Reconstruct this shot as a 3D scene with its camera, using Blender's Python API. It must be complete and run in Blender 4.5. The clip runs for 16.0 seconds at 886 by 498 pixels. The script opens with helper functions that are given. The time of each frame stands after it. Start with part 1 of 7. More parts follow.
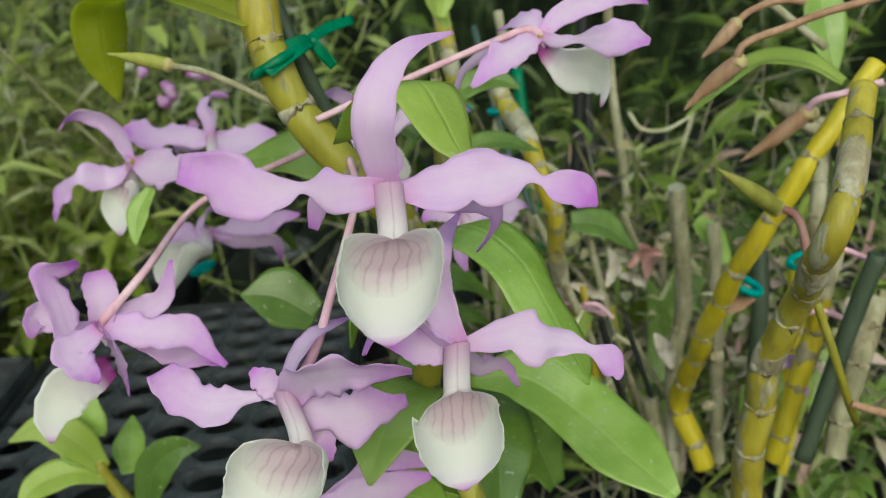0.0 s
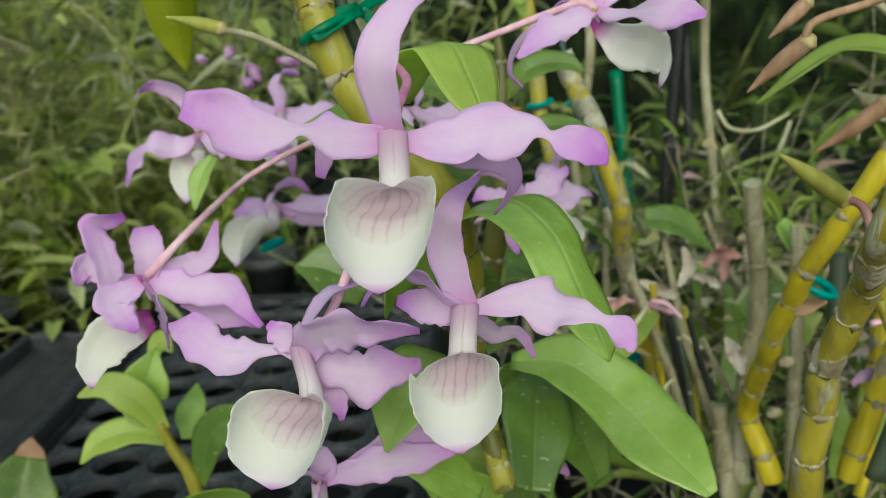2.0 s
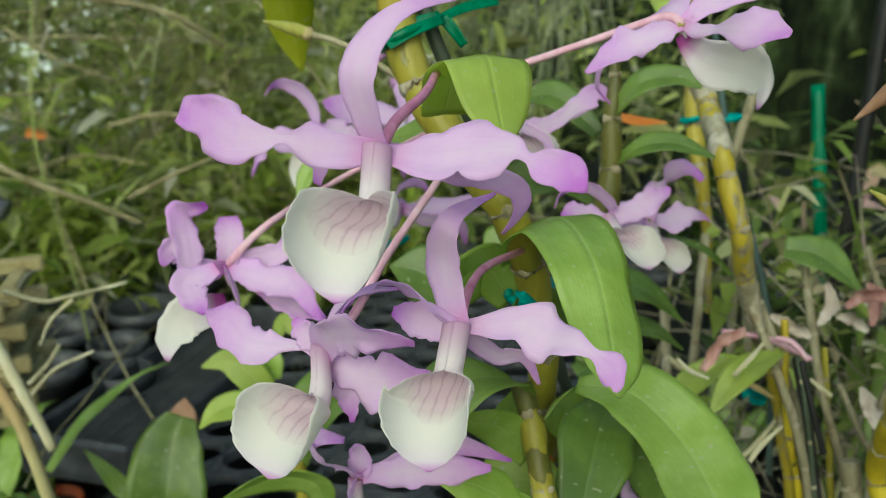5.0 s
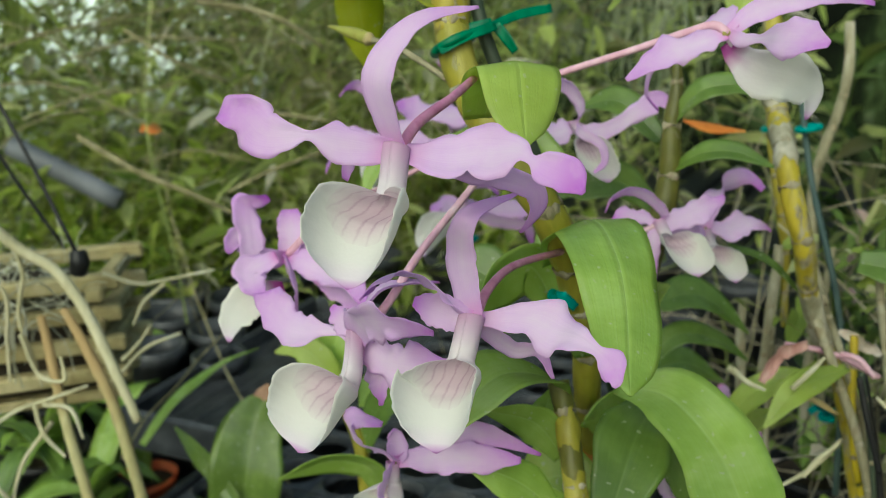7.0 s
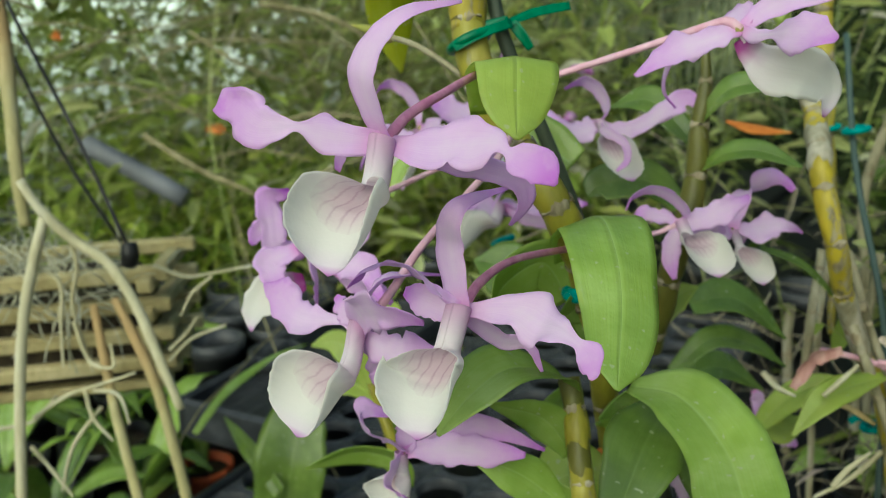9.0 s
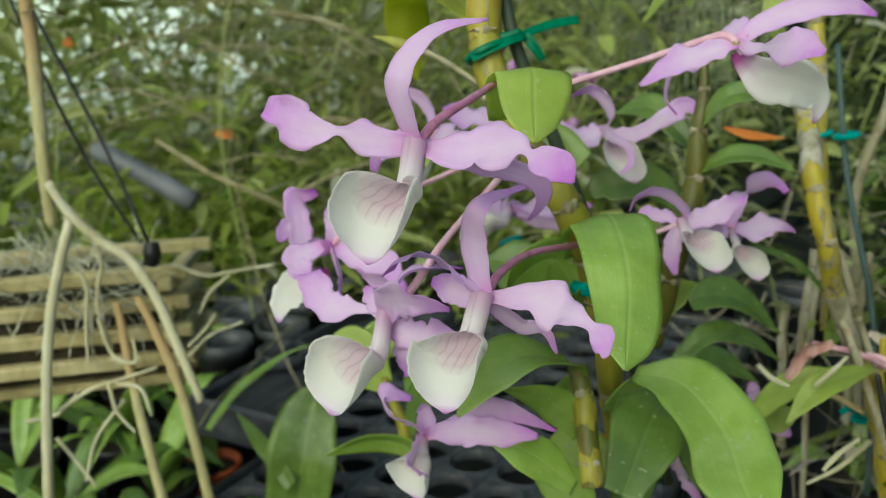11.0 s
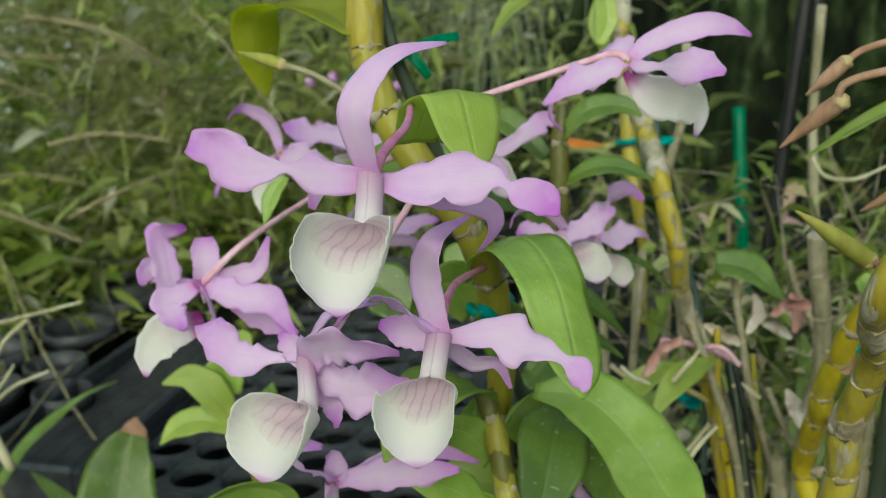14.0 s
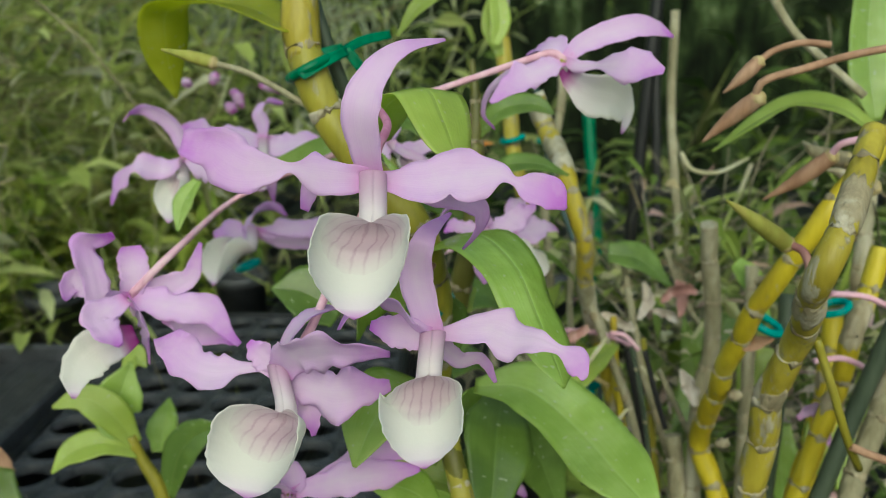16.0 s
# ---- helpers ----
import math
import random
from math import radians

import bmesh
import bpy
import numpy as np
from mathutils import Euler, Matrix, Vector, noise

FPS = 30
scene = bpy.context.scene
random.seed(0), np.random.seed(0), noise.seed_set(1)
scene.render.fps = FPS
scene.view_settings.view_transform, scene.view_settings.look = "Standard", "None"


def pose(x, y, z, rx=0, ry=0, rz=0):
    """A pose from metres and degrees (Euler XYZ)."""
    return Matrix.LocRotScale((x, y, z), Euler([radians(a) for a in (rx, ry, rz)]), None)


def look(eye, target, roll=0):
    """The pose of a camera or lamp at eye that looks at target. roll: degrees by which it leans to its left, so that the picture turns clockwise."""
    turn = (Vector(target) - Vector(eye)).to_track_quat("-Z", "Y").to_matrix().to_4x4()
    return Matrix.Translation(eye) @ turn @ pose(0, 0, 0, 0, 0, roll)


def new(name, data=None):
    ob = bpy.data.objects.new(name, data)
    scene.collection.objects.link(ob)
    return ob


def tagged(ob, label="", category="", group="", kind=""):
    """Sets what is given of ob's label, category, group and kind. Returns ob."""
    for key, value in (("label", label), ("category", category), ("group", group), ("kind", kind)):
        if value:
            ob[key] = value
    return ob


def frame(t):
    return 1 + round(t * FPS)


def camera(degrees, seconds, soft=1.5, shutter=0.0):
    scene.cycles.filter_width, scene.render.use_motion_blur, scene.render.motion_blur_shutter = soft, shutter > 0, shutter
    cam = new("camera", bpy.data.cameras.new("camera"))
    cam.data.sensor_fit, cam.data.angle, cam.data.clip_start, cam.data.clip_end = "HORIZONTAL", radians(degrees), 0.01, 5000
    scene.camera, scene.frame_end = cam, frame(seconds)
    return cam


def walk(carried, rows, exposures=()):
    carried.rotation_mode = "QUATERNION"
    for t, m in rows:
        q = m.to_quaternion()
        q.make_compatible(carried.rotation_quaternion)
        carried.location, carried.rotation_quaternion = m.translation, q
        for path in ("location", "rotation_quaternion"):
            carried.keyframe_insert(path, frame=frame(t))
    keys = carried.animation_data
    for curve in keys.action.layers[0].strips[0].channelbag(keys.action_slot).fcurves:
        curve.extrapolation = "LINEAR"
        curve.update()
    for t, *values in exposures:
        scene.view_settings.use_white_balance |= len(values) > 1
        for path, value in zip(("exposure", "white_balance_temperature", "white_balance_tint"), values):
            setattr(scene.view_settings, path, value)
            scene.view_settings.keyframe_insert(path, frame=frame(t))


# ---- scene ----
# a greenhouse bench of orchids, seen by a camera that arcs round one flower cluster
cam = camera(53.8, 16.0, soft=0.75)
cam.data.dof.use_dof, cam.data.dof.focus_distance, cam.data.dof.aperture_fstop = True, 0.18, 25.0
METRES, EYE, TILT, LEAN, TURN = 0.25, 1.1, -18.0, 3.0, 0.0
ROWS = [
    (0.0, 0.0, 0.0, 0.0, 0.0, 0.0, -0.0),
    (0.5, 0.0064, 0.0222, 0.0036, 4.15, -0.09, -0.89),
    (1.0, 0.0448, 0.0387, 0.014, 4.99, -0.17, -1.6),
    (1.5, 0.0295, 0.055, 0.0059, 5.49, 0.09, -2.33),
    (2.0, 0.079, 0.0175, -0.0398, 7.07, 0.47, -3.04),
    (2.5, 0.1195, 0.0019, -0.0257, 10.64, 0.4, -4.21),
    (3.0, 0.1675, 0.029, -0.0167, 12.67, 0.37, -5.18),
    (3.5, 0.1915, 0.0445, -0.0191, 16.42, 0.02, -6.13),
    (4.0, 0.2056, 0.0534, -0.0166, 18.14, -0.32, -6.88),
    (6.5, 0.3082, 0.0679, -0.006, 26.66, -1.61, -9.68),
    (7.0, 0.3274, 0.0578, -0.005, 28.24, -1.8, -10.21),
    (7.5, 0.3549, 0.0537, -0.0026, 29.39, -1.94, -10.65),
    (8.0, 0.3708, 0.0696, -0.0009, 30.76, -2.12, -10.77),
    (8.5, 0.3897, 0.0991, 0.0011, 31.94, -2.34, -10.8),
    (9.0, 0.3968, 0.084, -0.0019, 33.16, -2.46, -11.08),
    (11.5, 0.4214, -0.0008, -0.0151, 32.79, -1.91, -11.21),
    (12.0, 0.4003, 0.0112, -0.009, 31.66, -1.69, -11.01),
    (12.5, 0.3601, 0.0155, -0.0011, 29.07, -1.16, -10.47),
    (13.0, 0.3208, -0.0163, -0.0063, 25.87, -0.52, -9.52),
    (13.5, 0.2812, -0.0059, -0.0102, 19.87, 0.28, -8.36),
    (14.0, 0.2262, -0.02, -0.0146, 16.43, 0.81, -7.58),
    (14.5, 0.1923, -0.0292, -0.0226, 13.01, 1.24, -6.69),
    (15.0, 0.1578, -0.0424, -0.0261, 11.11, 1.44, -6.22),
    (15.5, 0.1124, -0.0374, -0.0305, 8.07, 1.79, -5.79),
    (16.0, 0.0855, -0.0454, -0.0344, 5.12, 2.19, -5.1),
]
walk(cam, [(t, pose(0, 0, EYE, TILT, LEAN, TURN) @ pose(METRES * x, METRES * y, METRES * z, 90 + pitch, roll, yaw)) for t, x, y, z, yaw, pitch, roll in ROWS], [(0.0, -0.38, 5800, -10), (4.0, -0.37, 5800, -10), (7.5, -0.36, 5800, -10), (11.5, -0.40, 5800, -10), (14.0, -0.42, 5800, -10), (16.0, -0.42, 5800, -10)])

# ---- light: bright overcast sky over the open-sided greenhouse ----
world = bpy.data.worlds.new("sky")
scene.world = world
world.use_nodes = True
wn = world.node_tree.nodes
sky = wn.new("ShaderNodeTexSky")
sky.sky_type, sky.sun_disc, sky.sun_elevation, sky.sun_rotation = "NISHITA", False, radians(38), radians(173)
sky.dust_density, sky.air_density = 6.0, 1.5
world.node_tree.links.new(sky.outputs[0], wn["Background"].inputs[0])
wn["Background"].inputs[1].default_value = 0.14
sun = new("sun", bpy.data.lights.new("sun", "SUN"))
sun.data.energy, sun.data.angle, sun.data.color = 1.5, radians(70), (1.0, 0.98, 0.95)
sun.matrix_world = look((0.3, -2.6, 3.2), (0, 0.3, 1.0))
scene.view_settings.exposure = 0.0


# ---- materials ----
def mat(name, rough=0.5, spec=0.5, metal=0.0):
    m = bpy.data.materials.new(name)
    m.use_nodes = True
    nt = m.node_tree
    b = nt.nodes["Principled BSDF"]
    b.inputs["Roughness"].default_value = rough
    b.inputs["Specular IOR Level"].default_value = spec
    b.inputs["Metallic"].default_value = metal
    return m, nt, b


def link(nt, a, b):
    nt.links.new(a, b)


def node(nt, kind, **values):
    n = nt.nodes.new(kind)
    for key, value in values.items():
        n.inputs[key.replace("_", " ")].default_value = value
    return n


def ramp(nt, fac, stops):
    n = nt.nodes.new("ShaderNodeValToRGB")
    e = n.color_ramp.elements
    while len(e) < len(stops):
        e.new(0.5)
    for el, (p, c) in zip(e, stops):
        el.position, el.color = p, (*c, 1) if len(c) == 3 else c
    link(nt, fac, n.inputs[0])
    return n.outputs[0]


def noise_of(nt, scale, detail=4.0, vec=None, rough=0.6):
    n = node(nt, "ShaderNodeTexNoise", Scale=scale, Detail=detail, Roughness=rough)
    if vec is not None:
        link(nt, vec, n.inputs["Vector"])
    return n.outputs["Fac"]


def math_of(nt, op, a, b=0.0, c=0.0):
    n = nt.nodes.new("ShaderNodeMath")
    n.operation = op
    for i, v in enumerate((a, b, c)):
        if isinstance(v, (int, float)):
            n.inputs[i].default_value = v
        else:
            link(nt, v, n.inputs[i])
    return n.outputs[0]


def mixed(nt, fac, a, b, mode="MIX"):
    n = nt.nodes.new("ShaderNodeMix")
    n.data_type, n.blend_type = "RGBA", mode
    for i, v in ((0, fac), (6, a), (7, b)):
        if isinstance(v, (int, float)):
            n.inputs[i].default_value = v
        elif isinstance(v, tuple):
            n.inputs[i].default_value = (*v, 1)
        else:
            link(nt, v, n.inputs[i])
    return n.outputs[2]


def coords(nt, kind="Object"):
    return nt.nodes.new("ShaderNodeTexCoord").outputs[kind]


def split_uv(nt):
    s = nt.nodes.new("ShaderNodeSeparateXYZ")
    link(nt, coords(nt, "UV"), s.inputs[0])
    return s.outputs[0], s.outputs[1]


def stretched(nt, vec, scale):
    n = nt.nodes.new("ShaderNodeMapping")
    link(nt, vec, n.inputs[0])
    n.inputs["Scale"].default_value = scale
    return n.outputs[0]


def relief(nt, b, height, strength=0.3, distance=0.001):
    n = node(nt, "ShaderNodeBump", Strength=strength, Distance=distance)
    link(nt, height, n.inputs["Height"])
    link(nt, n.outputs[0], b.inputs["Normal"])


def glowing_through(m, nt, b, colour, amount):
    """Thin tissue that lets some light through."""
    t = nt.nodes.new("ShaderNodeBsdfTranslucent")
    link(nt, colour, t.inputs[0])
    x = node(nt, "ShaderNodeMixShader", Fac=amount)
    link(nt, b.outputs[0], x.inputs[1])
    link(nt, t.outputs[0], x.inputs[2])
    link(nt, x.outputs[0], nt.nodes["Material Output"].inputs[0])
    return m


def random_of(nt, island=False):
    if island:
        return nt.nodes.new("ShaderNodeNewGeometry").outputs["Random Per Island"]
    return nt.nodes.new("ShaderNodeObjectInfo").outputs["Random"]


def petal_material(name, base, body, tip, deep):
    m, nt, b = mat(name, 0.55, 0.3)
    u, v = split_uv(nt)
    along = ramp(nt, u, [(0.0, base), (0.13, body), (0.55, body), (0.82, tuple(0.6 * a + 0.4 * b_ for a, b_ in zip(body, tip))), (1.0, tip)])
    edge = math_of(nt, "MULTIPLY", math_of(nt, "POWER", math_of(nt, "ABSOLUTE", math_of(nt, "MULTIPLY_ADD", v, 2.0, -1.0)), 6.0), 0.28)
    col = mixed(nt, edge, along, deep)
    veins = noise_of(nt, 1.0, 3.0, stretched(nt, coords(nt, "UV"), (1.6, 26.0, 1.0)))
    col = mixed(nt, ramp(nt, veins, [(0.42, (0, 0, 0)), (0.72, (0.3, 0.3, 0.3))]), col, deep)
    blotch = noise_of(nt, 160.0, 3.0, coords(nt))
    col = mixed(nt, ramp(nt, blotch, [(0.35, (0.45, 0.45, 0.45)), (0.62, (0, 0, 0))]), col, (0.88, 0.72, 0.90))
    # paler tissue along the middle of the blade
    mid = math_of(nt, "SUBTRACT", 1.0, math_of(nt, "ABSOLUTE", math_of(nt, "MULTIPLY_ADD", v, 2.0, -1.0)))
    fade = ramp(nt, u, [(0.05, (0, 0, 0)), (0.25, (1, 1, 1)), (0.55, (0.8, 0.8, 0.8)), (0.85, (0, 0, 0))])
    soft_patch = ramp(nt, noise_of(nt, 70.0, 3.0, coords(nt)), [(0.3, (0.3, 0.3, 0.3)), (0.65, (1, 1, 1))])
    col = mixed(nt, math_of(nt, "MULTIPLY", math_of(nt, "MULTIPLY", math_of(nt, "MULTIPLY", mid, fade), soft_patch), 0.75), col, (0.93, 0.84, 0.95))
    hue = nt.nodes.new("ShaderNodeHueSaturation")
    link(nt, math_of(nt, "MULTIPLY_ADD", random_of(nt), 0.2, 0.9), hue.inputs["Saturation"])
    link(nt, col, hue.inputs["Color"])
    col = hue.outputs[0]
    link(nt, col, b.inputs["Base Color"])
    relief(nt, b, math_of(nt, "ADD", veins, math_of(nt, "MULTIPLY", noise_of(nt, 1800.0, 2.0, coords(nt)), 0.5)), 0.2, 0.0005)
    return glowing_through(m, nt, b, col, 0.44)


def lip_material(name, inner, base=(0.74, 0.50, 0.70)):
    m, nt, b = mat(name, 0.6, 0.3)
    u, v = split_uv(nt)
    w = math_of(nt, "MULTIPLY_ADD", v, 2.0, -1.0)
    body = ramp(nt, u, [(0.0, (0.70, 0.40, 0.64) if inner > 0.5 else base), (0.1, (0.80, 0.66, 0.78) if base[1] > 0.3 else (0.50, 0.12, 0.42)), (0.22, (0.92, 0.88, 0.90)), (0.5, (0.90, 0.89, 0.83)), (0.8, (0.91, 0.90, 0.87)), (0.93, (0.92, 0.86, 0.92)), (0.975, (0.76, 0.52, 0.80)), (1.0, (0.60, 0.24, 0.66))])
    # the veined throat: veins spread less than the blade does
    spread = ramp(nt, u, [(0.30, (0.30, 0.30, 0.30)), (0.36, (0.55, 0.55, 0.55)), (0.45, (0.82, 0.82, 0.82)), (0.62, (1, 1, 1))])
    side = math_of(nt, "MULTIPLY", w, spread)
    du = math_of(nt, "DIVIDE", math_of(nt, "SUBTRACT", u, 0.42), 0.29)
    dv = math_of(nt, "DIVIDE", side, 0.66)
    wob = math_of(nt, "MULTIPLY", noise_of(nt, 9.0, 2.0, coords(nt, "UV")), 0.35)
    r = math_of(nt, "ADD", math_of(nt, "ADD", math_of(nt, "MULTIPLY", du, du), math_of(nt, "MULTIPLY", dv, dv)), wob)
    throat = ramp(nt, math_of(nt, "POWER", r, 0.5), [(0.3, (1, 1, 1)), (0.6, (0.72, 0.72, 0.72)), (0.85, (0.32, 0.32, 0.32)), (1.0, (0.1, 0.1, 0.1)), (1.2, (0, 0, 0))])
    col = mixed(nt, math_of(nt, "MULTIPLY", throat, 0.66 * inner), body, (0.66, 0.43, 0.58))
    bend = math_of(nt, "MULTIPLY_ADD", noise_of(nt, 4.0, 3.0, stretched(nt, coords(nt, "UV"), (3, 3, 1))), 0.07, math_of(nt, "SUBTRACT", side, 0.035))
    fan = math_of(nt, "DIVIDE", bend, math_of(nt, "MULTIPLY_ADD", u, 1.5, 0.1))
    lines = math_of(nt, "POWER", math_of(nt, "ABSOLUTE", math_of(nt, "SINE", math_of(nt, "MULTIPLY", fan, 18.0))), 16.0)
    col = mixed(nt, math_of(nt, "MULTIPLY", math_of(nt, "MULTIPLY", lines, throat), 0.42 * inner), col, (0.36, 0.14, 0.30))
    if inner < 0.5:
        back_ = ramp(nt, math_of(nt, "ABSOLUTE", w), [(0.05, (1, 1, 1)), (0.5, (0, 0, 0))])
        low_ = ramp(nt, u, [(0.02, (1, 1, 1)), (0.3, (0, 0, 0))])
        col = mixed(nt, math_of(nt, "MULTIPLY", math_of(nt, "MULTIPLY", back_, low_), 0.75), col, (0.50, 0.14, 0.46))
    link(nt, col, b.inputs["Base Color"])
    relief(nt, b, noise_of(nt, 900.0, 2.0, coords(nt)), 0.2, 0.0004)
    return glowing_through(m, nt, b, col, 0.5)


def leaf_material(name, body, pale, dark, gloss=0.36, through_amount=0.38):
    m, nt, b = mat(name, gloss, 0.5)
    u, v = split_uv(nt)
    uvs = coords(nt, "UV")
    streak = noise_of(nt, 1.0, 4.0, stretched(nt, uvs, (1.2, 34.0, 1.0)))
    col = mixed(nt, ramp(nt, streak, [(0.35, (0, 0, 0)), (0.7, (0.28, 0.28, 0.28))]), body, pale)
    patch = noise_of(nt, 45.0, 3.0, coords(nt))
    col = mixed(nt, ramp(nt, patch, [(0.40, (0.6, 0.6, 0.6)), (0.58, (0, 0, 0))]), col, dark)
    # lighter patches paint a sheen into the blade's colour
    col = mixed(nt, ramp(nt, patch, [(0.54, (0, 0, 0)), (0.72, (0.45, 0.45, 0.45))]), col, pale)
    mid = ramp(nt, math_of(nt, "ABSOLUTE", math_of(nt, "SUBTRACT", v, 0.5)), [(0.0, (0.8, 0.8, 0.8)), (0.03, (0, 0, 0))])
    col = mixed(nt, math_of(nt, "MULTIPLY", mid, 0.45), col, pale)
    spots = noise_of(nt, 420.0, 1.0, coords(nt))
    col = mixed(nt, ramp(nt, spots, [(0.69, (0, 0, 0)), (0.76, (0.5, 0.5, 0.5))]), col, (0.62, 0.66, 0.45))
    hue = nt.nodes.new("ShaderNodeHueSaturation")
    link(nt, math_of(nt, "MULTIPLY_ADD", random_of(nt), 0.3, 0.88), hue.inputs["Value"])
    link(nt, col, hue.inputs["Color"])
    col = hue.outputs[0]
    link(nt, col, b.inputs["Base Color"])
    crease = ramp(nt, math_of(nt, "ABSOLUTE", math_of(nt, "SUBTRACT", v, 0.5)), [(0.0, (0, 0, 0)), (0.05, (1, 1, 1))])
    relief(nt, b, math_of(nt, "ADD", math_of(nt, "ADD", math_of(nt, "MULTIPLY", streak, 0.2), math_of(nt, "MULTIPLY", crease, 0.5)), math_of(nt, "MULTIPLY", noise_of(nt, 70.0, 4.0, coords(nt)), 1.4)), 0.5, 0.0014)
    b.inputs["Coat Weight"].default_value, b.inputs["Coat Roughness"].default_value = 0.6, 0.16
    return glowing_through(m, nt, b, col, through_amount)


def stem_material(name, a, c, d, rough=0.5, scale=60.0, bump=0.4, long=0.25):
    m, nt, b = mat(name, rough, 0.3)
    p = coords(nt)
    n1 = noise_of(nt, scale, 5.0, stretched(nt, p, (1, 1, long)))
    n2 = noise_of(nt, scale * 5, 4.0, stretched(nt, p, (1, 1, long * 0.6)))
    col = ramp(nt, n1, [(0.3, a), (0.52, c), (0.72, d)])
    col = mixed(nt, ramp(nt, n2, [(0.5, (0, 0, 0)), (0.75, (0.5, 0.5, 0.5))]), col, a)
    link(nt, col, b.inputs["Base Color"])
    relief(nt, b, n2, bump, 0.0012)
    return m


def foliage_material(name, stops, through_amount=0.3, rough=0.5):
    m, nt, b = mat(name, rough, 0.35)
    col = ramp(nt, random_of(nt, True), stops)
    n = noise_of(nt, 30.0, 3.0, coords(nt))
    col = mixed(nt, ramp(nt, n, [(0.35, (0.2, 0.2, 0.2)), (0.6, (0, 0, 0))]), col, (0.05, 0.08, 0.02))
    drift = noise_of(nt, 5.0, 2.0, coords(nt))
    col = mixed(nt, ramp(nt, drift, [(0.52, (0, 0, 0)), (0.64, (0.45, 0.45, 0.45))]), col, (0.20, 0.16, 0.07))
    col = mixed(nt, ramp(nt, drift, [(0.36, (0.5, 0.5, 0.5)), (0.47, (0, 0, 0))]), col, (0.34, 0.44, 0.05))
    link(nt, col, b.inputs["Base Color"])
    return glowing_through(m, nt, b, col, through_amount)


PETAL = petal_material("petal_tissue", (0.82, 0.34, 0.74), (0.86, 0.62, 0.93), (0.64, 0.18, 0.80), (0.70, 0.36, 0.84))
PETAL_DEEP = petal_material("deep_petal_tissue", (0.55, 0.15, 0.50), (0.50, 0.12, 0.50), (0.42, 0.06, 0.42), (0.40, 0.05, 0.40))
LIP, LIPBACK = lip_material("lip_inside", 1.0), lip_material("lip_outside", 0.08)
LIPSIDE = lip_material("lip_with_dark_base", 0.08, (0.34, 0.02, 0.26))
COLUMN = stem_material("column_tissue", (0.66, 0.46, 0.62), (0.74, 0.64, 0.71), (0.76, 0.71, 0.74), 0.6, 300.0, 0.1)
PEDICEL = stem_material("pink_stalk", (0.62, 0.32, 0.42), (0.74, 0.46, 0.56), (0.80, 0.62, 0.66), 0.45, 140.0, 0.2)
ROSESTALK = stem_material("rose_stalk", (0.52, 0.16, 0.30), (0.68, 0.28, 0.44), (0.76, 0.44, 0.56), 0.45, 140.0, 0.2)
DARKSTALK = stem_material("brown_stalk", (0.28, 0.12, 0.10), (0.36, 0.17, 0.15), (0.42, 0.24, 0.2), 0.5, 140.0, 0.2)
LEAF = leaf_material("bright_leaf", (0.42, 0.59, 0.11), (0.58, 0.74, 0.28), (0.29, 0.45, 0.06), 0.27, 0.42)
LEAFPALE = leaf_material("pale_leaf", (0.52, 0.64, 0.13), (0.62, 0.74, 0.24), (0.42, 0.54, 0.08), 0.32, 0.55)
# leaf copy made yellower and brighter, with light from behind in its colour
LEAFBACKLIT = leaf_material("backlit_leaf", (0.62, 0.66, 0.04), (0.70, 0.76, 0.16), (0.50, 0.56, 0.02), 0.34, 0.7)
LEAFMID = leaf_material("middle_leaf", (0.22, 0.34, 0.05), (0.34, 0.48, 0.12), (0.13, 0.22, 0.03), 0.3, 0.4)
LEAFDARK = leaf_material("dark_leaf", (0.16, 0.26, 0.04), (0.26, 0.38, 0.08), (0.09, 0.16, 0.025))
def cane_material(name, a, c, d, scurf, amount):
    """A jointed orchid cane with grey remains of old sheaths, in patches drawn out along it."""
    m, nt, b = mat(name, 0.42, 0.4)
    p = coords(nt)
    n1 = noise_of(nt, 60.0, 4.0, stretched(nt, p, (1, 1, 0.25)))
    n2 = noise_of(nt, 320.0, 5.0, stretched(nt, p, (1, 1, 0.12)))
    n3 = noise_of(nt, 150.0, 6.0, stretched(nt, p, (1, 1, 0.3)), 0.75)
    col = ramp(nt, n1, [(0.3, a), (0.52, c), (0.72, d)])
    col = mixed(nt, ramp(nt, n2, [(0.5, (0, 0, 0)), (0.72, (0.45, 0.45, 0.45))]), col, a)
    patch = ramp(nt, n3, [(0.62 - amount, (0, 0, 0)), (0.68 - amount, (0.9, 0.9, 0.9))])
    col = mixed(nt, patch, col, mixed(nt, ramp(nt, n2, [(0.4, (0, 0, 0)), (0.65, (1, 1, 1))]), scurf, (0.20, 0.17, 0.11)))
    link(nt, col, b.inputs["Base Color"])
    link(nt, math_of(nt, "MULTIPLY_ADD", patch, 0.4, 0.4), b.inputs["Roughness"])
    relief(nt, b, math_of(nt, "ADD", n2, patch), 0.5, 0.0008)
    return m


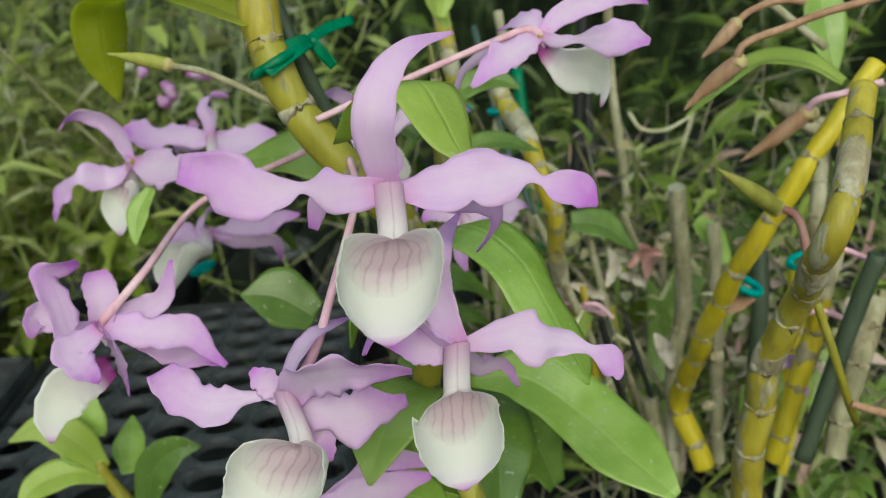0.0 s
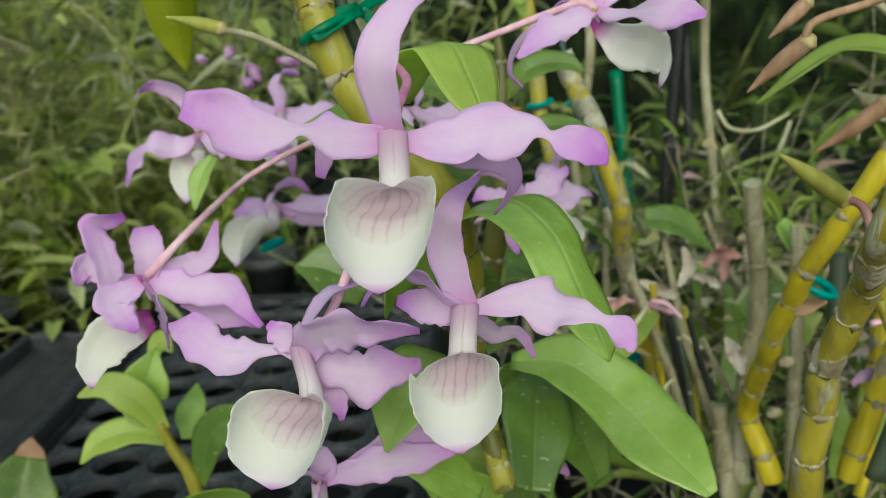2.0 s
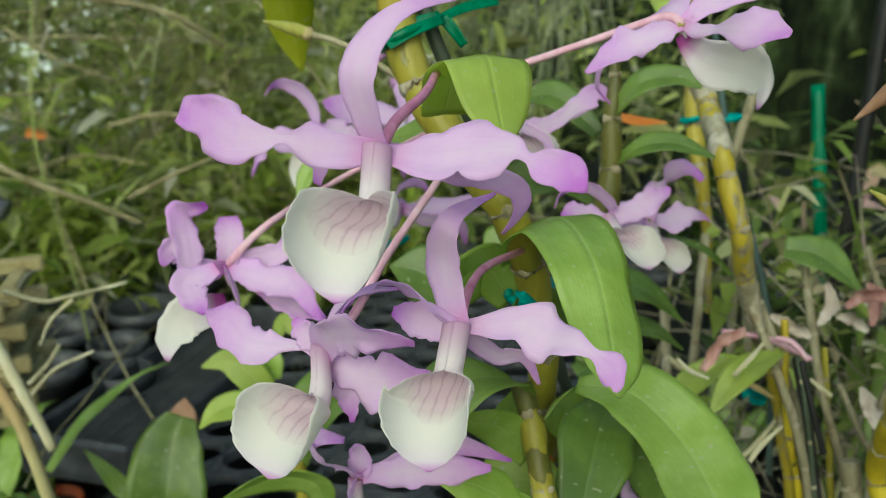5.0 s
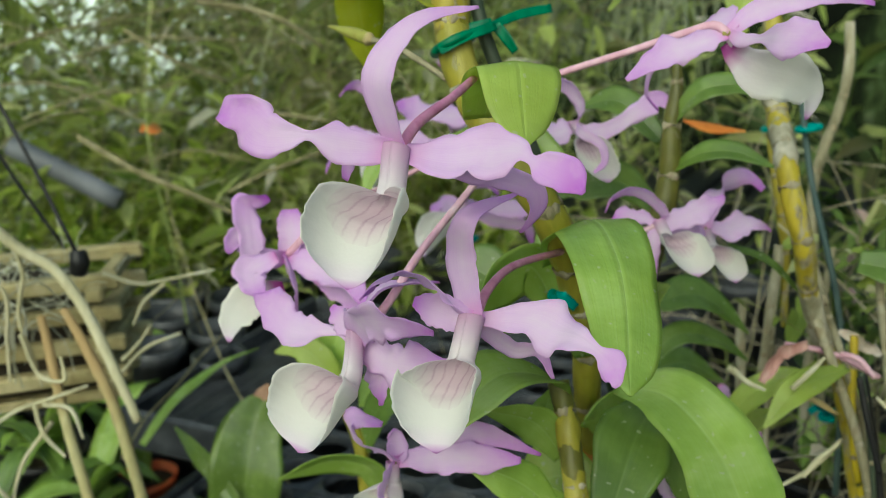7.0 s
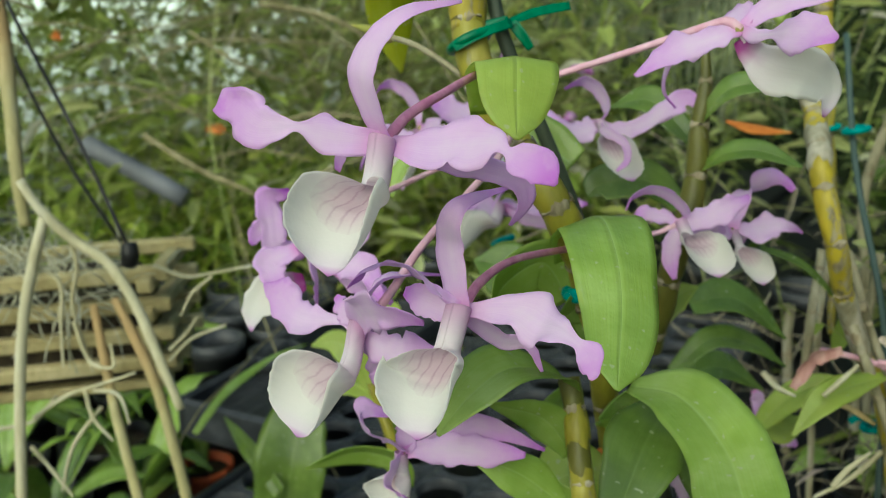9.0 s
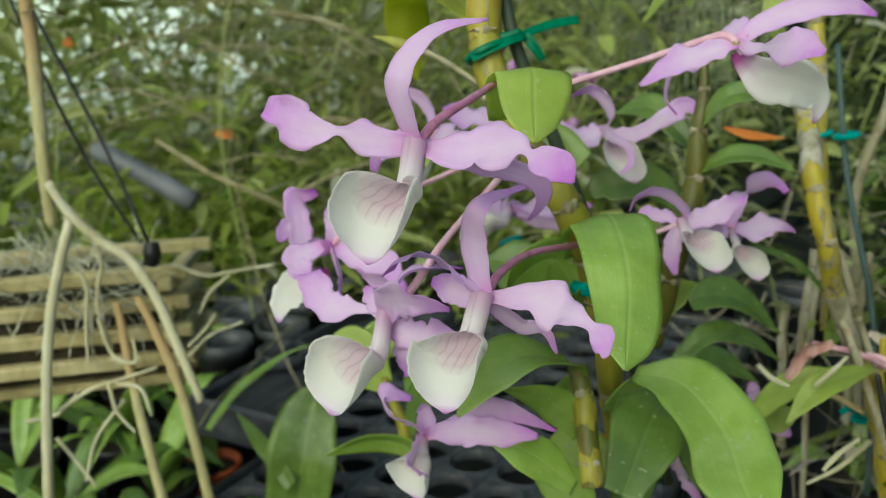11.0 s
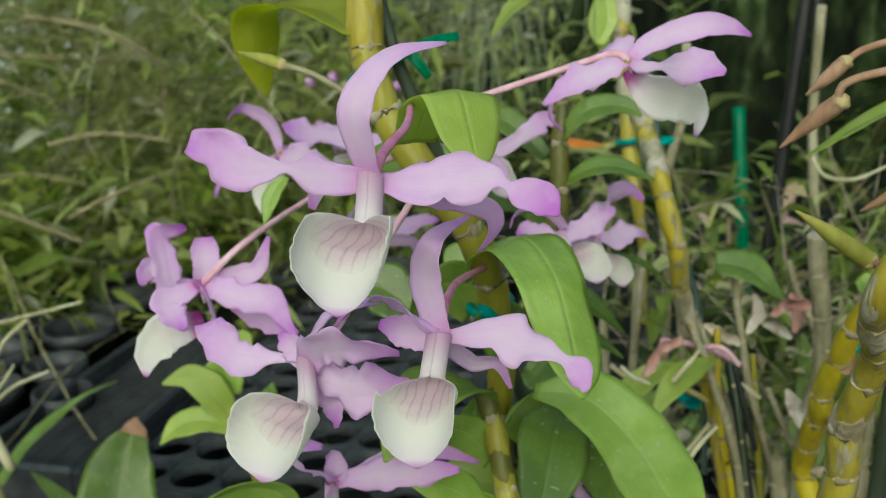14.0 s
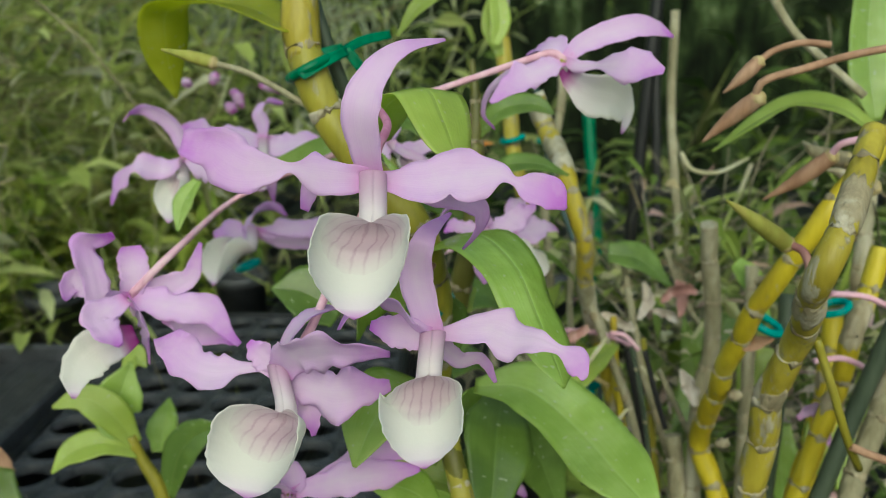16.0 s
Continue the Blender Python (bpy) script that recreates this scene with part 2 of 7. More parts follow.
CANE = cane_material("green_cane", (0.20, 0.18, 0.02), (0.33, 0.30, 0.03), (0.40, 0.36, 0.07), (0.40, 0.38, 0.24), 0.0)
CANEDARK = cane_material("dark_olive_cane", (0.07, 0.07, 0.012), (0.13, 0.13, 0.02), (0.20, 0.18, 0.04), (0.30, 0.27, 0.16), 0.0)
CANEYELLOW = cane_material("yellow_cane", (0.38, 0.29, 0.015), (0.58, 0.47, 0.02), (0.64, 0.55, 0.06), (0.42, 0.39, 0.30), 0.0)
CANEMOTTLED = cane_material("mottled_cane", (0.26, 0.21, 0.02), (0.44, 0.37, 0.04), (0.50, 0.43, 0.08), (0.46, 0.43, 0.33), 0.09)
CANESCURFY = cane_material("scurfy_yellow_cane", (0.30, 0.24, 0.02), (0.50, 0.41, 0.03), (0.56, 0.48, 0.08), (0.44, 0.40, 0.27), 0.09)
SHEATH = stem_material("papery_sheath", (0.20, 0.16, 0.09), (0.38, 0.33, 0.21), (0.58, 0.54, 0.42), 0.75, 120.0, 0.9)
GREYCANE = stem_material("old_grey_cane", (0.17, 0.15, 0.08), (0.36, 0.33, 0.21), (0.56, 0.53, 0.41), 0.75, 90.0, 0.8)
BROWNBUD = stem_material("brown_bud", (0.26, 0.14, 0.08), (0.40, 0.24, 0.15), (0.50, 0.34, 0.23), 0.6, 120.0, 0.4)
COLLAR = stem_material("bud_collar", (0.34, 0.26, 0.10), (0.46, 0.37, 0.17), (0.54, 0.46, 0.26), 0.6, 150.0, 0.3)
PAPER = stem_material("pale_papery_sheath", (0.26, 0.24, 0.14), (0.48, 0.45, 0.33), (0.66, 0.63, 0.52), 0.75, 110.0, 0.9)
GREENBUD = stem_material("green_bud", (0.24, 0.22, 0.04), (0.34, 0.35, 0.07), (0.42, 0.32, 0.12), 0.5, 120.0, 0.2)
ROOT = stem_material("silver_root", (0.40, 0.37, 0.21), (0.56, 0.53, 0.34), (0.66, 0.65, 0.50), 0.8, 60.0, 0.5)
ROOTTAN = stem_material("tan_root", (0.30, 0.27, 0.12), (0.46, 0.42, 0.20), (0.54, 0.51, 0.30), 0.8, 60.0, 0.5)
# old bark on the upper part of a tan root
rnt = ROOTTAN.node_tree
rbsdf = next(n for n in rnt.nodes if n.type == "BSDF_PRINCIPLED")
rsep = rnt.nodes.new("ShaderNodeSeparateXYZ")
link(rnt, coords(rnt, "Generated"), rsep.inputs[0])
rup = math_of(rnt, "MULTIPLY_ADD", noise_of(rnt, 120.0, 3.0, coords(rnt)), 0.25, rsep.outputs[2])
link(rnt, mixed(rnt, ramp(rnt, rup, [(0.62, (0, 0, 0)), (0.88, (0.85, 0.85, 0.85))]), rbsdf.inputs["Base Color"].links[0].from_socket, (0.40, 0.27, 0.12)), rbsdf.inputs["Base Color"])
TWIG = stem_material("dry_twig", (0.34, 0.30, 0.18), (0.56, 0.51, 0.36), (0.72, 0.68, 0.54), 0.8, 80.0, 0.5)
STRAW = stem_material("olive_straw", (0.16, 0.14, 0.06), (0.30, 0.27, 0.14), (0.44, 0.40, 0.24), 0.8, 80.0, 0.5)
GRASS = stem_material("grass_blade", (0.16, 0.20, 0.05), (0.30, 0.35, 0.10), (0.46, 0.48, 0.20), 0.6, 30.0, 0.2)
WISP = stem_material("pale_wisp", (0.14, 0.17, 0.09), (0.30, 0.34, 0.20), (0.48, 0.52, 0.36), 0.8, 60.0, 0.2)
STAKE = stem_material("green_stake", (0.035, 0.05, 0.03), (0.06, 0.08, 0.05), (0.09, 0.11, 0.07), 0.5, 60.0, 0.3)
TEALSTAKE = stem_material("teal_stake", (0.04, 0.07, 0.065), (0.06, 0.10, 0.09), (0.09, 0.13, 0.12), 0.5, 60.0, 0.3)
TIE = stem_material("green_tie_plastic", (0.0, 0.10, 0.04), (0.005, 0.16, 0.07), (0.01, 0.22, 0.1), 0.3, 200.0, 0.2)
TEAL = stem_material("teal_tie_plastic", (0.0, 0.22, 0.20), (0.005, 0.30, 0.27), (0.01, 0.38, 0.34), 0.3, 200.0, 0.2)
BLACK = stem_material("black_plastic", (0.008, 0.009, 0.010), (0.014, 0.015, 0.017), (0.032, 0.034, 0.037), 0.42, 40.0, 0.3, 1.0)
POTGREY = stem_material("grey_black_plastic", (0.030, 0.032, 0.036), (0.052, 0.056, 0.062), (0.09, 0.095, 0.104), 0.36, 40.0, 0.3, 1.0)
WIRE = stem_material("black_wire", (0.01, 0.01, 0.01), (0.02, 0.02, 0.02), (0.03, 0.03, 0.03), 0.4, 90.0, 0.2)
PIPE = stem_material("grey_pipe", (0.12, 0.13, 0.14), (0.17, 0.18, 0.2), (0.22, 0.23, 0.25), 0.4, 20.0, 0.2)
TERRACOTTA = stem_material("red_clay_plastic", (0.45, 0.08, 0.03), (0.58, 0.13, 0.05), (0.62, 0.18, 0.09), 0.6, 60.0, 0.3)
WOOD = stem_material("weathered_teak", (0.22, 0.18, 0.075), (0.44, 0.38, 0.18), (0.60, 0.54, 0.32), 0.75, 40.0, 0.7, 1.0)
SOIL = stem_material("dark_soil", (0.02, 0.015, 0.01), (0.05, 0.04, 0.025), (0.09, 0.07, 0.04), 0.95, 80.0, 1.0, 1.0)
GROUND = stem_material("gravel_floor", (0.05, 0.05, 0.045), (0.10, 0.10, 0.09), (0.16, 0.15, 0.13), 0.95, 30.0, 1.0, 1.0)
ORANGE = stem_material("orange_leaf", (0.45, 0.12, 0.02), (0.58, 0.20, 0.03), (0.60, 0.30, 0.08), 0.5, 60.0, 0.2)
BLUSH = stem_material("withered_red_bloom", (0.36, 0.17, 0.15), (0.50, 0.28, 0.25), (0.60, 0.42, 0.38), 0.7, 200.0, 0.4)
PALEBLOOM = stem_material("withered_pale_bloom", (0.46, 0.38, 0.30), (0.60, 0.54, 0.47), (0.68, 0.64, 0.60), 0.75, 200.0, 0.4)
LITTER = stem_material("old_litter", (0.10, 0.085, 0.05), (0.26, 0.23, 0.15), (0.50, 0.46, 0.34), 0.85, 50.0, 0.4)
MOSS = stem_material("dry_moss", (0.34, 0.34, 0.22), (0.54, 0.54, 0.40), (0.68, 0.68, 0.56), 0.9, 90.0, 0.4)


# ---- geometry helpers ----
def spline(pts, n, closed=False):
    """n + 1 points along a smooth curve through pts (rows may hold extra columns)."""
    p = np.array(pts, float)
    if len(p) == 2:
        k = np.linspace(0, 1, n + 1)[:, None]
        return p[0] * (1 - k) + p[1] * k
    seg = np.linalg.norm(np.diff(p[:, :3], axis=0), axis=1) ** 0.5 if p.shape[1] >= 3 else np.ones(len(p) - 1)
    k = np.concatenate([[0], np.cumsum(np.maximum(seg, 1e-6))])
    m = np.zeros_like(p)
    for i in range(len(p)):
        a, b = max(i - 1, 0), min(i + 1, len(p) - 1)
        m[i] = (p[b] - p[a]) / (k[b] - k[a])
    t = np.linspace(0, k[-1], n + 1)
    out = []
    for x in t:
        i = min(int(np.searchsorted(k, x, side="right")) - 1, len(p) - 2)
        h = k[i + 1] - k[i]
        s = (x - k[i]) / h
        out.append((2 * s ** 3 - 3 * s ** 2 + 1) * p[i] + (s ** 3 - 2 * s ** 2 + s) * h * m[i] + (-2 * s ** 3 + 3 * s ** 2) * p[i + 1] + (s ** 3 - s ** 2) * h * m[i + 1])
    return np.array(out)


def frames_along(p, normal):
    """Tangents, normals and sides along a curve, carried along without twist."""
    t = np.gradient(p, axis=0)
    t /= np.linalg.norm(t, axis=1)[:, None] + 1e-12
    n = np.array(normal, float)
    ns = []
    for i in range(len(p)):
        n = n - t[i] * (n @ t[i])
        n /= np.linalg.norm(n) + 1e-12
        ns.append(n)
    ns = np.array(ns)
    return t, ns, np.cross(t, ns)


def grid_shell(top, bottom, along=None):
    """A closed thin sheet from two grids of points. along: the lengthwise texture place of each row."""
    bm = bmesh.new()
    rows, cols = top.shape[:2]
    layer = bm.loops.layers.uv.new("UVMap")
    a = [[bm.verts.new(top[i, j]) for j in range(cols)] for i in range(rows)]
    b = [[bm.verts.new(bottom[i, j]) for j in range(cols)] for i in range(rows)]
    place = {}
    for i in range(rows):
        for j in range(cols):
            place[a[i][j]] = place[b[i][j]] = (i / (rows - 1) if along is None else float(along[i]), j / (cols - 1))
    faces = []
    for i in range(rows - 1):
        for j in range(cols - 1):
            faces.append((a[i][j], a[i][j + 1], a[i + 1][j + 1], a[i + 1][j]))
            faces.append((b[i][j], b[i + 1][j], b[i + 1][j + 1], b[i][j + 1]))
    below = set(faces[1::2])
    for i in range(rows - 1):
        faces.append((a[i][0], a[i + 1][0], b[i + 1][0], b[i][0]))
        faces.append((a[i][-1], b[i][-1], b[i + 1][-1], a[i + 1][-1]))
    for j in range(cols - 1):
        faces.append((a[0][j], b[0][j], b[0][j + 1], a[0][j + 1]))
        faces.append((a[-1][j], a[-1][j + 1], b[-1][j + 1], b[-1][j]))
    for f in faces:
        face = bm.faces.new(f)
        face.smooth = True
        face.material_index = 1 if f in below else 0
        for loop in face.loops:
            loop[layer].uv = place[loop.vert]
    return bm


def ribbon(pts, widths, normal, twist=(0, 0), cup=0.0, ruffle=0.0, thick=0.0005, n=32, m=10, seed=0, waves=5.0, fold=0.0, across=None):
    """A petal or leaf blade: half-widths, twist (degrees) and curl along a smooth midline."""
    s = np.linspace(0, 1, n + 1)
    if len(widths) == len(pts):
        p = spline([(*q, k) for q, k in zip(pts, widths)], n)
        p, w = p[:, :3], p[:, 3]
    else:
        p = spline(pts, n)
        w = spline([(x, 0, 0, k) for x, k in zip(np.linspace(0, 1, len(widths)), widths)], n)[:, 3]
    w = np.maximum(w, 0.0002)
    tw = np.radians(np.interp(s, np.linspace(0, 1, len(twist)), twist))
    t, nn, side = frames_along(p, normal)
    if across is not None:
        side = np.array(across, float) - t * (t @ np.array(across, float))[:, None]
        side /= np.linalg.norm(side, axis=1)[:, None]
        nn = np.cross(side, t)
    nr = nn * np.cos(tw)[:, None] + side * np.sin(tw)[:, None]
    sr = np.cross(t, nr)
    rng = np.random.RandomState(seed + 7)
    ph = rng.uniform(0, 6.28, 4)
    top, bottom = np.zeros((n + 1, m + 1, 3)), np.zeros((n + 1, m + 1, 3))
    for j, v in enumerate(np.linspace(-1, 1, m + 1)):
        wave = ruffle * w * abs(v) ** 3 * (np.sin(s * waves * 6.28 + ph[0] + (1.3 if v > 0 else 0)) + 0.6 * np.sin(s * waves * 11 + ph[1] + v))
        lift = cup * w * v * v + fold * w * abs(v) + wave
        if ruffle > 0.04:
            lift = lift + w * (0.018 * np.cos(3.14 * 3 * v) * np.sin(3.14 * s) + 0.05 * abs(v) ** 3 * np.sin(s * 41 + ph[1] * 2 + 2.4 * v) + 0.05 * v * np.sin(s * 9 + ph[2]))
        edge = 1 + min(0.9 * ruffle, 0.12) * (np.sin(s * waves * 7 + ph[2] + (2 if v > 0 else 0)) + 0.5 * np.sin(s * waves * 17 + ph[3] + 3 * v))
        if ruffle > 0.04:
            edge = edge + min(ruffle, 0.2) * abs(v) * (0.6 * np.sin(s * 12 + ph[0] + (2.6 if v > 0 else 0)) + 0.35 * np.sin(s * 25 + ph[2] * 2 + (4.1 if v > 0 else 0)))
            edge = edge + 0.025 * abs(v) ** 2 * np.sin(s * 47 + ph[0] * 3 + 4 * v) + 0.018 * abs(v) ** 2 * np.sin(s * 83 + ph[3] * 2)
        q = p + sr * (v * w * edge)[:, None] + nr * lift[:, None]
        h = thick * (1 - 0.75 * v * v) / 2
        top[:, j], bottom[:, j] = q + nr * h, q - nr * h
    return grid_shell(top, bottom)


def tube(pts, radii, seg=10, n=None, lump=0.0, seed=0, caps=True):
    """A round stem along a smooth curve with changing radius."""
    n = n or max(6, 5 * (len(pts) - 1))
    p = spline(pts, n)
    if not hasattr(radii, "__len__"):
        radii = (radii, radii)
    r = np.interp(np.linspace(0, 1, n + 1), np.linspace(0, 1, len(radii)), radii)
    t, a, b = frames_along(p, (0.31, 0.52, 0.79))
    rng = np.random.RandomState(seed + 3)
    bm = bmesh.new()
    layer = bm.loops.layers.uv.new("UVMap")
    rings = []
    for i in range(n + 1):
        ring = []
        for k in range(seg):
            q = 2 * math.pi * k / seg
            rr = r[i] * (1 + lump * rng.uniform(-1, 1))
            ring.append(bm.verts.new(p[i] + (a[i] * math.cos(q) + b[i] * math.sin(q)) * rr))
        rings.append(ring)
    for i in range(n):
        for k in range(seg):
            f = bm.faces.new((rings[i][k], rings[i][(k + 1) % seg], rings[i + 1][(k + 1) % seg], rings[i + 1][k]))
            f.smooth = True
            for loop, (x, y) in zip(f.loops, ((i, k), (i, k + 1), (i + 1, k + 1), (i + 1, k))):
                loop[layer].uv = (x / n, y / seg)
    if caps:
        bm.faces.new(rings[0][::-1])
        bm.faces.new(rings[-1])
    return bm


def box(bm, centre, size, turn=0.0, bevel=0.0):
    m = Matrix.Translation(centre) @ Matrix.Rotation(turn, 4, "Z") @ Matrix.Diagonal((*size, 1))
    made = bmesh.ops.create_cube(bm, size=1.0, matrix=m)
    if bevel:
        edges = list({e for v in made["verts"] for e in v.link_edges})
        bmesh.ops.bevel(bm, geom=edges, offset=bevel, segments=1, affect="EDGES")
    return bm


def thing(name, at, label, category, group="", kind=""):
    ob = new(name)
    ob.empty_display_size = 0.01
    ob.location = at
    return tagged(ob, label, category, group, kind)


def part(name, bm, material, parent=None, label=""):
    """Link a bmesh, given in world metres, as one mesh object under its thing."""
    origin = Vector((0, 0, 0))
    q = parent
    while q is not None:
        origin += q.location
        q = q.parent
    if parent is not None:
        bmesh.ops.translate(bm, verts=bm.verts, vec=-origin)
    me = bpy.data.meshes.new(name)
    bm.to_mesh(me)
    bm.free()
    me.materials.append(material)
    me.materials.append(LIPBACK if material is LIP else material)
    ob = new(name, me)
    ob.parent = parent
    if label:
        tagged(ob, label)
    return ob


def solid(name, bm, material, label, category, group="", kind=""):
    return tagged(part(name, bm, material), label, category, group, kind)


# ---- setting ----
bm = bmesh.new()
bmesh.ops.create_grid(bm, x_segments=2, y_segments=2, size=60)
solid("ground", bm, GROUND, "grey gravel floor of the plant house", "ground", kind="structure")
BENCH = 0.64
bench = thing("bench", (-0.85, 1.05, 0), "dark slatted plant bench carrying trays and pots", "bench", kind="structure")
slat = part("slat", box(bmesh.new(), (-2.6, 1.05, BENCH - 0.012), (0.075, 2.6, 0.02), 0, 0.003), BLACK, bench)
for k in range(1, 40):
    ob = new("slat", slat.data)
    ob.parent, ob.location = bench, (0.09 * k, 0, 0)
for y in (-0.2, 1.0, 2.3):
    part("rail", box(bmesh.new(), (-0.85, y, BENCH - 0.05), (3.6, 0.05, 0.05)), BLACK, bench)
for x in (-2.5, -0.8, 0.8):
    for y in (-0.2, 1.0, 2.3):
        part("leg", box(bmesh.new(), (x, y, BENCH / 2 - 0.04), (0.05, 0.05, BENCH - 0.08)), BLACK, bench)


def backdrop():
    m, nt, b = mat("glowing_greenery", 0.9, 0.1)
    p = coords(nt)
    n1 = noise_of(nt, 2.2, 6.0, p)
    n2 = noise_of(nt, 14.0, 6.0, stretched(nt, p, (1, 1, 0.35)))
    # near-black stops and blotches put the shade between far leaves into the colour
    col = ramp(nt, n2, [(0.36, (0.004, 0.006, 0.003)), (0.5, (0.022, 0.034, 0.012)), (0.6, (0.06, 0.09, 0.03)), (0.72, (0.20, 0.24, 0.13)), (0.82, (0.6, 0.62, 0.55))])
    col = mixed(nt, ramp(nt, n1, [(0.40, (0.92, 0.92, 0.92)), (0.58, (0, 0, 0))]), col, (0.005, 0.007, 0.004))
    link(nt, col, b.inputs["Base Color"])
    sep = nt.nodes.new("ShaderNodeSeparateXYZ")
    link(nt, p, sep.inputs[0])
    # pale spots towards the left stand for sky seen through the leaves
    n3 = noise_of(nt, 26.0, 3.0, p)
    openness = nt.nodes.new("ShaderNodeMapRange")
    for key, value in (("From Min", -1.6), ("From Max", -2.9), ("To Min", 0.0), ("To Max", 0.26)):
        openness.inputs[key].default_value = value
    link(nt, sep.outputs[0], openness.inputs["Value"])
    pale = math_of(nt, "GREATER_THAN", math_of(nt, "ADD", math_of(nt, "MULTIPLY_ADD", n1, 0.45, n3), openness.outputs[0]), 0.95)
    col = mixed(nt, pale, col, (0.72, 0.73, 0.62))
    # the sheet itself glows, more to the left and higher up, as added daylight
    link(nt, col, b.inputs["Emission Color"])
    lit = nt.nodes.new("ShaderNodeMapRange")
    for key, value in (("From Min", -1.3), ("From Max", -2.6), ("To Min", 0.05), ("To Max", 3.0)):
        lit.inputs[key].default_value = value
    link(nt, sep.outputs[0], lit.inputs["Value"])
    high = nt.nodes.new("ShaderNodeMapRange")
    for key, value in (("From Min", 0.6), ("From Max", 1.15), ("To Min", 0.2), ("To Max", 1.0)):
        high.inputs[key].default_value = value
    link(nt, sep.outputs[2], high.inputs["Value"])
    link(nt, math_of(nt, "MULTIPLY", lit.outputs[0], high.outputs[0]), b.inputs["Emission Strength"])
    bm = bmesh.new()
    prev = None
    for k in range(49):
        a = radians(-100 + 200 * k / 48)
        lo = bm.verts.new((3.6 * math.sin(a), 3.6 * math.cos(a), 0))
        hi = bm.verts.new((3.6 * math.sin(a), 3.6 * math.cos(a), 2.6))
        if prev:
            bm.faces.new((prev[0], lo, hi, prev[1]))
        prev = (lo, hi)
    solid("backdrop", bm, m, "distant greenery behind the benches, painted with dark gaps and glowing leftward", "backdrop", kind="structure")


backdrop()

# ---- the orchid flowers ----
FLOWERS = "lilac orchid flowers"


def even(p, n):
    """The same curve with points at even steps of length."""
    k = np.concatenate([[0], np.cumsum(np.linalg.norm(np.diff(p, axis=0), axis=1))])
    return np.array([np.interp(np.linspace(0, k[-1], n + 1), k, p[:, i]) for i in range(3)]).T


def lip_mesh(mid, right, half, seed, opens=0.30, curl=(104, 84, 58), neck=0.24):
    """The white lip: a closed tube at its claw that opens into a round, pointed scoop. curl: half-angles of the bowl behind its mouth, in the middle and near the tip."""
    n, m = 64, 30
    p = even(spline(mid, 160), n)
    s = np.linspace(0, 1, n + 1)
    x = np.clip((s - opens) / (1 - opens), 0, 1)
    tube_r = neck * half
    round_ = half * np.interp(x, (0, 0.05, 0.12, 0.22, 0.35, 0.5, 0.64, 0.77, 0.87, 0.945, 0.98, 1), (0, 0.35, 0.64, 0.86, 0.98, 1, 0.94, 0.79, 0.58, 0.31, 0.14, 0.02))
    wide = np.where(x > 0.5, round_, tube_r + round_ * (1 - neck))
    c1, c2, c3 = curl
    phi = np.radians(np.interp(x, (0, 0.05, 0.12, 0.25, 0.45, 0.65, 0.85, 1), (182, 0.55 * c1 + 82, c1, 0.6 * c1 + 0.4 * c2, c2, (c2 + c3) / 2, c3, 12)))
    k = np.array([0.25, 0.5, 0.25])
    for _ in range(2):
        wide[1:-1], phi[1:-1] = np.convolve(wide, k, "valid"), np.convolve(phi, k, "valid")
    bow = wide / np.sin(np.minimum(phi, radians(90)))
    t = np.gradient(p, axis=0)
    t /= np.linalg.norm(t, axis=1)[:, None]
    r = np.array(right, float)
    r /= np.linalg.norm(r)
    nn = np.cross(r[None, :], t)
    nn /= np.linalg.norm(nn, axis=1)[:, None]
    if nn[n // 2][2] < 0:
        nn = -nn
    rng = np.random.RandomState(seed)
    ph = rng.uniform(0, 6.28, 6)
    p = p - nn * (np.interp(x, (0, 0.3), (1, 0)) * np.interp(s, (0, opens), (0.35, 1)) * tube_r)[:, None]
    along = np.where(s < opens, 0.3 * s / opens, 0.3 + 0.7 * x)
    top, bottom = np.zeros((n + 1, m + 1, 3)), np.zeros((n + 1, m + 1, 3))
    for j, v in enumerate(np.linspace(-1, 1, m + 1)):
        loose = np.clip(x / 0.1, 0, 1)
        frill = loose * half * abs(v) ** 6 * (0.012 * np.sin(s * 75 + ph[0] + 2 * v) + 0.010 * np.sin(s * 121 + ph[1]) + 0.030 * np.sin(s * 17 + ph[2] + 2 * v))
        # one side of the mouth folds over the other
        fold = np.exp(-((x - 0.07) / 0.05) ** 2) * half * 0.04 * abs(v) ** 3 * (1 if v > 0 else -0.5)
        swell = 1 + 0.02 * np.sin(3 * s + ph[3] + 2 * v) + 0.012 * loose * np.sin(9 * v + ph[4]) * np.sin(7 * s + ph[5])
        rad = bow * swell
        a = v * phi
        q = p + r[None, :] * (rad * np.sin(a) + frill * np.sign(v))[:, None] + nn * (rad * (1 - np.cos(a)) + frill * 0.6 + fold)[:, None]
        inward = -r[None, :] * np.sin(a)[:, None] + nn * np.cos(a)[:, None]
        h = 0.0005 * (1 - 0.7 * v * v) / 2
        top[:, j], bottom[:, j] = q + inward * h, q - inward * h
    return grid_shell(top, bottom, along)


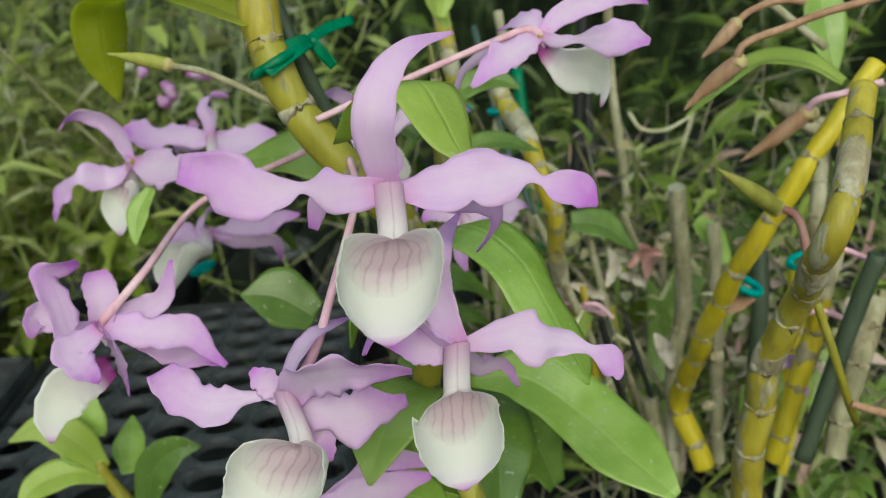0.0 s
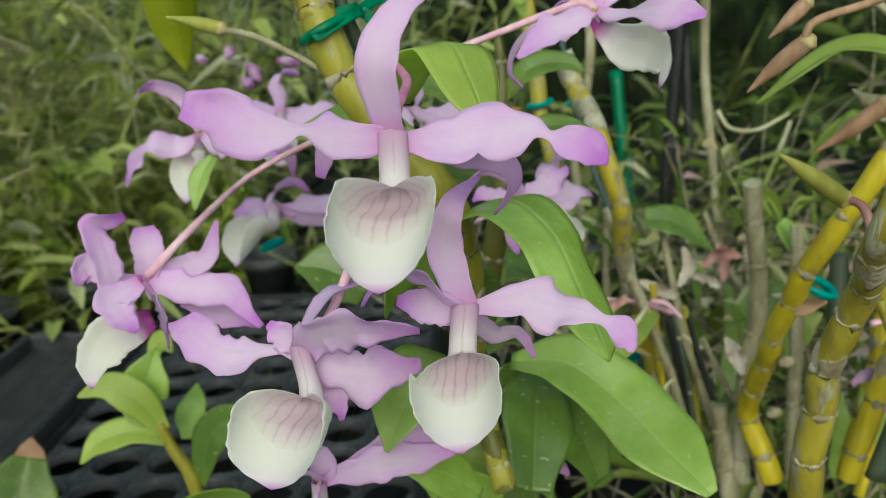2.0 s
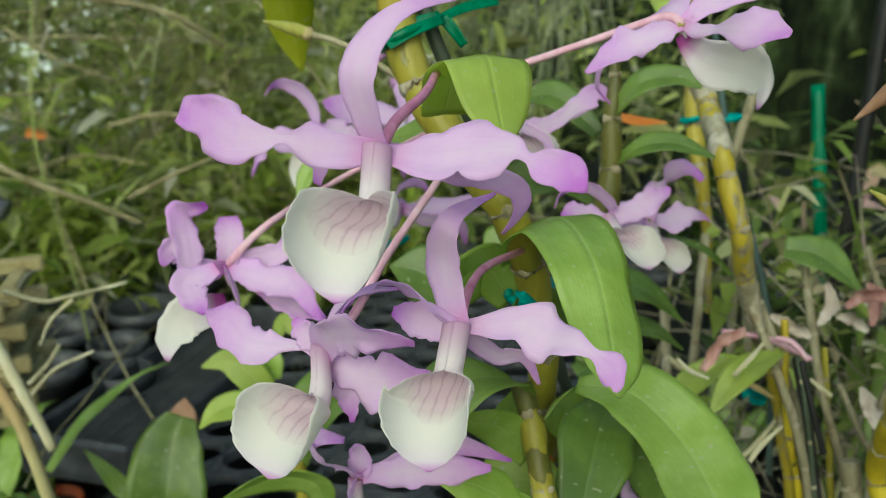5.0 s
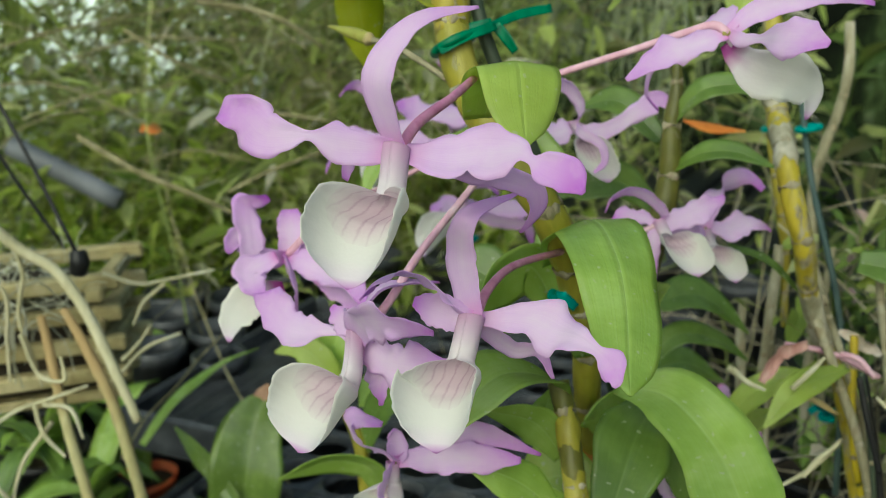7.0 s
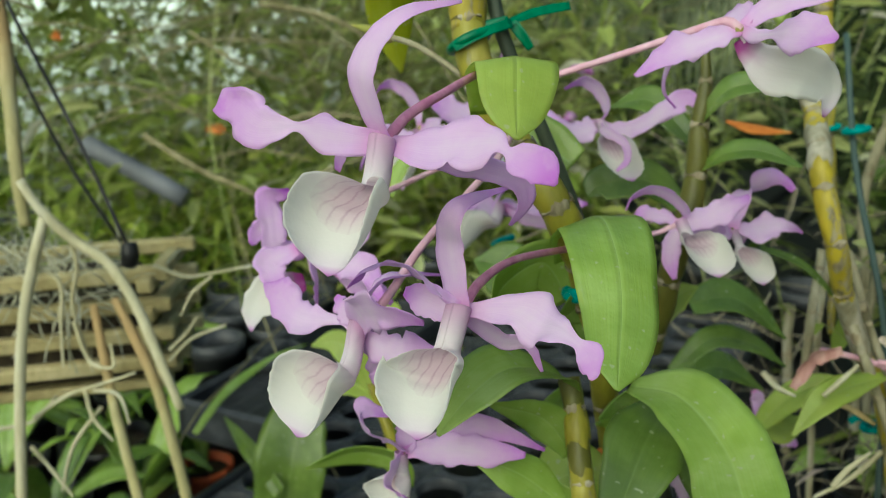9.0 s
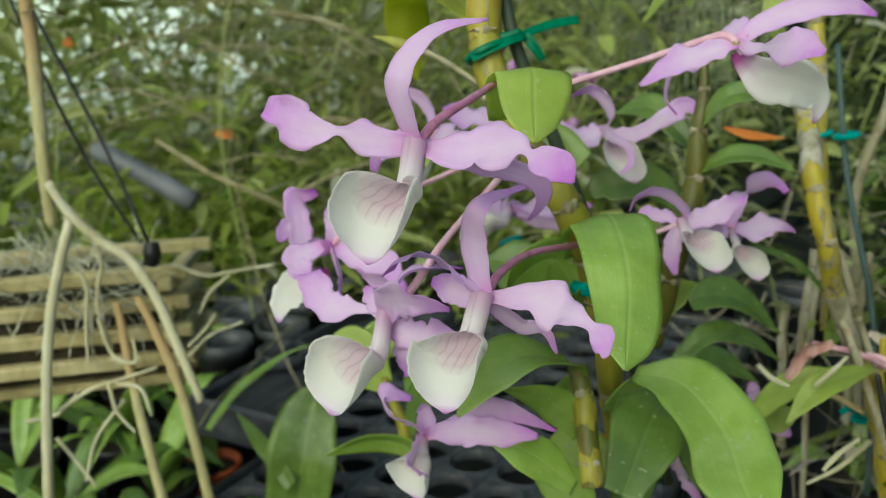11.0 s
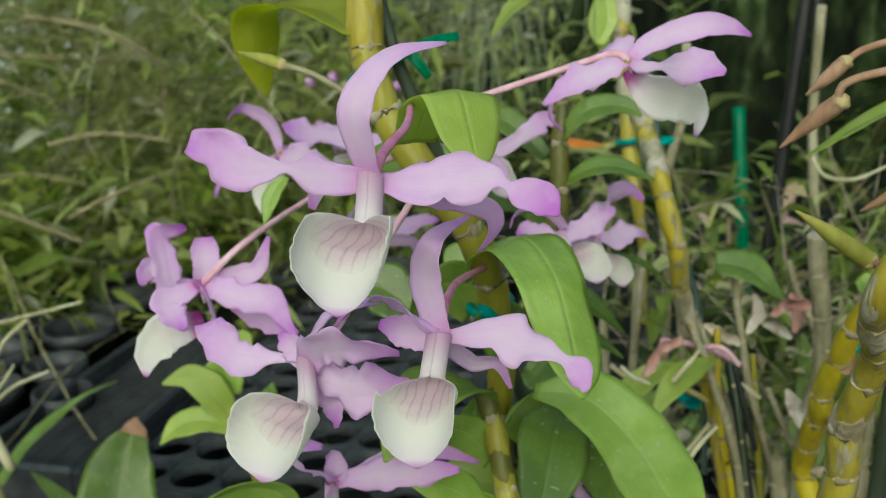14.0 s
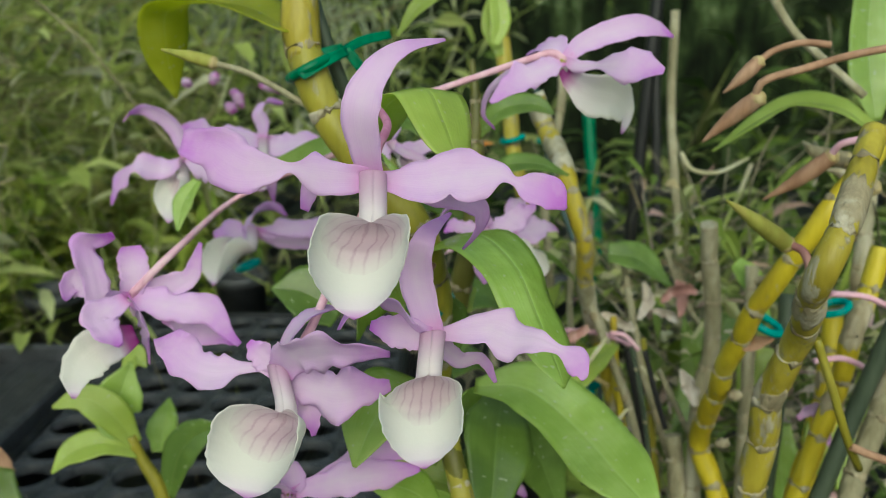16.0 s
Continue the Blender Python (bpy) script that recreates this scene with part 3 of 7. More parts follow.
def orchid(c, face, up=(0, 0, 1), size=1.0, label="", mirror=1, seed=0, pedicel=None, stalk=None, **own):
    """One flower. own gives world points for the organs that are not in the usual place."""
    c, f, u = np.array(c, float), np.array(face, float), np.array(up, float)
    f /= np.linalg.norm(f)
    r = np.cross(u, f)
    r /= np.linalg.norm(r)
    u = np.cross(f, r)

    def loc(*pts):
        return [tuple(c + size * (mirror * x * r + y * u + z * f)) for x, y, z in pts]

    usual = {
        "dorsal": loc((-0.001, 0.013, 0.004), (0.001, 0.020, 0.0017), (0.006, 0.025, -0.002), (0.0136, 0.027, -0.0086)),
        "left": loc((-0.008, 0.0015, 0.004), (-0.016, 0.0027, 0.006), (-0.025, 0.0046, 0.008), (-0.035, 0.007, 0.006)),
        "right": loc((0.0158, -0.0006, 0.002), (0.0277, 0.0005, 0.0025), (0.039, -0.0054, 0.0)),
        "sepal_a": loc((0.0105, -0.006, -0.008), (0.02, -0.0085, -0.0175), (0.0173, -0.0204, -0.022)),
        "sepal_b": loc((-0.0105, -0.004, -0.006), (-0.018, -0.006, -0.014), (-0.019, -0.013, -0.019)),
        "lip": loc((0, -0.0045, 0.0030), (0, -0.0105, 0.0062), (0, -0.0200, 0.0135)),
    }
    org = {k: own.get(k) or v for k, v in usual.items()}
    th = thing("orchid_flower", tuple(c), label, "flower", FLOWERS)
    h = size
    base = [tuple(c)]
    sep = own.get("widths", {})
    part("dorsal_sepal", ribbon(base + org["dorsal"], sep.get("dorsal", (0.0026 * h, 0.0042 * h, 0.0036 * h, 0.0022 * h, 0.0004)), own.get("dorsal_face", tuple(f)), own.get("dorsal_twist", (0, 0, 0)), 0.25, 0.035, seed=seed, across=own.get("dorsal_across")), PETAL, th)
    part("petal", ribbon(base + org["left"], sep.get("left", (0.0016 * h, 0.0056 * h, 0.0040 * h, 0.0068 * h, 0.0006)), own.get("left_face", tuple(0.8 * f + 0.6 * u)), own.get("left_twist", (0, 0, 0)), 0.12, 0.2, seed=seed + 1, waves=2.2, across=own.get("left_across"), n=44), PETAL, th)
    part("petal", ribbon(base + org["right"], sep.get("right", (0.0016 * h, 0.0066 * h, 0.0036 * h, 0.0006)), own.get("right_face", tuple(0.8 * f + 0.6 * u)), own.get("right_twist", (0, 0, 0)), 0.12, 0.18, seed=seed + 2, waves=2.0, across=own.get("right_across"), n=44), PETAL, th)
    for k, key in enumerate(("sepal_a", "sepal_b")):
        if org[key] != "none":
            part("lateral_sepal", ribbon(base + org[key], sep.get(key, (0.0026 * h, 0.0040 * h, 0.0030 * h, 0.0006)), own.get(key + "_face", tuple(f)), own.get(key + "_twist", (0, 0, 0)), 0.2, own.get("frill", 0.06), seed=seed + 3 + k, waves=3.0, across=own.get(key + "_across"), n=30), PETAL, th)
    for k, (pts, w, nrm) in enumerate(own.get("more", ())):
        part("petal", ribbon(pts, w, nrm, (0, 0), 0.2, 0.1, seed=seed + 8 + k, waves=2.5), PETAL, th)
    mid = base + org["lip"]
    if "lip_blade" in own:
        pts, w, nrm = own["lip_blade"]
        part("lip", ribbon(pts, w, nrm, (0, 0), 0.35, 0.05, seed=seed + 20, waves=2.0, n=30), LIPSIDE, th, "white scooped lip seen from its side")
    else:
        part("lip", lip_mesh(mid, own.get("lip_right", tuple(r)), own.get("lip_half", 0.0088 * h), seed, *own.get("lip_form", ())), LIP, th, "white scooped lip with a purple-veined throat")
    k = even(spline(mid, 60), 40)
    part("column", tube([tuple(c), tuple(k[2]), tuple(k[5]), tuple(k[7])], (0.0010 * h, 0.0010 * h, 0.0009 * h, 0.0003), 12, 14, 0.01, seed), COLUMN, th)
    part("receptacle", tube([tuple(c - 0.0016 * h * f), tuple(c), tuple(k[1])], (0.0009 * h, 0.0012 * h, 0.0009 * h), 12, 8, 0.03, seed), GREENBUD, th)
    if pedicel:
        part("pedicel", tube(base + list(pedicel), (0.0013 * h, 0.0010 * h, 0.0010 * h), 10, 24), stalk or PEDICEL, th, "slender pink flower stalk")
    return th


orchid((-0.0124, 0.1582, 1.0611), (0.3, -0.95, 0.1), lip_right=(0.981, 0.189, -0.051), label="open lilac orchid flower with a white veined lip", seed=11,
       dorsal=[(-0.0136, 0.1540, 1.0742), (-0.0114, 0.1565, 1.0815), (-0.0066, 0.1604, 1.0863), (0.0012, 0.1668, 1.0880)], dorsal_face=(-0.2, -0.95, 0.2),
       left=[(-0.0214, 0.1505, 1.0627), (-0.0263, 0.1474, 1.0646), (-0.0306, 0.1458, 1.0645), (-0.0351, 0.1444, 1.0650), (-0.0410, 0.1452, 1.0682), (-0.0467, 0.1453, 1.0691)], left_face=(0.3, -0.93, 0.25),
       right=[(-0.0034, 0.1600, 1.0597), (0.0028, 0.1619, 1.0603), (0.0090, 0.1608, 1.0614), (0.0136, 0.1594, 1.0620), (0.0163, 0.1584, 1.0610), (0.0198, 0.1575, 1.0599), (0.0239, 0.1580, 1.0583), (0.0266, 0.1581, 1.0557)],
       sepal_a=[(-0.0040, 0.1640, 1.0570), (0.0030, 0.1715, 1.0545), (0.0078, 0.1775, 1.0510), (0.0078, 0.1797, 1.0458), (0.0042, 0.1795, 1.0408)], sepal_b=[(-0.0195, 0.1598, 1.0608), (-0.0253, 0.1603, 1.0586), (-0.0272, 0.1598, 1.0534)],
       widths={"dorsal": (0.0027, 0.0040, 0.0032, 0.0019, 0.0004), "sepal_a": (0.0012, 0.0020, 0.0025, 0.0024, 0.0018, 0.0005), "sepal_b": (0.0015, 0.0024, 0.0022, 0.0010), "left": (0.0018, 0.0042, 0.0010, 0.0033, 0.0050, 0.0042, 0.0024), "right": (0.0018, 0.0046, 0.0060, 0.0052, 0.0024, 0.0010, 0.0035, 0.0032, 0.0005)},
       lip=[(-0.0117, 0.1527, 1.0519), (-0.0131, 0.1467, 1.0472), (-0.0128, 0.1389, 1.0375)], lip_half=0.0091, lip_form=(0.370, (112, 97, 76), 0.29), stalk=ROSESTALK, pedicel=[(-0.0132, 0.1670, 1.0652), (-0.0135, 0.1820, 1.0688), (-0.0226, 0.2105, 1.0707)])
orchid((-0.0012, 0.1680, 1.0237), (0.3, -0.95, 0.1), lip_right=(0.983, 0.157, 0.099), label="open lilac orchid flower with a broad white lip", seed=23,
       dorsal=[(-0.0051, 0.1707, 1.0361), (-0.0034, 0.1702, 1.0454), (0.0007, 0.1853, 1.0478)], dorsal_face=(-0.1, -0.95, 0.2),
       left=[(-0.0044, 0.1665, 1.0255), (-0.0073, 0.1645, 1.0301), (-0.0106, 0.1620, 1.0336), (-0.0140, 0.1585, 1.0348), (-0.0170, 0.1545, 1.0337), (-0.0185, 0.1509, 1.0308)], left_across=(0.55, -0.75, 0.35),
       right=[(0.0097, 0.1715, 1.0242), (0.0161, 0.1717, 1.0223), (0.0218, 0.1694, 1.0231), (0.0268, 0.1675, 1.0218), (0.0297, 0.1658, 1.0203), (0.0319, 0.1639, 1.0180), (0.0318, 0.1631, 1.0168)],
       sepal_b=[(-0.0050, 0.1670, 1.0240), (-0.0097, 0.1655, 1.0256), (-0.0150, 0.1660, 1.0262)], sepal_b_face=(0.2, -0.9, 0.4), sepal_a=[(0.0038, 0.1768, 1.0147), (0.0090, 0.1791, 1.0142), (0.0125, 0.1794, 1.0081)],
       widths={"dorsal": (0.0028, 0.0039, 0.0024, 0.0004), "left": (0.0018, 0.0026, 0.0030, 0.0034, 0.0034, 0.0026, 0.0008), "sepal_b": (0.0018, 0.0034, 0.0036, 0.0010), "right": (0.0014, 0.0037, 0.0059, 0.0032, 0.0011, 0.0031, 0.0019, 0.0004), "sepal_a": (0.002, 0.0022, 0.0016, 0.0005)},
       lip=[(-0.0016, 0.1587, 1.0111), (-0.0014, 0.1549, 1.0084), (-0.0005, 0.1497, 1.0009)], lip_half=0.0086, lip_form=(0.335, (104, 90, 63), 0.31), stalk=ROSESTALK, pedicel=[(-0.0042, 0.1802, 1.0261), (-0.0082, 0.2025, 1.0251), (-0.0099, 0.2374, 1.0193)])
orchid((-0.0405, 0.1795, 1.0074), (0.3, -0.95, 0.1), lip_right=(0.985, -0.171, 0.003), label="lilac orchid flower with frilled petals and white lip", seed=35,
       dorsal=[(-0.0386, 0.1802, 1.0149), (-0.0342, 0.1813, 1.0210), (-0.0307, 0.1871, 1.0216), (-0.0276, 0.1982, 1.0191)], dorsal_across=(0.5, -0.82, 0.1),
       left=[(-0.0454, 0.1789, 1.0092), (-0.0502, 0.1773, 1.0090), (-0.0549, 0.1757, 1.0090), (-0.0604, 0.1754, 1.0101), (-0.0654, 0.1769, 1.0137), (-0.0679, 0.1785, 1.0168)],
       right=[(-0.0309, 0.1772, 1.0047), (-0.0224, 0.1770, 1.0045), (-0.0133, 0.1805, 1.0057)], right_face=(0.3, -1, 0.1),
       sepal_a=[(-0.0331, 0.1718, 1.0164), (-0.0239, 0.1674, 1.0193), (-0.0108, 0.1668, 1.0195)], sepal_a_face=(0.4, -0.8, 0.5), frill=0.16,
       sepal_b=[(-0.0360, 0.1800, 1.0017), (-0.0328, 0.1773, 0.9985), (-0.0313, 0.1751, 0.9934)],
       widths={"dorsal": (0.0022, 0.0034, 0.0036, 0.0026, 0.0006), "left": (0.0016, 0.0015, 0.0018, 0.0046, 0.0047, 0.0045, 0.0036), "right": (0.003, 0.0052, 0.0058, 0.0012), "sepal_a": (0.0030, 0.0054, 0.0046, 0.0010), "sepal_b": (0.002, 0.0030, 0.0032, 0.0006)},
       more=[([(-0.0405, 0.1793, 1.0085), (-0.0451, 0.1789, 1.0129), (-0.0479, 0.1793, 1.0155)], (0.002, 0.0034, 0.0008), (0, -1, 0.2))],
       lip=[(-0.0362, 0.1696, 1.0013), (-0.0380, 0.1635, 0.9967), (-0.0426, 0.1562, 0.9869)], lip_half=0.0107, lip_form=(0.420, (112, 86, 55), 0.24), pedicel=[(-0.0340, 0.1841, 1.0171), (-0.0301, 0.1937, 1.0282), (-0.0254, 0.2199, 1.0446), (-0.0282, 0.2354, 1.0508)])
orchid((-0.1003, 0.2242, 1.0100), (-0.75, -0.55, -0.1), label="lilac orchid flower turned away, its white lip below", seed=47,
       dorsal=[(-0.0985, 0.2250, 1.0160), (-0.0994, 0.2265, 1.0217), (-0.0999, 0.2273, 1.0249)],
       dorsal_across=(0.9, 0.3, 0.0),
       left=[(-0.1031, 0.2129, 1.0119), (-0.1056, 0.2131, 1.0211), (-0.1072, 0.2151, 1.0289), (-0.0996, 0.2166, 1.0313)], left_face=(0.2, -1, 0.1),
       right=[(-0.0895, 0.2237, 1.0079), (-0.0776, 0.2246, 1.0063), (-0.0657, 0.2214, 0.9973)], right_face=(0.1, -0.8, 0.6),
       sepal_a=[(-0.0952, 0.2217, 1.0030), (-0.0938, 0.2203, 0.9973), (-0.0931, 0.2186, 0.9907)],
       sepal_b=[(-0.0913, 0.2287, 1.0116), (-0.0846, 0.2323, 1.0143), (-0.0815, 0.2355, 1.0244)],
       widths={"dorsal": (0.003, 0.0042, 0.0044, 0.0028), "left": (0.002, 0.0042, 0.0040, 0.0040, 0.0016), "right": (0.0024, 0.0048, 0.0046, 0.0008), "sepal_a": (0.003, 0.005, 0.004, 0.0006)},
       more=[([(-0.0968, 0.2157, 1.0121), (-0.1018, 0.2082, 1.0093), (-0.0983, 0.2054, 1.0054), (-0.0942, 0.2049, 1.0021)], (0.002, 0.0046, 0.0042, 0.001), (-0.2, -1, 0.1)),
             ([(-0.0919, 0.2283, 1.0026), (-0.0822, 0.2303, 0.9986), (-0.0692, 0.2286, 0.9947)], (0.002, 0.0048, 0.001), (0.1, -0.8, 0.6)),
             ([(-0.1052, 0.2171, 1.0130), (-0.1125, 0.2153, 1.0167), (-0.1131, 0.2101, 1.0133)], (0.002, 0.0042, 0.001), (0.2, -1, 0.3))],
       lip_blade=([(-0.0958, 0.2169, 1.0008), (-0.1009, 0.2128, 0.9993), (-0.1058, 0.2095, 0.9969), (-0.1092, 0.2068, 0.9922), (-0.1101, 0.2046, 0.9850)], (0.0028, 0.0054, 0.0064, 0.0050, 0.0005), (-0.1, -0.95, 0.2)),
       lip=[(-0.0985, 0.2211, 1.0021), (-0.1056, 0.2153, 0.9914), (-0.1138, 0.2111, 0.9828)], pedicel=[(-0.0881, 0.2307, 1.0226), (-0.0837, 0.2791, 1.0299), (-0.0430, 0.2592, 1.0494)])
orchid((0.0273, 0.2610, 1.0790), (0.8, 0.58, 0.0), label="lilac orchid flower in profile on a long pink stalk", seed=59,
       dorsal=[(0.0340, 0.2640, 1.0842), (0.0474, 0.2665, 1.0887), (0.0550, 0.2705, 1.0884), (0.0613, 0.2745, 1.0859)], dorsal_face=(0.2, -0.75, 0.6),
       right=[(0.0320, 0.2585, 1.0776), (0.0372, 0.2545, 1.0780), (0.0430, 0.2478, 1.0785), (0.0490, 0.2448, 1.0783), (0.0550, 0.2424, 1.0772)], right_face=(0.3, -0.95, 0.1), right_twist=(0, 10, 0, -25),
       left=[(0.0215, 0.2550, 1.0768), (0.0150, 0.2490, 1.0742), (0.0061, 0.2412, 1.0680)], left_face=(-0.1, -0.9, 0.4),
       sepal_a=[(0.0140, 0.2640, 1.0760), (0.0045, 0.2700, 1.0690), (0.0020, 0.2730, 1.0610), (0.0060, 0.2730, 1.0560)], sepal_b=[(0.0230, 0.2680, 1.0830), (0.0160, 0.2735, 1.0800)], sepal_b_face=(0, -0.8, 0.6),
       widths={"dorsal": (0.0016, 0.0034, 0.0040, 0.0030, 0.0006), "right": (0.0014, 0.0020, 0.0012, 0.0042, 0.0054, 0.0010), "left": (0.0020, 0.0036, 0.0046, 0.0006), "sepal_a": (0.0018, 0.0020, 0.0012, 0.0010, 0.0005), "sepal_b": (0.0035, 0.0045, 0.0010)},
       lip_blade=([(0.0268, 0.2612, 1.0762), (0.0290, 0.2618, 1.0735), (0.0359, 0.2640, 1.0690), (0.0435, 0.2682, 1.0668), (0.0477, 0.2741, 1.0622), (0.0471, 0.2741, 1.0552)], (0.0014, 0.0030, 0.0064, 0.0066, 0.0040, 0.0004), (0.15, -0.95, 0.25)),
       lip=[(0.0306, 0.2647, 1.0697), (0.0375, 0.2697, 1.0623), (0.0468, 0.2768, 1.0547)], pedicel=[(0.0240, 0.2602, 1.0812), (0.0180, 0.2592, 1.0797), (0.0011, 0.2561, 1.0741), (-0.0190, 0.2480, 1.0675), (-0.0370, 0.2391, 1.0614)])
orchid((0.0020, 0.2930, 1.0160), (0.45, -0.9, 0.0), label="lilac orchid flower nodding behind a broad leaf", seed=61, size=0.76, lip_right=(0.80, 0.60, 0.0),
       dorsal=[(0.0041, 0.2954, 1.0183), (-0.0015, 0.2940, 1.0247), (-0.0074, 0.2910, 1.0270), (-0.0123, 0.2870, 1.0246), (-0.0136, 0.2846, 1.0200)], dorsal_across=(0.4, -0.5, 0.75),
       right=[(0.0068, 0.2955, 1.0164), (0.0119, 0.3000, 1.0192), (0.0171, 0.3040, 1.0216), (0.0196, 0.3070, 1.0244)], right_face=(0.2, -0.9, 0.4),
       left=[(-0.0040, 0.2905, 1.0180), (-0.0085, 0.2880, 1.0192), (-0.0120, 0.2870, 1.0170)],
       sepal_b=[(0.0011, 0.2905, 1.0111), (0.0008, 0.2885, 1.0048), (0.0030, 0.2880, 0.9980)],
       widths={"dorsal": (0.0018, 0.0024, 0.0028, 0.0024, 0.0016, 0.0005), "right": (0.0014, 0.0034, 0.0044, 0.0030, 0.0008), "left": (0.0014, 0.0026, 0.0024, 0.0006), "sepal_b": (0.0018, 0.0030, 0.0030, 0.0008)},
       lip=[(0.0062, 0.2908, 1.0116), (0.0118, 0.2888, 1.0078), (0.0175, 0.2885, 1.0008)], lip_half=0.0072, lip_form=(0.30, (96, 76, 56), 0.26), pedicel=[(-0.0046, 0.2860, 1.0130), (-0.0166, 0.2506, 1.0160)])
orchid((0.0110, 0.3209, 1.0085), (0.7, -0.6, 0.0), label="lilac orchid flower behind another one", seed=67, size=0.74, lip_right=(0.75, 0.65, 0.0),
       dorsal=[(0.0112, 0.3225, 1.0150), (0.0142, 0.3272, 1.0216), (0.0195, 0.3322, 1.0257), (0.0236, 0.3347, 1.0249), (0.0275, 0.3350, 1.0215)], dorsal_across=(0.5, 0.4, 0.6),
       widths={"dorsal": (0.0020, 0.0036, 0.0044, 0.0036, 0.0020, 0.0012)},
       lip=[(0.0139, 0.3212, 1.0030), (0.0172, 0.3216, 0.9980), (0.0230, 0.3222, 0.9895)], lip_half=0.0058)
orchid((-0.0343, 0.3074, 1.0447), (0.3, -0.95, 0.0), label="small lilac orchid flower with a curled upper sepal", seed=71, size=0.82, lip_right=(0.85, 0.52, 0.0),
       dorsal=[(-0.0324, 0.3103, 1.0495), (-0.0359, 0.3104, 1.0564), (-0.0415, 0.3081, 1.0600), (-0.0466, 0.3039, 1.0572)], dorsal_across=(0.5, -0.3, 0.6),
       right=[(-0.0288, 0.3100, 1.0425), (-0.0206, 0.3161, 1.0443), (-0.0145, 0.3219, 1.0500), (-0.0099, 0.3260, 1.0528), (-0.0047, 0.3280, 1.0492)], right_face=(0.2, -0.9, 0.4),
       left=[(-0.0375, 0.3047, 1.0430), (-0.0432, 0.3004, 1.0410), (-0.0475, 0.2969, 1.0378)],
       sepal_a=[(-0.0274, 0.2990, 1.0435), (-0.0205, 0.2985, 1.0400), (-0.0185, 0.2965, 1.0345), (-0.0215, 0.2945, 1.0310)],
       widths={"dorsal": (0.0018, 0.0026, 0.0030, 0.0026, 0.0008), "right": (0.0014, 0.0034, 0.0026, 0.0040, 0.0032, 0.0008), "left": (0.0020, 0.0045, 0.0050, 0.0006), "sepal_a": (0.0014, 0.0018, 0.0016, 0.0014, 0.0005)},
       lip=[(-0.0296, 0.3046, 1.0408), (-0.0250, 0.3025, 1.0350), (-0.0190, 0.3025, 1.0262)], lip_half=0.0068, lip_form=(0.30, (96, 76, 56), 0.26))
orchid((-0.1150, 0.3090, 1.0385), (-0.5, -0.8, -0.1), label="lilac orchid flower hanging far back on the cane", seed=83, size=1.1, lip_right=(0.85, -0.5, 0.0),
       dorsal=[(-0.1184, 0.3143, 1.0436), (-0.1238, 0.3155, 1.0511), (-0.1329, 0.3153, 1.0554), (-0.1384, 0.3140, 1.0543), (-0.1413, 0.3125, 1.0507)], dorsal_across=(0.6, -0.3, 0.6),
       left=[(-0.1252, 0.3100, 1.0321), (-0.1333, 0.3052, 1.0350), (-0.1424, 0.3086, 1.0273), (-0.1456, 0.3056, 1.0186)],
       widths={"dorsal": (0.0024, 0.0040, 0.0040, 0.0030, 0.0018, 0.0008), "left": (0.0024, 0.0044, 0.0056, 0.0034, 0.0050, 0.0012)},
       lip=[(-0.1177, 0.3118, 1.0316), (-0.1178, 0.3099, 1.0251), (-0.1230, 0.3054, 1.0121)], lip_half=0.0078)
orchid((-0.1067, 0.3615, 0.9956), (-0.5, -0.8, -0.1), label="small far lilac orchid flower with a white lip", seed=91, size=1.0, lip_right=(0.75, -0.6, 0.2),
       dorsal=[(-0.1102, 0.3612, 0.9966), (-0.1067, 0.3638, 1.0036), (-0.0991, 0.3657, 1.0061), (-0.0933, 0.3656, 1.0021)], dorsal_across=(0.6, -0.3, 0.6),
       left=[(-0.1112, 0.3593, 0.9903), (-0.1186, 0.3597, 0.9961), (-0.1254, 0.3578, 0.9936)],
       right=[(-0.0992, 0.3646, 0.9949), (-0.0838, 0.3677, 0.9967), (-0.0685, 0.3710, 0.9992)],
       widths={"dorsal": (0.0022, 0.0034, 0.0034, 0.0028, 0.0008), "left": (0.0020, 0.0045, 0.0055, 0.0014), "right": (0.0020, 0.0040, 0.0050, 0.0010)},
       lip=[(-0.1070, 0.3536, 0.9902), (-0.1119, 0.3517, 0.9862), (-0.1229, 0.3462, 0.9734)], lip_half=0.0092, lip_form=(0.28, (120, 104, 80), 0.3))
orchid((-0.0955, 0.3450, 1.0400), (0.1, -1, -0.1), label="far lilac orchid flower half hidden by another", seed=97, size=0.95,
       dorsal=[(-0.0957, 0.3469, 1.0467), (-0.0976, 0.3479, 1.0513), (-0.0942, 0.3495, 1.0553), (-0.0882, 0.3504, 1.0548)], dorsal_across=(0.7, -0.3, 0.4),
       right=[(-0.0898, 0.3452, 1.0374), (-0.0779, 0.3472, 1.0374), (-0.0658, 0.3477, 1.0321)],
       widths={"dorsal": (0.0024, 0.0040, 0.0036, 0.0026, 0.0008), "right": (0.0022, 0.0050, 0.0060, 0.0012)})
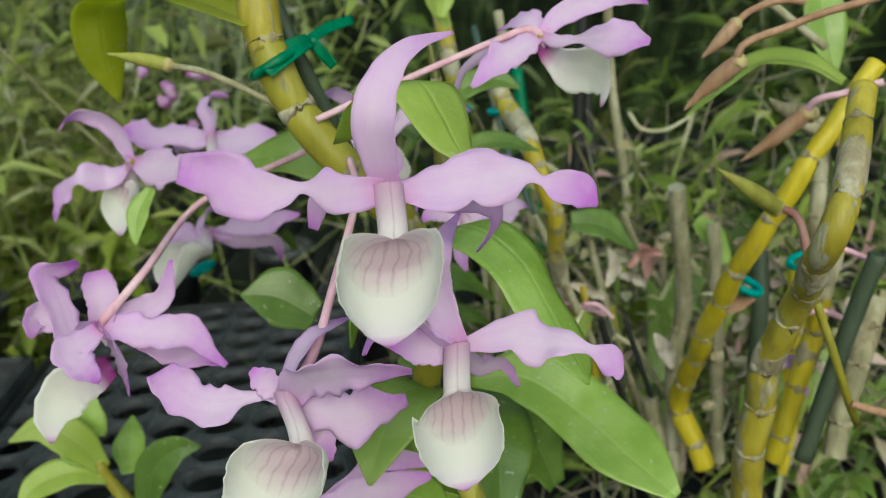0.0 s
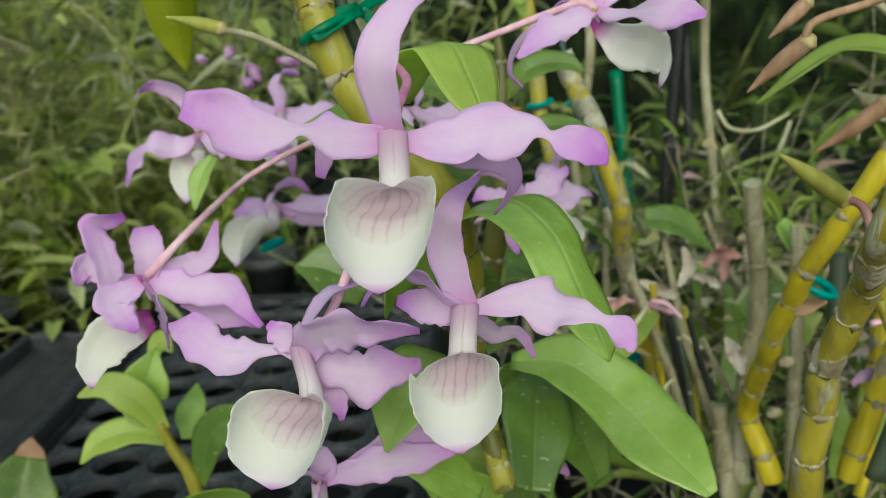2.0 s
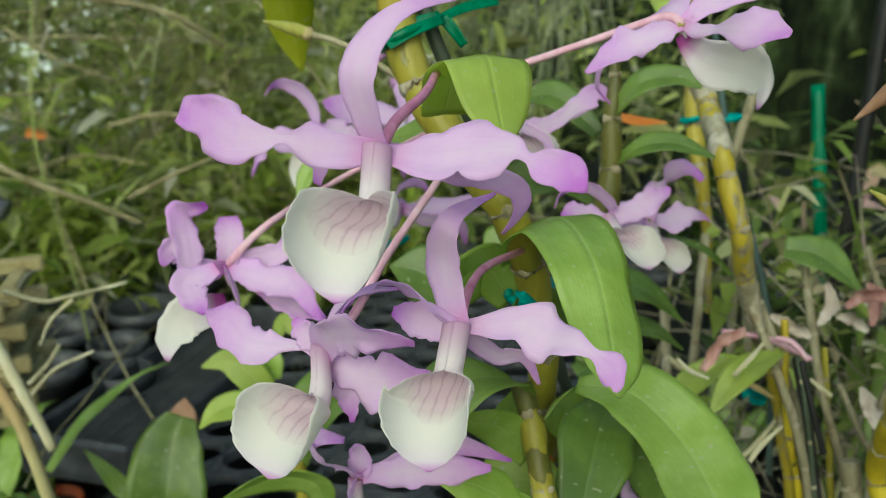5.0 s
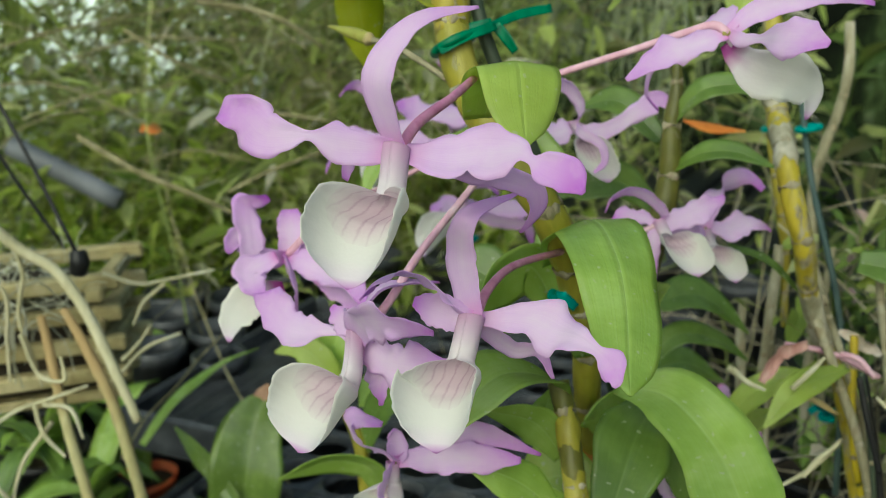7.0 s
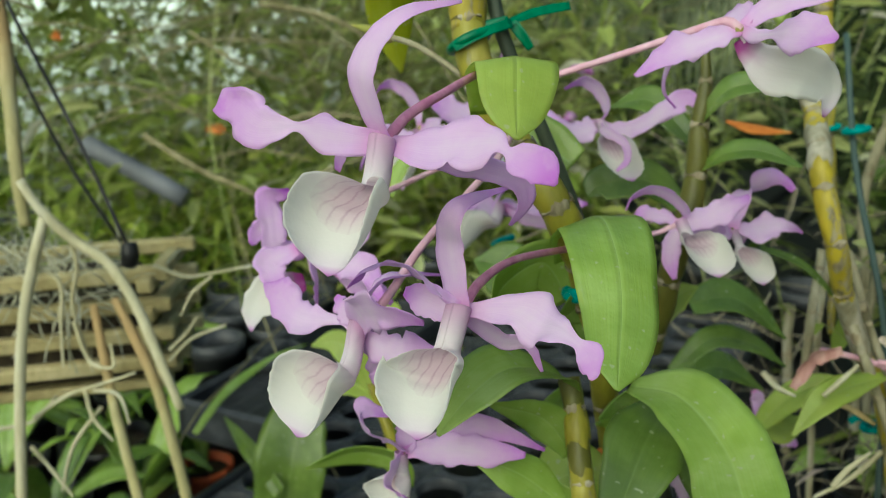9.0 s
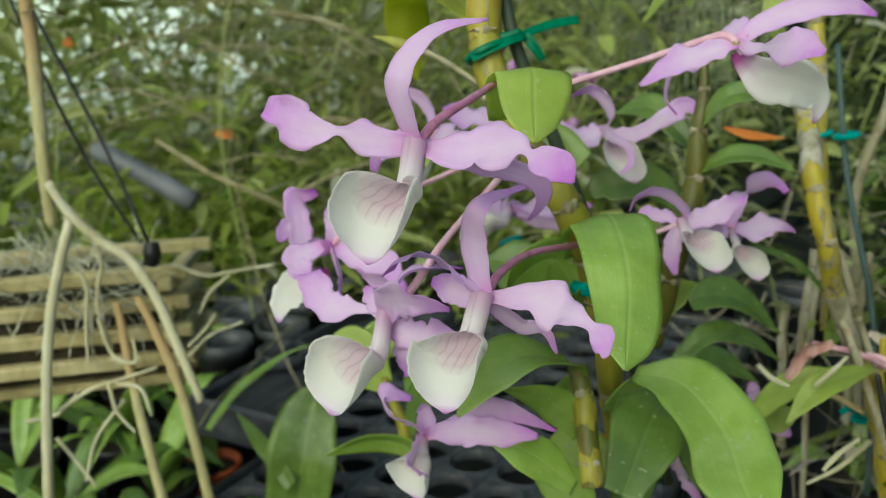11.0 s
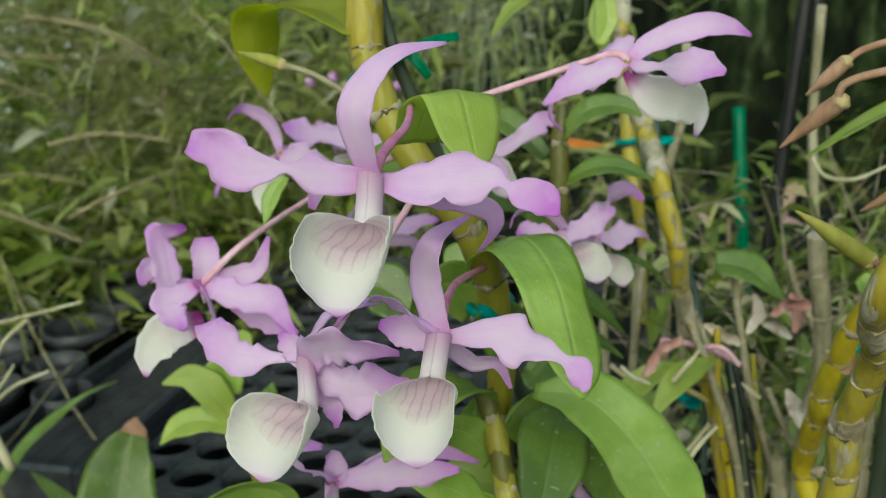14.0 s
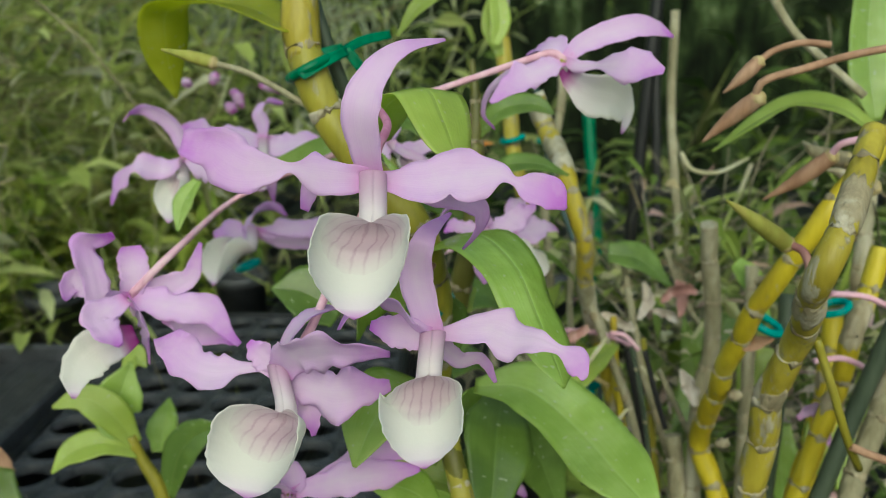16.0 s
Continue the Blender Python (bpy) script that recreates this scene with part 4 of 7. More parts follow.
orchid((-0.0469, 0.2034, 0.9595), (-0.1, -0.9, -0.35), label="low lilac orchid flower under the cluster", seed=101, size=0.9,
       dorsal=[(-0.0455, 0.2039, 0.9653), (-0.0469, 0.2032, 0.9698), (-0.0476, 0.2008, 0.9680)],
       left=[(-0.0479, 0.1983, 0.9653), (-0.0531, 0.1945, 0.9683), (-0.0553, 0.1951, 0.9747), (-0.0472, 0.1980, 0.9738)],
       right=[(-0.0315, 0.2035, 0.9649), (-0.0206, 0.2075, 0.9653), (-0.0104, 0.2121, 0.9653)],
       sepal_a=[(-0.0317, 0.2068, 0.9678), (-0.0235, 0.2092, 0.9726), (-0.0051, 0.2137, 0.9676)], sepal_b=[(-0.0460, 0.1980, 0.9568), (-0.0456, 0.1945, 0.9531), (-0.0400, 0.1951, 0.9506)],
       widths={"left": (0.002, 0.0028, 0.0030, 0.0034, 0.001), "right": (0.002, 0.0044, 0.0042, 0.0008), "sepal_a": (0.002, 0.0030, 0.0042, 0.0006), "sepal_b": (0.002, 0.0040, 0.0036, 0.001)})

# ---- the flowering plant: canes, leaves, ties ----
plant = thing("orchid_plant", (-0.0051, 0.2300, 0.9439), "tall orchid with green canes and broad glossy leaves", "orchid plant")


def cane(parent, pts, radius, material, nodes=(), sheath=SHEATH, name="cane", seed=0, label="", gap=0.021):
    """A jointed cane: slightly swollen, grooved internodes between ragged node rings; nodes gives stretches still wrapped in old sheath."""
    n, seg = 120, 18
    p = even(spline(pts, 160), n)
    total = float(np.linalg.norm(np.diff(p, axis=0), axis=1).sum())
    s = np.linspace(0, 1, n + 1)
    r = radius if hasattr(radius, "__len__") else (radius, radius)
    rr = np.interp(s, np.linspace(0, 1, len(r)), r)
    rng = np.random.RandomState(seed + 11)
    joints = []
    at = rng.uniform(0.3, 0.9) * gap / total
    while at < 0.98:
        joints.append(at)
        at += gap * rng.uniform(0.75, 1.25) / total
    # each joint bends the cane a little and narrows it
    t, e, g = frames_along(p, (0.31, 0.52, 0.79))
    for k, j in enumerate(joints):
        w = np.exp(-((s - j) * total / (0.45 * gap)) ** 2)
        a = rng.uniform(0, 6.28)
        p = p + (math.cos(a) * e + math.sin(a) * g) * (w * rng.uniform(0.1, 0.3) * rr)[:, None]
        rr = rr * (1 - 0.10 * np.exp(-((s - j) * total / 0.0022) ** 2)) * (1 + 0.05 * np.exp(-((s - j) * total / (0.4 * gap) - 0.9) ** 2))
    t, e, g = frames_along(p, (0.31, 0.52, 0.79))

    def wrap(i0, i1, grow, lift, lump, ragged=0.0):
        bm = bmesh.new()
        layer = bm.loops.layers.uv.new("UVMap")
        rings = []
        ph = rng.uniform(0, 6.28, 3)
        for c in np.linspace(i0, i1, max(4, int((i1 - i0) * 1.2) + 2)):
            k = min(int(c), n - 1)
            f = c - k
            q, r0 = p[k] * (1 - f) + p[k + 1] * f, rr[k] * (1 - f) + rr[k + 1] * f
            x = (c - i0) / max(i1 - i0, 1e-6)
            ring = []
            for m in range(seg):
                a = 2 * math.pi * m / seg
                groove = 1 + lump * (math.sin(5 * a + ph[0]) + 0.7 * math.sin(9 * a + ph[1])) + 0.3 * lump * rng.uniform(-1, 1)
                end = ragged * (math.sin(3 * a + ph[2]) + 0.8 * math.sin(7 * a + ph[0])) * (x - 0.5) * r0
                w = r0 * grow * groove * (1 + lift * 4 * x * (1 - x))
                ring.append(bm.verts.new(q + (e[k] * math.cos(a) + g[k] * math.sin(a)) * w + t[k] * end))
            rings.append(ring)
        for i in range(len(rings) - 1):
            for m in range(seg):
                f = bm.faces.new((rings[i][m], rings[i][(m + 1) % seg], rings[i + 1][(m + 1) % seg], rings[i + 1][m]))
                f.smooth = True
                for loop, (u_, v_) in zip(f.loops, ((i, m), (i, m + 1), (i + 1, m + 1), (i + 1, m))):
                    loop[layer].uv = (u_ / len(rings), v_ / seg)
        bm.faces.new(rings[0][::-1])
        bm.faces.new(rings[-1])
        return bm

    c = part(name, wrap(0, n, 1.0, 0.0, 0.018), material, parent, label)
    step = n / total
    for j in joints:
        i = j * n
        part("node_ring", wrap(max(i - 0.0006 * step, 0), min(i + 0.0008 * step, n - 0.01), 1.06, 0.06, 0.05, 0.5), SHEATH, c)
    for s0, s1 in nodes:
        if s1 - s0 > 0.03:
            part("node_sheath", wrap(s0 * n, min(s1 * n, n - 0.01), 1.05, 0.03, 0.035, 0.9), sheath, c)
    return c


def leaf(parent, pts, widths, normal, material=None, seed=0, twist=(0, 0), fold=0.25, cup=0.0, name="leaf", across=None):
    return part(name, ribbon(pts, widths, normal, twist, cup, 0.04, 0.0007, 28, 10, seed, 1.5, fold, across), material or LEAF, parent)


cane(plant, [(-0.0550, 0.2528, 1.1061), (-0.0483, 0.2452, 1.0766), (-0.0330, 0.2418, 1.0497), (-0.0167, 0.2382, 1.0315), (-0.0107, 0.2486, 1.0093), (-0.0120, 0.2640, 0.9759), (-0.0150, 0.2850, 0.9285)], (0.0051, 0.0051, 0.0051, 0.0050, 0.0046, 0.0042), CANE, ((0.05, 0.13), (0.5, 0.505)), CANEMOTTLED, name="cane")
cane(plant, [(-0.0106, 0.2381, 0.9785), (-0.0046, 0.2322, 0.9640), (0.0015, 0.2261, 0.9448)], 0.0033, CANEDARK, ((0.25, 0.5), (0.72, 0.95)), CANE, name="cane", seed=5)
leaf(plant, [(-0.0258, 0.2209, 1.0591), (-0.0185, 0.2133, 1.0703), (-0.0076, 0.2023, 1.0750), (-0.0022, 0.1936, 1.0684), (0.0007, 0.1887, 1.0627), (0.0034, 0.1841, 1.0589)], (0.006, 0.0090, 0.0100, 0.0088, 0.0056, 0.0006), (0.3, -0.5, 0.8), LEAFPALE, 1, across=(0.69, 0.72, -0.03), fold=0.12)
leaf(plant, [(-0.0161, 0.2461, 1.0128), (-0.0094, 0.2396, 1.0247), (0.0040, 0.2263, 1.0323), (0.0154, 0.2111, 1.0278), (0.0212, 0.2019, 1.0185), (0.0265, 0.1888, 1.0102), (0.0288, 0.1832, 1.0059)], (0.004, 0.009, 0.0112, 0.0118, 0.0104, 0.0062, 0.0006), (0.3, -0.6, 0.7), LEAF, 2, across=(0.5, 0.86, 0.02), fold=0.15)
leaf(plant, [(0.0022, 0.2557, 0.9720), (0.0190, 0.2531, 0.9732), (0.0357, 0.2443, 0.9645), (0.0475, 0.2249, 0.9599), (0.0580, 0.2121, 0.9544)], (0.003, 0.0098, 0.0118, 0.0112, 0.002), (0.1, -0.5, 0.85), LEAF, 3)
leaf(plant, [(-0.0091, 0.2379, 0.9749), (-0.0110, 0.2314, 0.9820), (-0.0175, 0.2150, 0.9883), (-0.0220, 0.2015, 0.9840), (-0.0249, 0.1905, 0.9767)], (0.003, 0.007, 0.0105, 0.009, 0.0006), (0, -0.3, 0.95), LEAF, 4)
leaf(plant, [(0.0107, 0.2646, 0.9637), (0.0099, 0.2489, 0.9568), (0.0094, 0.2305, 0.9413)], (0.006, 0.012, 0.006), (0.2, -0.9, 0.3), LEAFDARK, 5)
leaf(plant, [(-0.0519, 0.2440, 1.0873), (-0.0770, 0.2680, 1.0947), (-0.1050, 0.2802, 1.0934), (-0.1097, 0.2862, 1.0794), (-0.1093, 0.2904, 1.0625)], (0.004, 0.009, 0.0085, 0.008, 0.0006), (0.1, -0.4, 0.9), LEAFBACKLIT, 6, across=(0.8, 0.55, 0.15))

# ---- right-hand canes ----
old = thing("orchid_plant", (0.1019, 0.2926, 0.8858), "old orchid with stout yellow canes and papery joints", "orchid plant")
cane(old, [(0.1468, 0.3043, 1.0603), (0.1189, 0.2956, 1.0215), (0.1009, 0.3087, 0.9789), (0.0983, 0.3296, 0.9453), (0.0983, 0.3581, 0.9054), (0.1089, 0.3527, 0.8739)], (0.0035, 0.0037, 0.0040, 0.0044, 0.0048), CANEYELLOW, ((0.19, 0.2), (0.36, 0.37), (0.53, 0.54), (0.7, 0.71)), seed=9)
cane(old, [(0.1130, 0.2400, 1.0620), (0.1040, 0.2230, 1.0480), (0.0938, 0.2095, 1.0290), (0.0992, 0.2368, 1.0032), (0.0970, 0.2519, 0.9743), (0.0973, 0.2644, 0.9365), (0.0984, 0.2686, 0.9139)], (0.0036, 0.0037, 0.0040, 0.0044, 0.0050, 0.0054), CANEMOTTLED, ((0.12, 0.2), (0.34, 0.4), (0.62, 0.67)), SHEATH, seed=12)
cane(old, [(0.0933, 0.3564, 1.0065), (0.1023, 0.3727, 0.9487), (0.0987, 0.3746, 0.9195), (0.0997, 0.3694, 0.8628)], 0.0037, GREYCANE, ((0.2, 0.22), (0.6, 0.62)), seed=14)
back = thing("orchid_plant", (0.0613, 0.3817, 0.8867), "spent orchid with bare grey and yellow canes", "orchid plant")
cane(back, [(0.0183, 0.3780, 1.0562), (0.0222, 0.3782, 1.0448), (0.0309, 0.3523, 1.0285), (0.0404, 0.3468, 0.9998), (0.0446, 0.3650, 0.9707), (0.0563, 0.3906, 0.9230), (0.0684, 0.3920, 0.8652)], (0.0042, 0.0041, 0.0038, 0.0034, 0.0030, 0.0028), CANESCURFY, ((0.0, 0.05), (0.12, 0.20), (0.45, 0.60)), PAPER, seed=17)

# ---- buds and stalks ----
def bud(parent, pts, radius, material, stem=None, stem_material_=None, stem_radius=0.0011):
    """A long tapering bud, widest at its collar, on a thin stalk."""
    b = part("bud", tube(pts, (0.0003, radius * 0.5, radius * 0.85, radius, radius * 0.92), 12, 18, 0.04), material, parent)
    a, e = np.array(pts[-2]), np.array(pts[-1])
    d = (e - a) / np.linalg.norm(e - a)
    part("collar", tube([tuple(e - 0.5 * radius * d), tuple(e), tuple(e + 0.6 * radius * d)], (radius * 0.94, radius * 0.98, radius * 0.3), 12, 8, 0.12), COLLAR, b)
    if stem:
        part("stalk", tube(stem, stem_radius, 8, 18), stem_material_ or DARKSTALK, b)
    return b


bud(plant, [(-0.0926, 0.2432, 1.0818), (-0.0837, 0.2423, 1.0800), (-0.0756, 0.2412, 1.0780)], 0.0021, GREENBUD, [(-0.0756, 0.2412, 1.0780), (-0.0656, 0.2420, 1.0753), (-0.0491, 0.2433, 1.0661), (-0.0460, 0.2439, 1.0629)], GREYCANE, 0.0010)
bud(old, [(0.0717, 0.2682, 1.0538), (0.0792, 0.2677, 1.0612), (0.0868, 0.2634, 1.0687)], 0.0028, BROWNBUD, [(0.0854, 0.2639, 1.0672), (0.0868, 0.2615, 1.0734), (0.1001, 0.2642, 1.0775), (0.1118, 0.2664, 1.0809), (0.1285, 0.2692, 1.0842)], BROWNBUD, 0.0012)
bud(old, [(0.0778, 0.2729, 1.0688), (0.0823, 0.2715, 1.0734), (0.0877, 0.2715, 1.0790)], 0.0023, BROWNBUD, [(0.0868, 0.2713, 1.0783), (0.0919, 0.2729, 1.0820), (0.1005, 0.2745, 1.0844), (0.1092, 0.2753, 1.0838)], BROWNBUD, 0.0011)
bud(old, [(0.0994, 0.2973, 1.0299), (0.1096, 0.2958, 1.0373), (0.1196, 0.2923, 1.0469)], 0.0029, BROWNBUD, [(0.1181, 0.2928, 1.0455), (0.1206, 0.2884, 1.0514), (0.1280, 0.2847, 1.0539), (0.1386, 0.2816, 1.0573)], PEDICEL, 0.0012)
bud(old, [(0.0759, 0.2449, 1.0403), (0.0857, 0.2503, 1.0333), (0.0975, 0.2544, 1.0247)], 0.0028, GREENBUD, [(0.0966, 0.2546, 1.0255), (0.1012, 0.2493, 1.0236), (0.1025, 0.2425, 1.0134), (0.1027, 0.2365, 1.0032)], DARKSTALK, 0.0013)
bud(old, [(0.1195, 0.3287, 1.0464), (0.1249, 0.3281, 1.0423), (0.1367, 0.3286, 1.0393)], 0.0034, SHEATH)
bud(old, [(0.1348, 0.3474, 1.0327), (0.1439, 0.3479, 1.0305), (0.1553, 0.3476, 1.0251)], 0.0034, SHEATH)
leaf(old, [(0.1345, 0.3013, 1.0546), (0.1234, 0.3072, 1.0615), (0.1085, 0.3157, 1.0604), (0.0821, 0.3034, 1.0457)], (0.003, 0.006, 0.007, 0.0006), (0.1, -0.4, 0.9), LEAFPALE, 31)
leaf(old, [(0.1550, 0.3809, 1.1074), (0.1516, 0.3691, 1.0850), (0.1516, 0.3584, 1.0655), (0.1544, 0.3548, 1.0513)], (0.006, 0.008, 0.008, 0.002), (0, -1, 0.1), LEAF, 32)
part("stalk", tube([(0.1047, 0.3425, 1.1019), (0.1137, 0.3395, 1.0876), (0.1225, 0.3382, 1.0794), (0.1422, 0.3358, 1.0630)], 0.0016, 8), GREYCANE, old)
part("stalk", tube([(0.1032, 0.2361, 1.0016), (0.1095, 0.2380, 0.9869), (0.1187, 0.2436, 0.9659), (0.1262, 0.2511, 0.9525)], 0.0013, 8), CANE, old)
part("stalk", tube([(0.1196, 0.2432, 0.9642), (0.1258, 0.2432, 0.9617), (0.1363, 0.2435, 0.9584)], 0.0013, 8), BROWNBUD, old)
part("dry_sheath", ribbon([(0.0967, 0.3155, 0.9706), (0.1043, 0.3112, 0.9708), (0.1114, 0.3078, 0.9743)], (0.0015, 0.004, 0.0008), (0, -0.6, 0.8), thick=0.0006), BROWNBUD, old)
# further canes of the stout clump
cane(old, [(0.1623, 0.3518, 0.9996), (0.1541, 0.3433, 0.9726), (0.1472, 0.3418, 0.9322), (0.1350, 0.3378, 0.8851)], 0.0042, CANEYELLOW, ((0.2, 0.35), (0.55, 0.6)), seed=21)
cane(old, [(0.1792, 0.4221, 1.0205), (0.1776, 0.4131, 0.9890), (0.1750, 0.4077, 0.9328), (0.1643, 0.3945, 0.8521)], 0.0036, GREYCANE, ((0.3, 0.33), (0.6, 0.63)), seed=23)
cane(old, [(0.1572, 0.3817, 0.9590), (0.1534, 0.3715, 0.9241), (0.1440, 0.3655, 0.8686)], 0.0045, CANEYELLOW, ((0.3, 0.34),), seed=25)
cane(old, [(0.1265, 0.4134, 0.9728), (0.1264, 0.4037, 0.9379), (0.1275, 0.3904, 0.8519)], 0.0032, GREYCANE, ((0.25, 0.28), (0.6, 0.63)), seed=27)
cane(old, [(0.1646, 0.3220, 0.9667), (0.1537, 0.3125, 0.9370), (0.1449, 0.3033, 0.9072)], 0.0043, GREYCANE, ((0.2, 0.3),), seed=29)
for k, (a, b) in enumerate((((0.1298, 0.3169, 0.9623), (0.1518, 0.3185, 0.9592)), ((0.1321, 0.3147, 0.9909), (0.1599, 0.3155, 0.9828)), ((0.0559, 0.3682, 0.9510), (0.0690, 0.3676, 0.9436)), ((0.0353, 0.3662, 0.9522), (0.0702, 0.3772, 0.9403)))):
    part("stalk", tube([a, tuple((np.array(a) + np.array(b)) / 2 + np.array((0, 0, 0.003))), b], 0.0012, 8), PEDICEL, old)

# thin yellow shoots, a grey stump and low leaves in the clump
for k, (pts, r, m) in enumerate((
        ([(0.0587, 0.3896, 0.9517), (0.0627, 0.3798, 0.9150), (0.0753, 0.3756, 0.8572)], 0.0016, CANEYELLOW),
        ([(0.0759, 0.4074, 0.9340), (0.0805, 0.3988, 0.9011), (0.0876, 0.3844, 0.8462)], 0.0015, CANE),
        ([(0.0891, 0.3777, 0.8968), (0.0919, 0.3729, 0.8785), (0.0946, 0.3667, 0.8549)], 0.0042, GREYCANE),
        ([(0.1644, 0.3769, 0.9391), (0.1578, 0.3679, 0.9091), (0.1496, 0.3640, 0.8609)], 0.0022, CANEYELLOW),
        ([(0.0827, 0.3947, 0.9230), (0.0916, 0.3908, 0.9056), (0.1019, 0.3868, 0.8868)], 0.0014, GREYCANE))):
    cane(old, pts, r, m, ((0.3, 0.32), (0.65, 0.67)), seed=90 + k)
for k, (pts, w, m) in enumerate((
        ([(0.1508, 0.3615, 0.8891), (0.1539, 0.3671, 0.9078), (0.1605, 0.3706, 0.9179)], (0.004, 0.008, 0.0008), LEAFPALE),
        ([(0.1204, 0.4227, 0.9713), (0.1292, 0.4211, 0.9617), (0.1389, 0.4172, 0.9440)], (0.004, 0.007, 0.0008), LEAF),
        ([(0.1923, 0.3952, 0.9183), (0.1794, 0.3886, 0.8999), (0.1710, 0.3797, 0.8711)], (0.004, 0.009, 0.003), LEAF),
        ([(0.0651, 0.4125, 0.9191), (0.0597, 0.4088, 0.9078), (0.0589, 0.4040, 0.8910)], (0.003, 0.006, 0.0008), LEAFPALE),
        ([(0.1138, 0.4130, 0.8638), (0.1028, 0.4166, 0.8810), (0.0950, 0.4189, 0.8924)], (0.004, 0.009, 0.0008), LEAF),
        ([(0.1502, 0.3929, 0.8521), (0.1464, 0.4001, 0.8795), (0.1500, 0.4051, 0.8960)], (0.004, 0.008, 0.0008), LEAF),
        ([(0.1303, 0.4244, 0.8983), (0.1371, 0.4300, 0.9156), (0.1472, 0.4327, 0.9214)], (0.003, 0.007, 0.0008), LEAFPALE))):
    leaf(old, pts, w, (0.0, -0.7, 0.7), m, 150 + k)
# withered blooms, root tips and thin canes in the clump
for k, (pts, w, m) in enumerate((
        ([(0.0308, 0.3452, 0.9428), (0.0356, 0.3501, 0.9543), (0.0451, 0.3544, 0.9583)], (0.0016, 0.0034, 0.0016), BLUSH),
        ([(0.0821, 0.3988, 0.9567), (0.0890, 0.4028, 0.9629), (0.1003, 0.4058, 0.9603)], (0.001, 0.0040, 0.0012), BLUSH),
        ([(0.0908, 0.4145, 0.9634), (0.0951, 0.4140, 0.9570), (0.0934, 0.4101, 0.9455)], (0.001, 0.0036, 0.001), BLUSH),
        ([(0.0528, 0.3882, 0.9533), (0.0617, 0.3900, 0.9495), (0.0695, 0.3911, 0.9444)], (0.001, 0.0036, 0.001), PALEBLOOM),
        ([(0.0744, 0.4092, 0.9636), (0.0777, 0.4073, 0.9533), (0.0719, 0.4032, 0.9458)], (0.001, 0.0034, 0.001), PALEBLOOM),
        ([(0.0890, 0.3722, 0.9328), (0.0942, 0.3718, 0.9256), (0.0972, 0.3700, 0.9161)], (0.001, 0.0040, 0.001), PALEBLOOM),
        ([(0.0792, 0.4067, 0.9495), (0.0869, 0.4088, 0.9481), (0.0923, 0.4090, 0.9430)], (0.001, 0.0030, 0.001), PALEBLOOM))):
    solid("withered_bloom", ribbon(pts, w, (0.2, -0.9, 0.3), (0, 50, 10), 0.5, 0.12, seed=300 + k, waves=2.5), m, "withered pale or reddish bloom caught between canes", "flower", "withered blooms")
for k, pts in enumerate(([(0.0427, 0.3389, 0.9452), (0.0477, 0.3423, 0.9512), (0.0524, 0.3456, 0.9574)], [(0.0514, 0.3231, 0.9188), (0.0556, 0.3264, 0.9253), (0.0616, 0.3302, 0.9317)], [(0.0218, 0.3339, 0.9515), (0.0270, 0.3343, 0.9470), (0.0339, 0.3357, 0.9442)], [(0.0787, 0.3678, 0.9294), (0.0737, 0.3673, 0.9330), (0.0705, 0.3671, 0.9359)], [(0.1062, 0.3324, 0.9642), (0.1020, 0.3319, 0.9673), (0.0982, 0.3309, 0.9680)])):
    solid("root_tip", tube(pts, (0.0009, 0.0011, 0.0006), 10, 14, 0.1, k), ROOT, "stubby pale root tip on an old cane", "root", "root tips")
for k, (pts, r) in enumerate((
        ([(0.0204, 0.4280, 0.9763), (0.0206, 0.4202, 0.9491), (0.0190, 0.4197, 0.9122)], 0.0028),
        ([(0.0368, 0.3928, 0.9869), (0.0472, 0.3890, 0.9621), (0.0622, 0.3836, 0.9271), (0.0796, 0.3855, 0.8767), (0.0853, 0.3799, 0.8511)], 0.0022),
        ([(0.0641, 0.4096, 0.9765), (0.0699, 0.4025, 0.9458), (0.0766, 0.3965, 0.9176), (0.0900, 0.3896, 0.8791), (0.0965, 0.3843, 0.8535)], 0.0025),
        ([(0.0409, 0.4549, 0.9706), (0.0406, 0.4448, 0.9365), (0.0452, 0.4426, 0.8862)], 0.0026),
        ([(0.0915, 0.4596, 0.9674), (0.1033, 0.4552, 0.9392), (0.1188, 0.4537, 0.9166)], 0.0024),
        ([(0.0645, 0.3580, 0.9489), (0.0711, 0.3520, 0.9211), (0.0795, 0.3512, 0.8714)], 0.0014))):
    cane(old, pts, 0.7 * r, GREYCANE if k < 5 else STAKE, ((0.28, 0.31), (0.62, 0.65)) if k < 5 else (), seed=60 + k)
for k, (p, r) in enumerate((((0.0439, 0.3866, 0.9653), 0.0034), ((0.1022, 0.4086, 0.9677), 0.003), ((0.1048, 0.3087, 0.9966), 0.0024), ((0.1034, 0.3252, 0.9426), 0.0026), ((0.0987, 0.3183, 0.9242), 0.0026))):
    q = np.array(p)
    part("node_stub", tube([tuple(q + np.array((-r, 0, -0.2 * r))), tuple(q), tuple(q + np.array((r, 0, 0.5 * r)))], (0.5 * r, 0.9 * r, 0.5 * r), 9, 8, 0.25, k), SHEATH, old)
